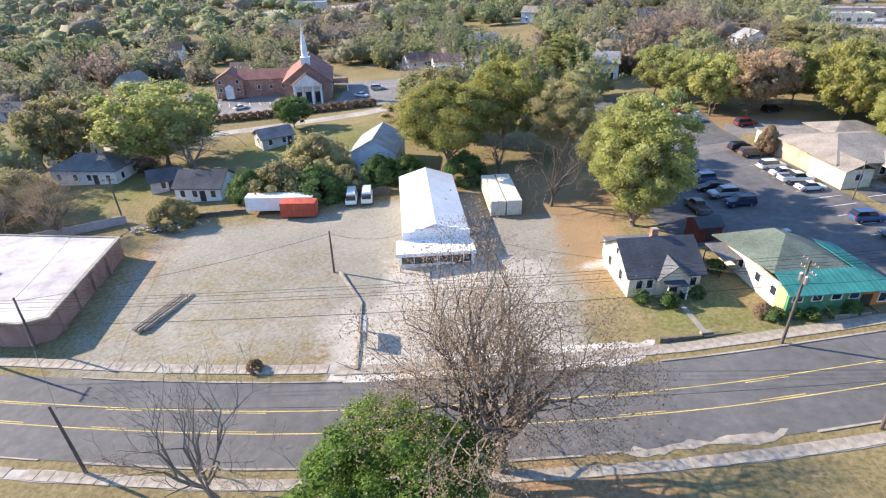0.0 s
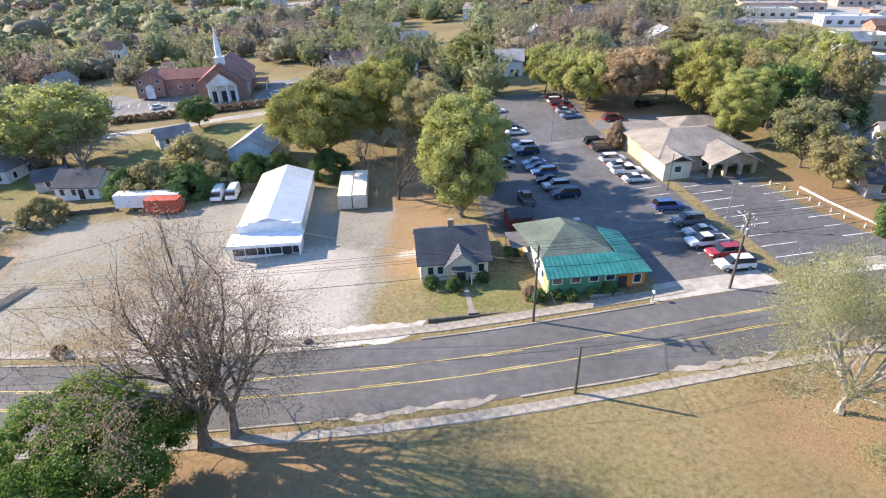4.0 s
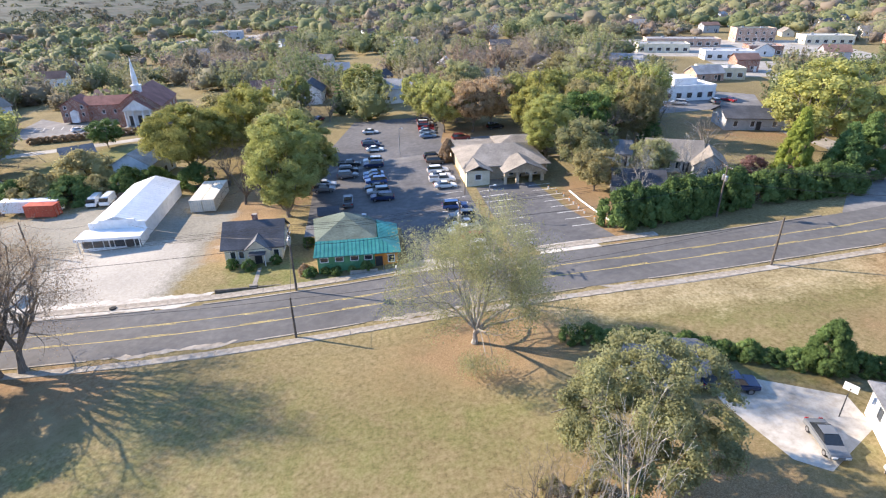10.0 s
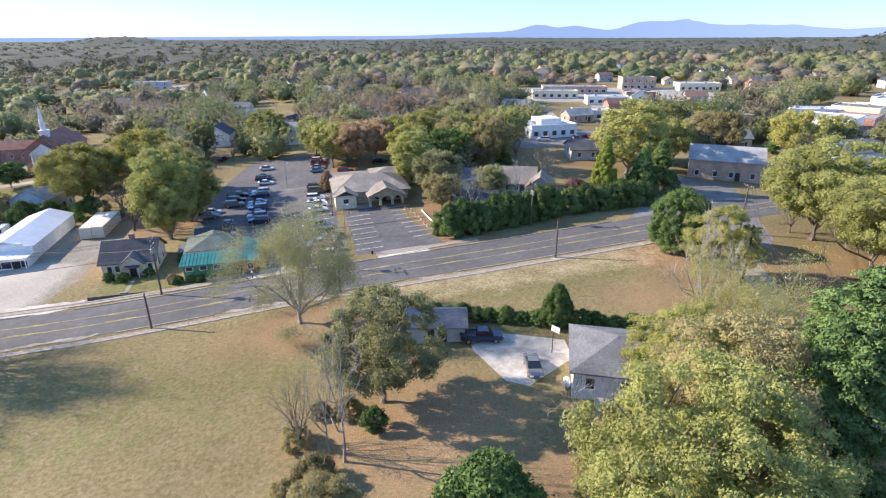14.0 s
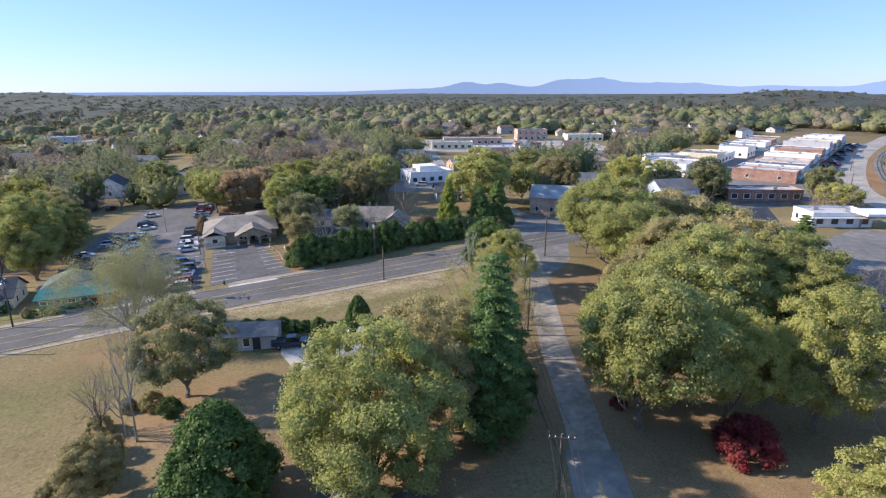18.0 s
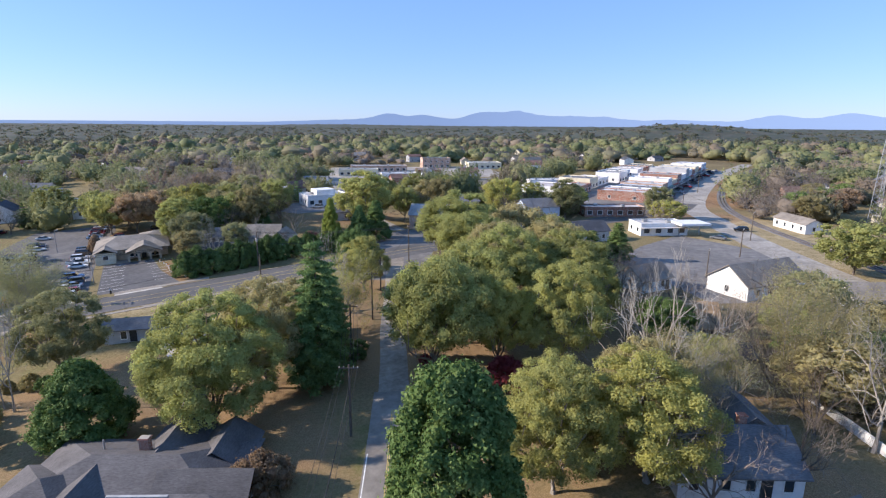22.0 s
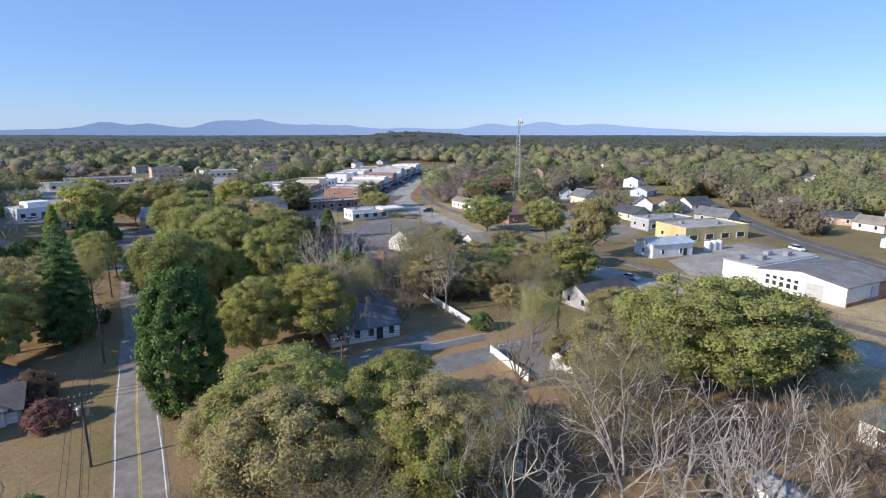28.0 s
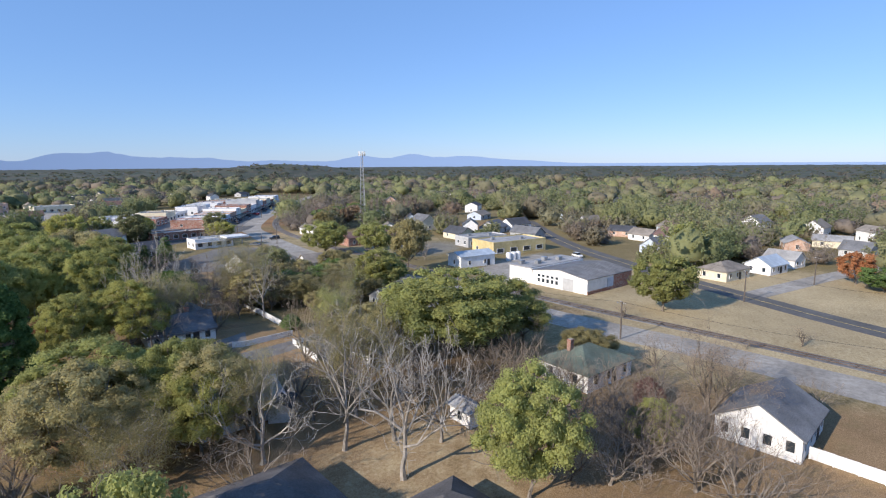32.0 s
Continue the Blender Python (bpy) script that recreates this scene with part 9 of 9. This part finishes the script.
def mound():
    bm = bmesh.new()
    n, R = 22, 9
    rings = []
    for i in range(R):
        f = i / (R - 1)
        rr = 6.0 * (1 - f) + 0.05
        ring = []
        for k in range(n):
            a = 2 * math.pi * k / n
            q = 1 + 0.12 * noise.noise((math.cos(a) * 1.4, math.sin(a) * 1.4, f * 2))
            ring.append(bm.verts.new((rr * q * math.cos(a) * 1.25, rr * q * math.sin(a) * 0.85, 3.4 * math.sin(f * math.pi / 2) + 0.2 * noise.noise((a * 2, f * 6, 1)) - 0.2)))
        rings.append(ring)
    for a, b in zip(rings, rings[1:]):
        for k in range(n):
            bm.faces.new((a[k], a[(k + 1) % n], b[(k + 1) % n], b[k]))
    bm.faces.new(rings[-1])
    m = node_mat("tan_sawdust", [(0.3, 0.19, 0.09), (0.42, 0.28, 0.14), (0.5, 0.35, 0.19)], 1.2, 0.95, 0.5)
    ob = part("earth_mound", bm, m)
    ob.matrix_basis = pose(164, -34, ground_z(164), 0, 0, -25)
    tagged(ob, "large rounded mound of tan earth", "mound")


mound()
# pale marker posts along the edge of the car park
for x, y in ((86.1, 69.7), (86.9, 67.2), (87.5, 64.9), (87.8, 62.6), (87.9, 60.7), (88.0, 58.4), (88.2, 56.1), (88.8, 53.0), (89.2, 50.4)):
    e = thing("marker_post", x, y, 0, None, "short pale marker post with an orange cap", "post", "marker posts")
    b = bmesh.new()
    tube(b, [(0, 0, -0.1), (0, 0, 0.55)], [0.13, 0.13], 8)
    part("stem", b, FRAME, e)
    b = bmesh.new()
    tube(b, [(0, 0, 0.55), (0, 0, 0.7)], [0.15, 0.1], 8)
    part("cap", b, ORANGEWALL, e)
b = bmesh.new()
tube(b, [(91.2, 49.5, ground_z(91.2) + 0.2), (90.3, 55, ground_z(90.3) + 0.25), (89.7, 61, ground_z(89.7) + 0.2), (89.4, 67, ground_z(89.4) + 0.2)], [0.16] * 4, 8)
tagged(part("drain_pipe", b, FRAME), "long pale pipe lying along the bank", "pipe")
e = thing("sign_post", 75.4, 45.6, 0, None, "small dark sign on a white post at the car park", "sign")
part("post", boxes((-0.18, 0.18, -0.1, 0.1, -0.2, 1.3)), DARKTRIM, e)
part("sign_panel", boxes((-0.2, 0.2, -0.13, -0.1, 0.75, 1.25)), FRAME, e)
e = thing("basketball_hoop", 92.6, 4.2, 30, None, "portable basketball hoop on a drive", "basketball hoop")
b = bmesh.new()
tube(b, [(0, 0, 0), (0, 0, 2.6), (0.4, 0, 3.1)], [0.06, 0.05, 0.05], 7)
part("pole", b, DARKTRIM, e)
part("backboard", boxes((0.4, 0.44, -0.6, 0.6, 2.8, 3.6)), FRAME, e)
e = thing("gas_tank", 91.3, -2.6, 70, None, "white round-ended gas tank beside the house", "tank")
b = bmesh.new()
tube(b, [(-0.75, 0, 0.6), (-0.6, 0, 0.6), (0.6, 0, 0.6), (0.75, 0, 0.6)], [0.12, 0.36, 0.36, 0.12], 12)
part("tank_body", b, FRAME, e)
for x in (-0.4, 0.4):
    part("tank_foot", boxes((x - 0.06, x + 0.06, -0.25, 0.25, -0.2, 0.3)), CONCRETE, e)
# the concrete channel and boxes at the corner of the gravel lot
e = thing("channel_edge", -5.6, 55, 0, None, "long pale concrete edge beside the gravel lot", "edging")
part("edge_run", boxes((-0.15, 0.15, -8.5, 4.5, -0.3, 0.28)), CONCRETE, e)
part("edge_run", boxes((-0.15, 0.15, 0, 9.0, -0.3, 0.26)), CONCRETE, e, m=pose(0, 4.5, 0, 0, 0, 22))
e = thing("roadside_sign", -4.7, 51.8, 0, None, "blank grey sign box on two posts", "sign")
for y in (-1.5, 1.5):
    part("post", boxes((-0.1, 0.1, y - 0.1, y + 0.1, -0.3, 2.2)), FRAME, e)
part("sign_box", boxes((-0.2, 0.2, -1.7, 1.7, 0.9, 2.3), bevel=0.04), GREYWALL, e)
b = bmesh.new()
tube(b, [(0, -0.12, 0), (0, -0.1, 0), (0, 0.1, 0), (0, 0.12, 0)], [0.42, 0.48, 0.48, 0.42], 16)
t = part("old_tyre", b, RUBBER)
t.matrix_basis = pose(13.1, 44.4, ground_z(13.1) + 0.14, 90, 0, 0)
tagged(t, "old black tyre lying beside the pavement", "tyre")
T("wild_shrub", -16.9, 48.8, 1.4, 0.9, "brown", "small brown weed clump beside the kerb", "shrub", "shrub")


# ---------------------------------------------------------------- pavement slabs
def slab_mesh(seed, w):
    rg = np.random.RandomState(seed)
    bm = boxes((-0.74, 0.74, -w / 2, w / 2, -0.08, 0.04), bevel=0.015)
    for v in bm.verts:
        v.co.x += rg.uniform(-0.025, 0.025)
        v.co.y += rg.uniform(-0.03, 0.03)
    return mesh_of("slab", bm, CONCRETE)


def slabs():
    rg = np.random.RandomState(61)
    wide, slim = [slab_mesh(k, 1.5) for k in range(4)], [slab_mesh(k + 9, 1.15) for k in range(4)]
    runs = [ob for ob in bpy.data.objects if ob.name.split(".")[0] == "pavement"]
    for ob, (x0, x1, off, kinds) in zip(sorted(runs, key=lambda o: o.name), ((-60, -8, 7.6, wide), (-8, 60, 7.3, wide), (76, 96, 7.4, wide), (-60, 130, -7.1, slim))):
        line = offset_line(along(MAIN, x0, x1), off)
        if line[0, 0] > line[-1, 0]:
            line = line[::-1]
        for x in np.arange(max(x0, -48) + 0.8, x1 - 0.8, 1.51):
            if rg.rand() < (0.05 if off > 0 else 0.1):
                continue
            y = float(np.interp(x, line[:, 0], line[:, 1]))
            turn = math.degrees(math.atan2(float(np.interp(x + 1, line[:, 0], line[:, 1])) - y, 1))
            rise = math.degrees(math.atan(ground_z(x + 0.7) - ground_z(x - 0.7)) / 1.4)
            share("slab", kinds[rg.randint(4)], ob, pose(x, y + rg.uniform(-0.04, 0.04), ground_z(x) + 0.05 + rg.uniform(0, 0.012), rg.uniform(-0.8, 0.8), -rise + rg.uniform(-0.6, 0.6), turn + rg.uniform(-0.8, 0.8)))


slabs()
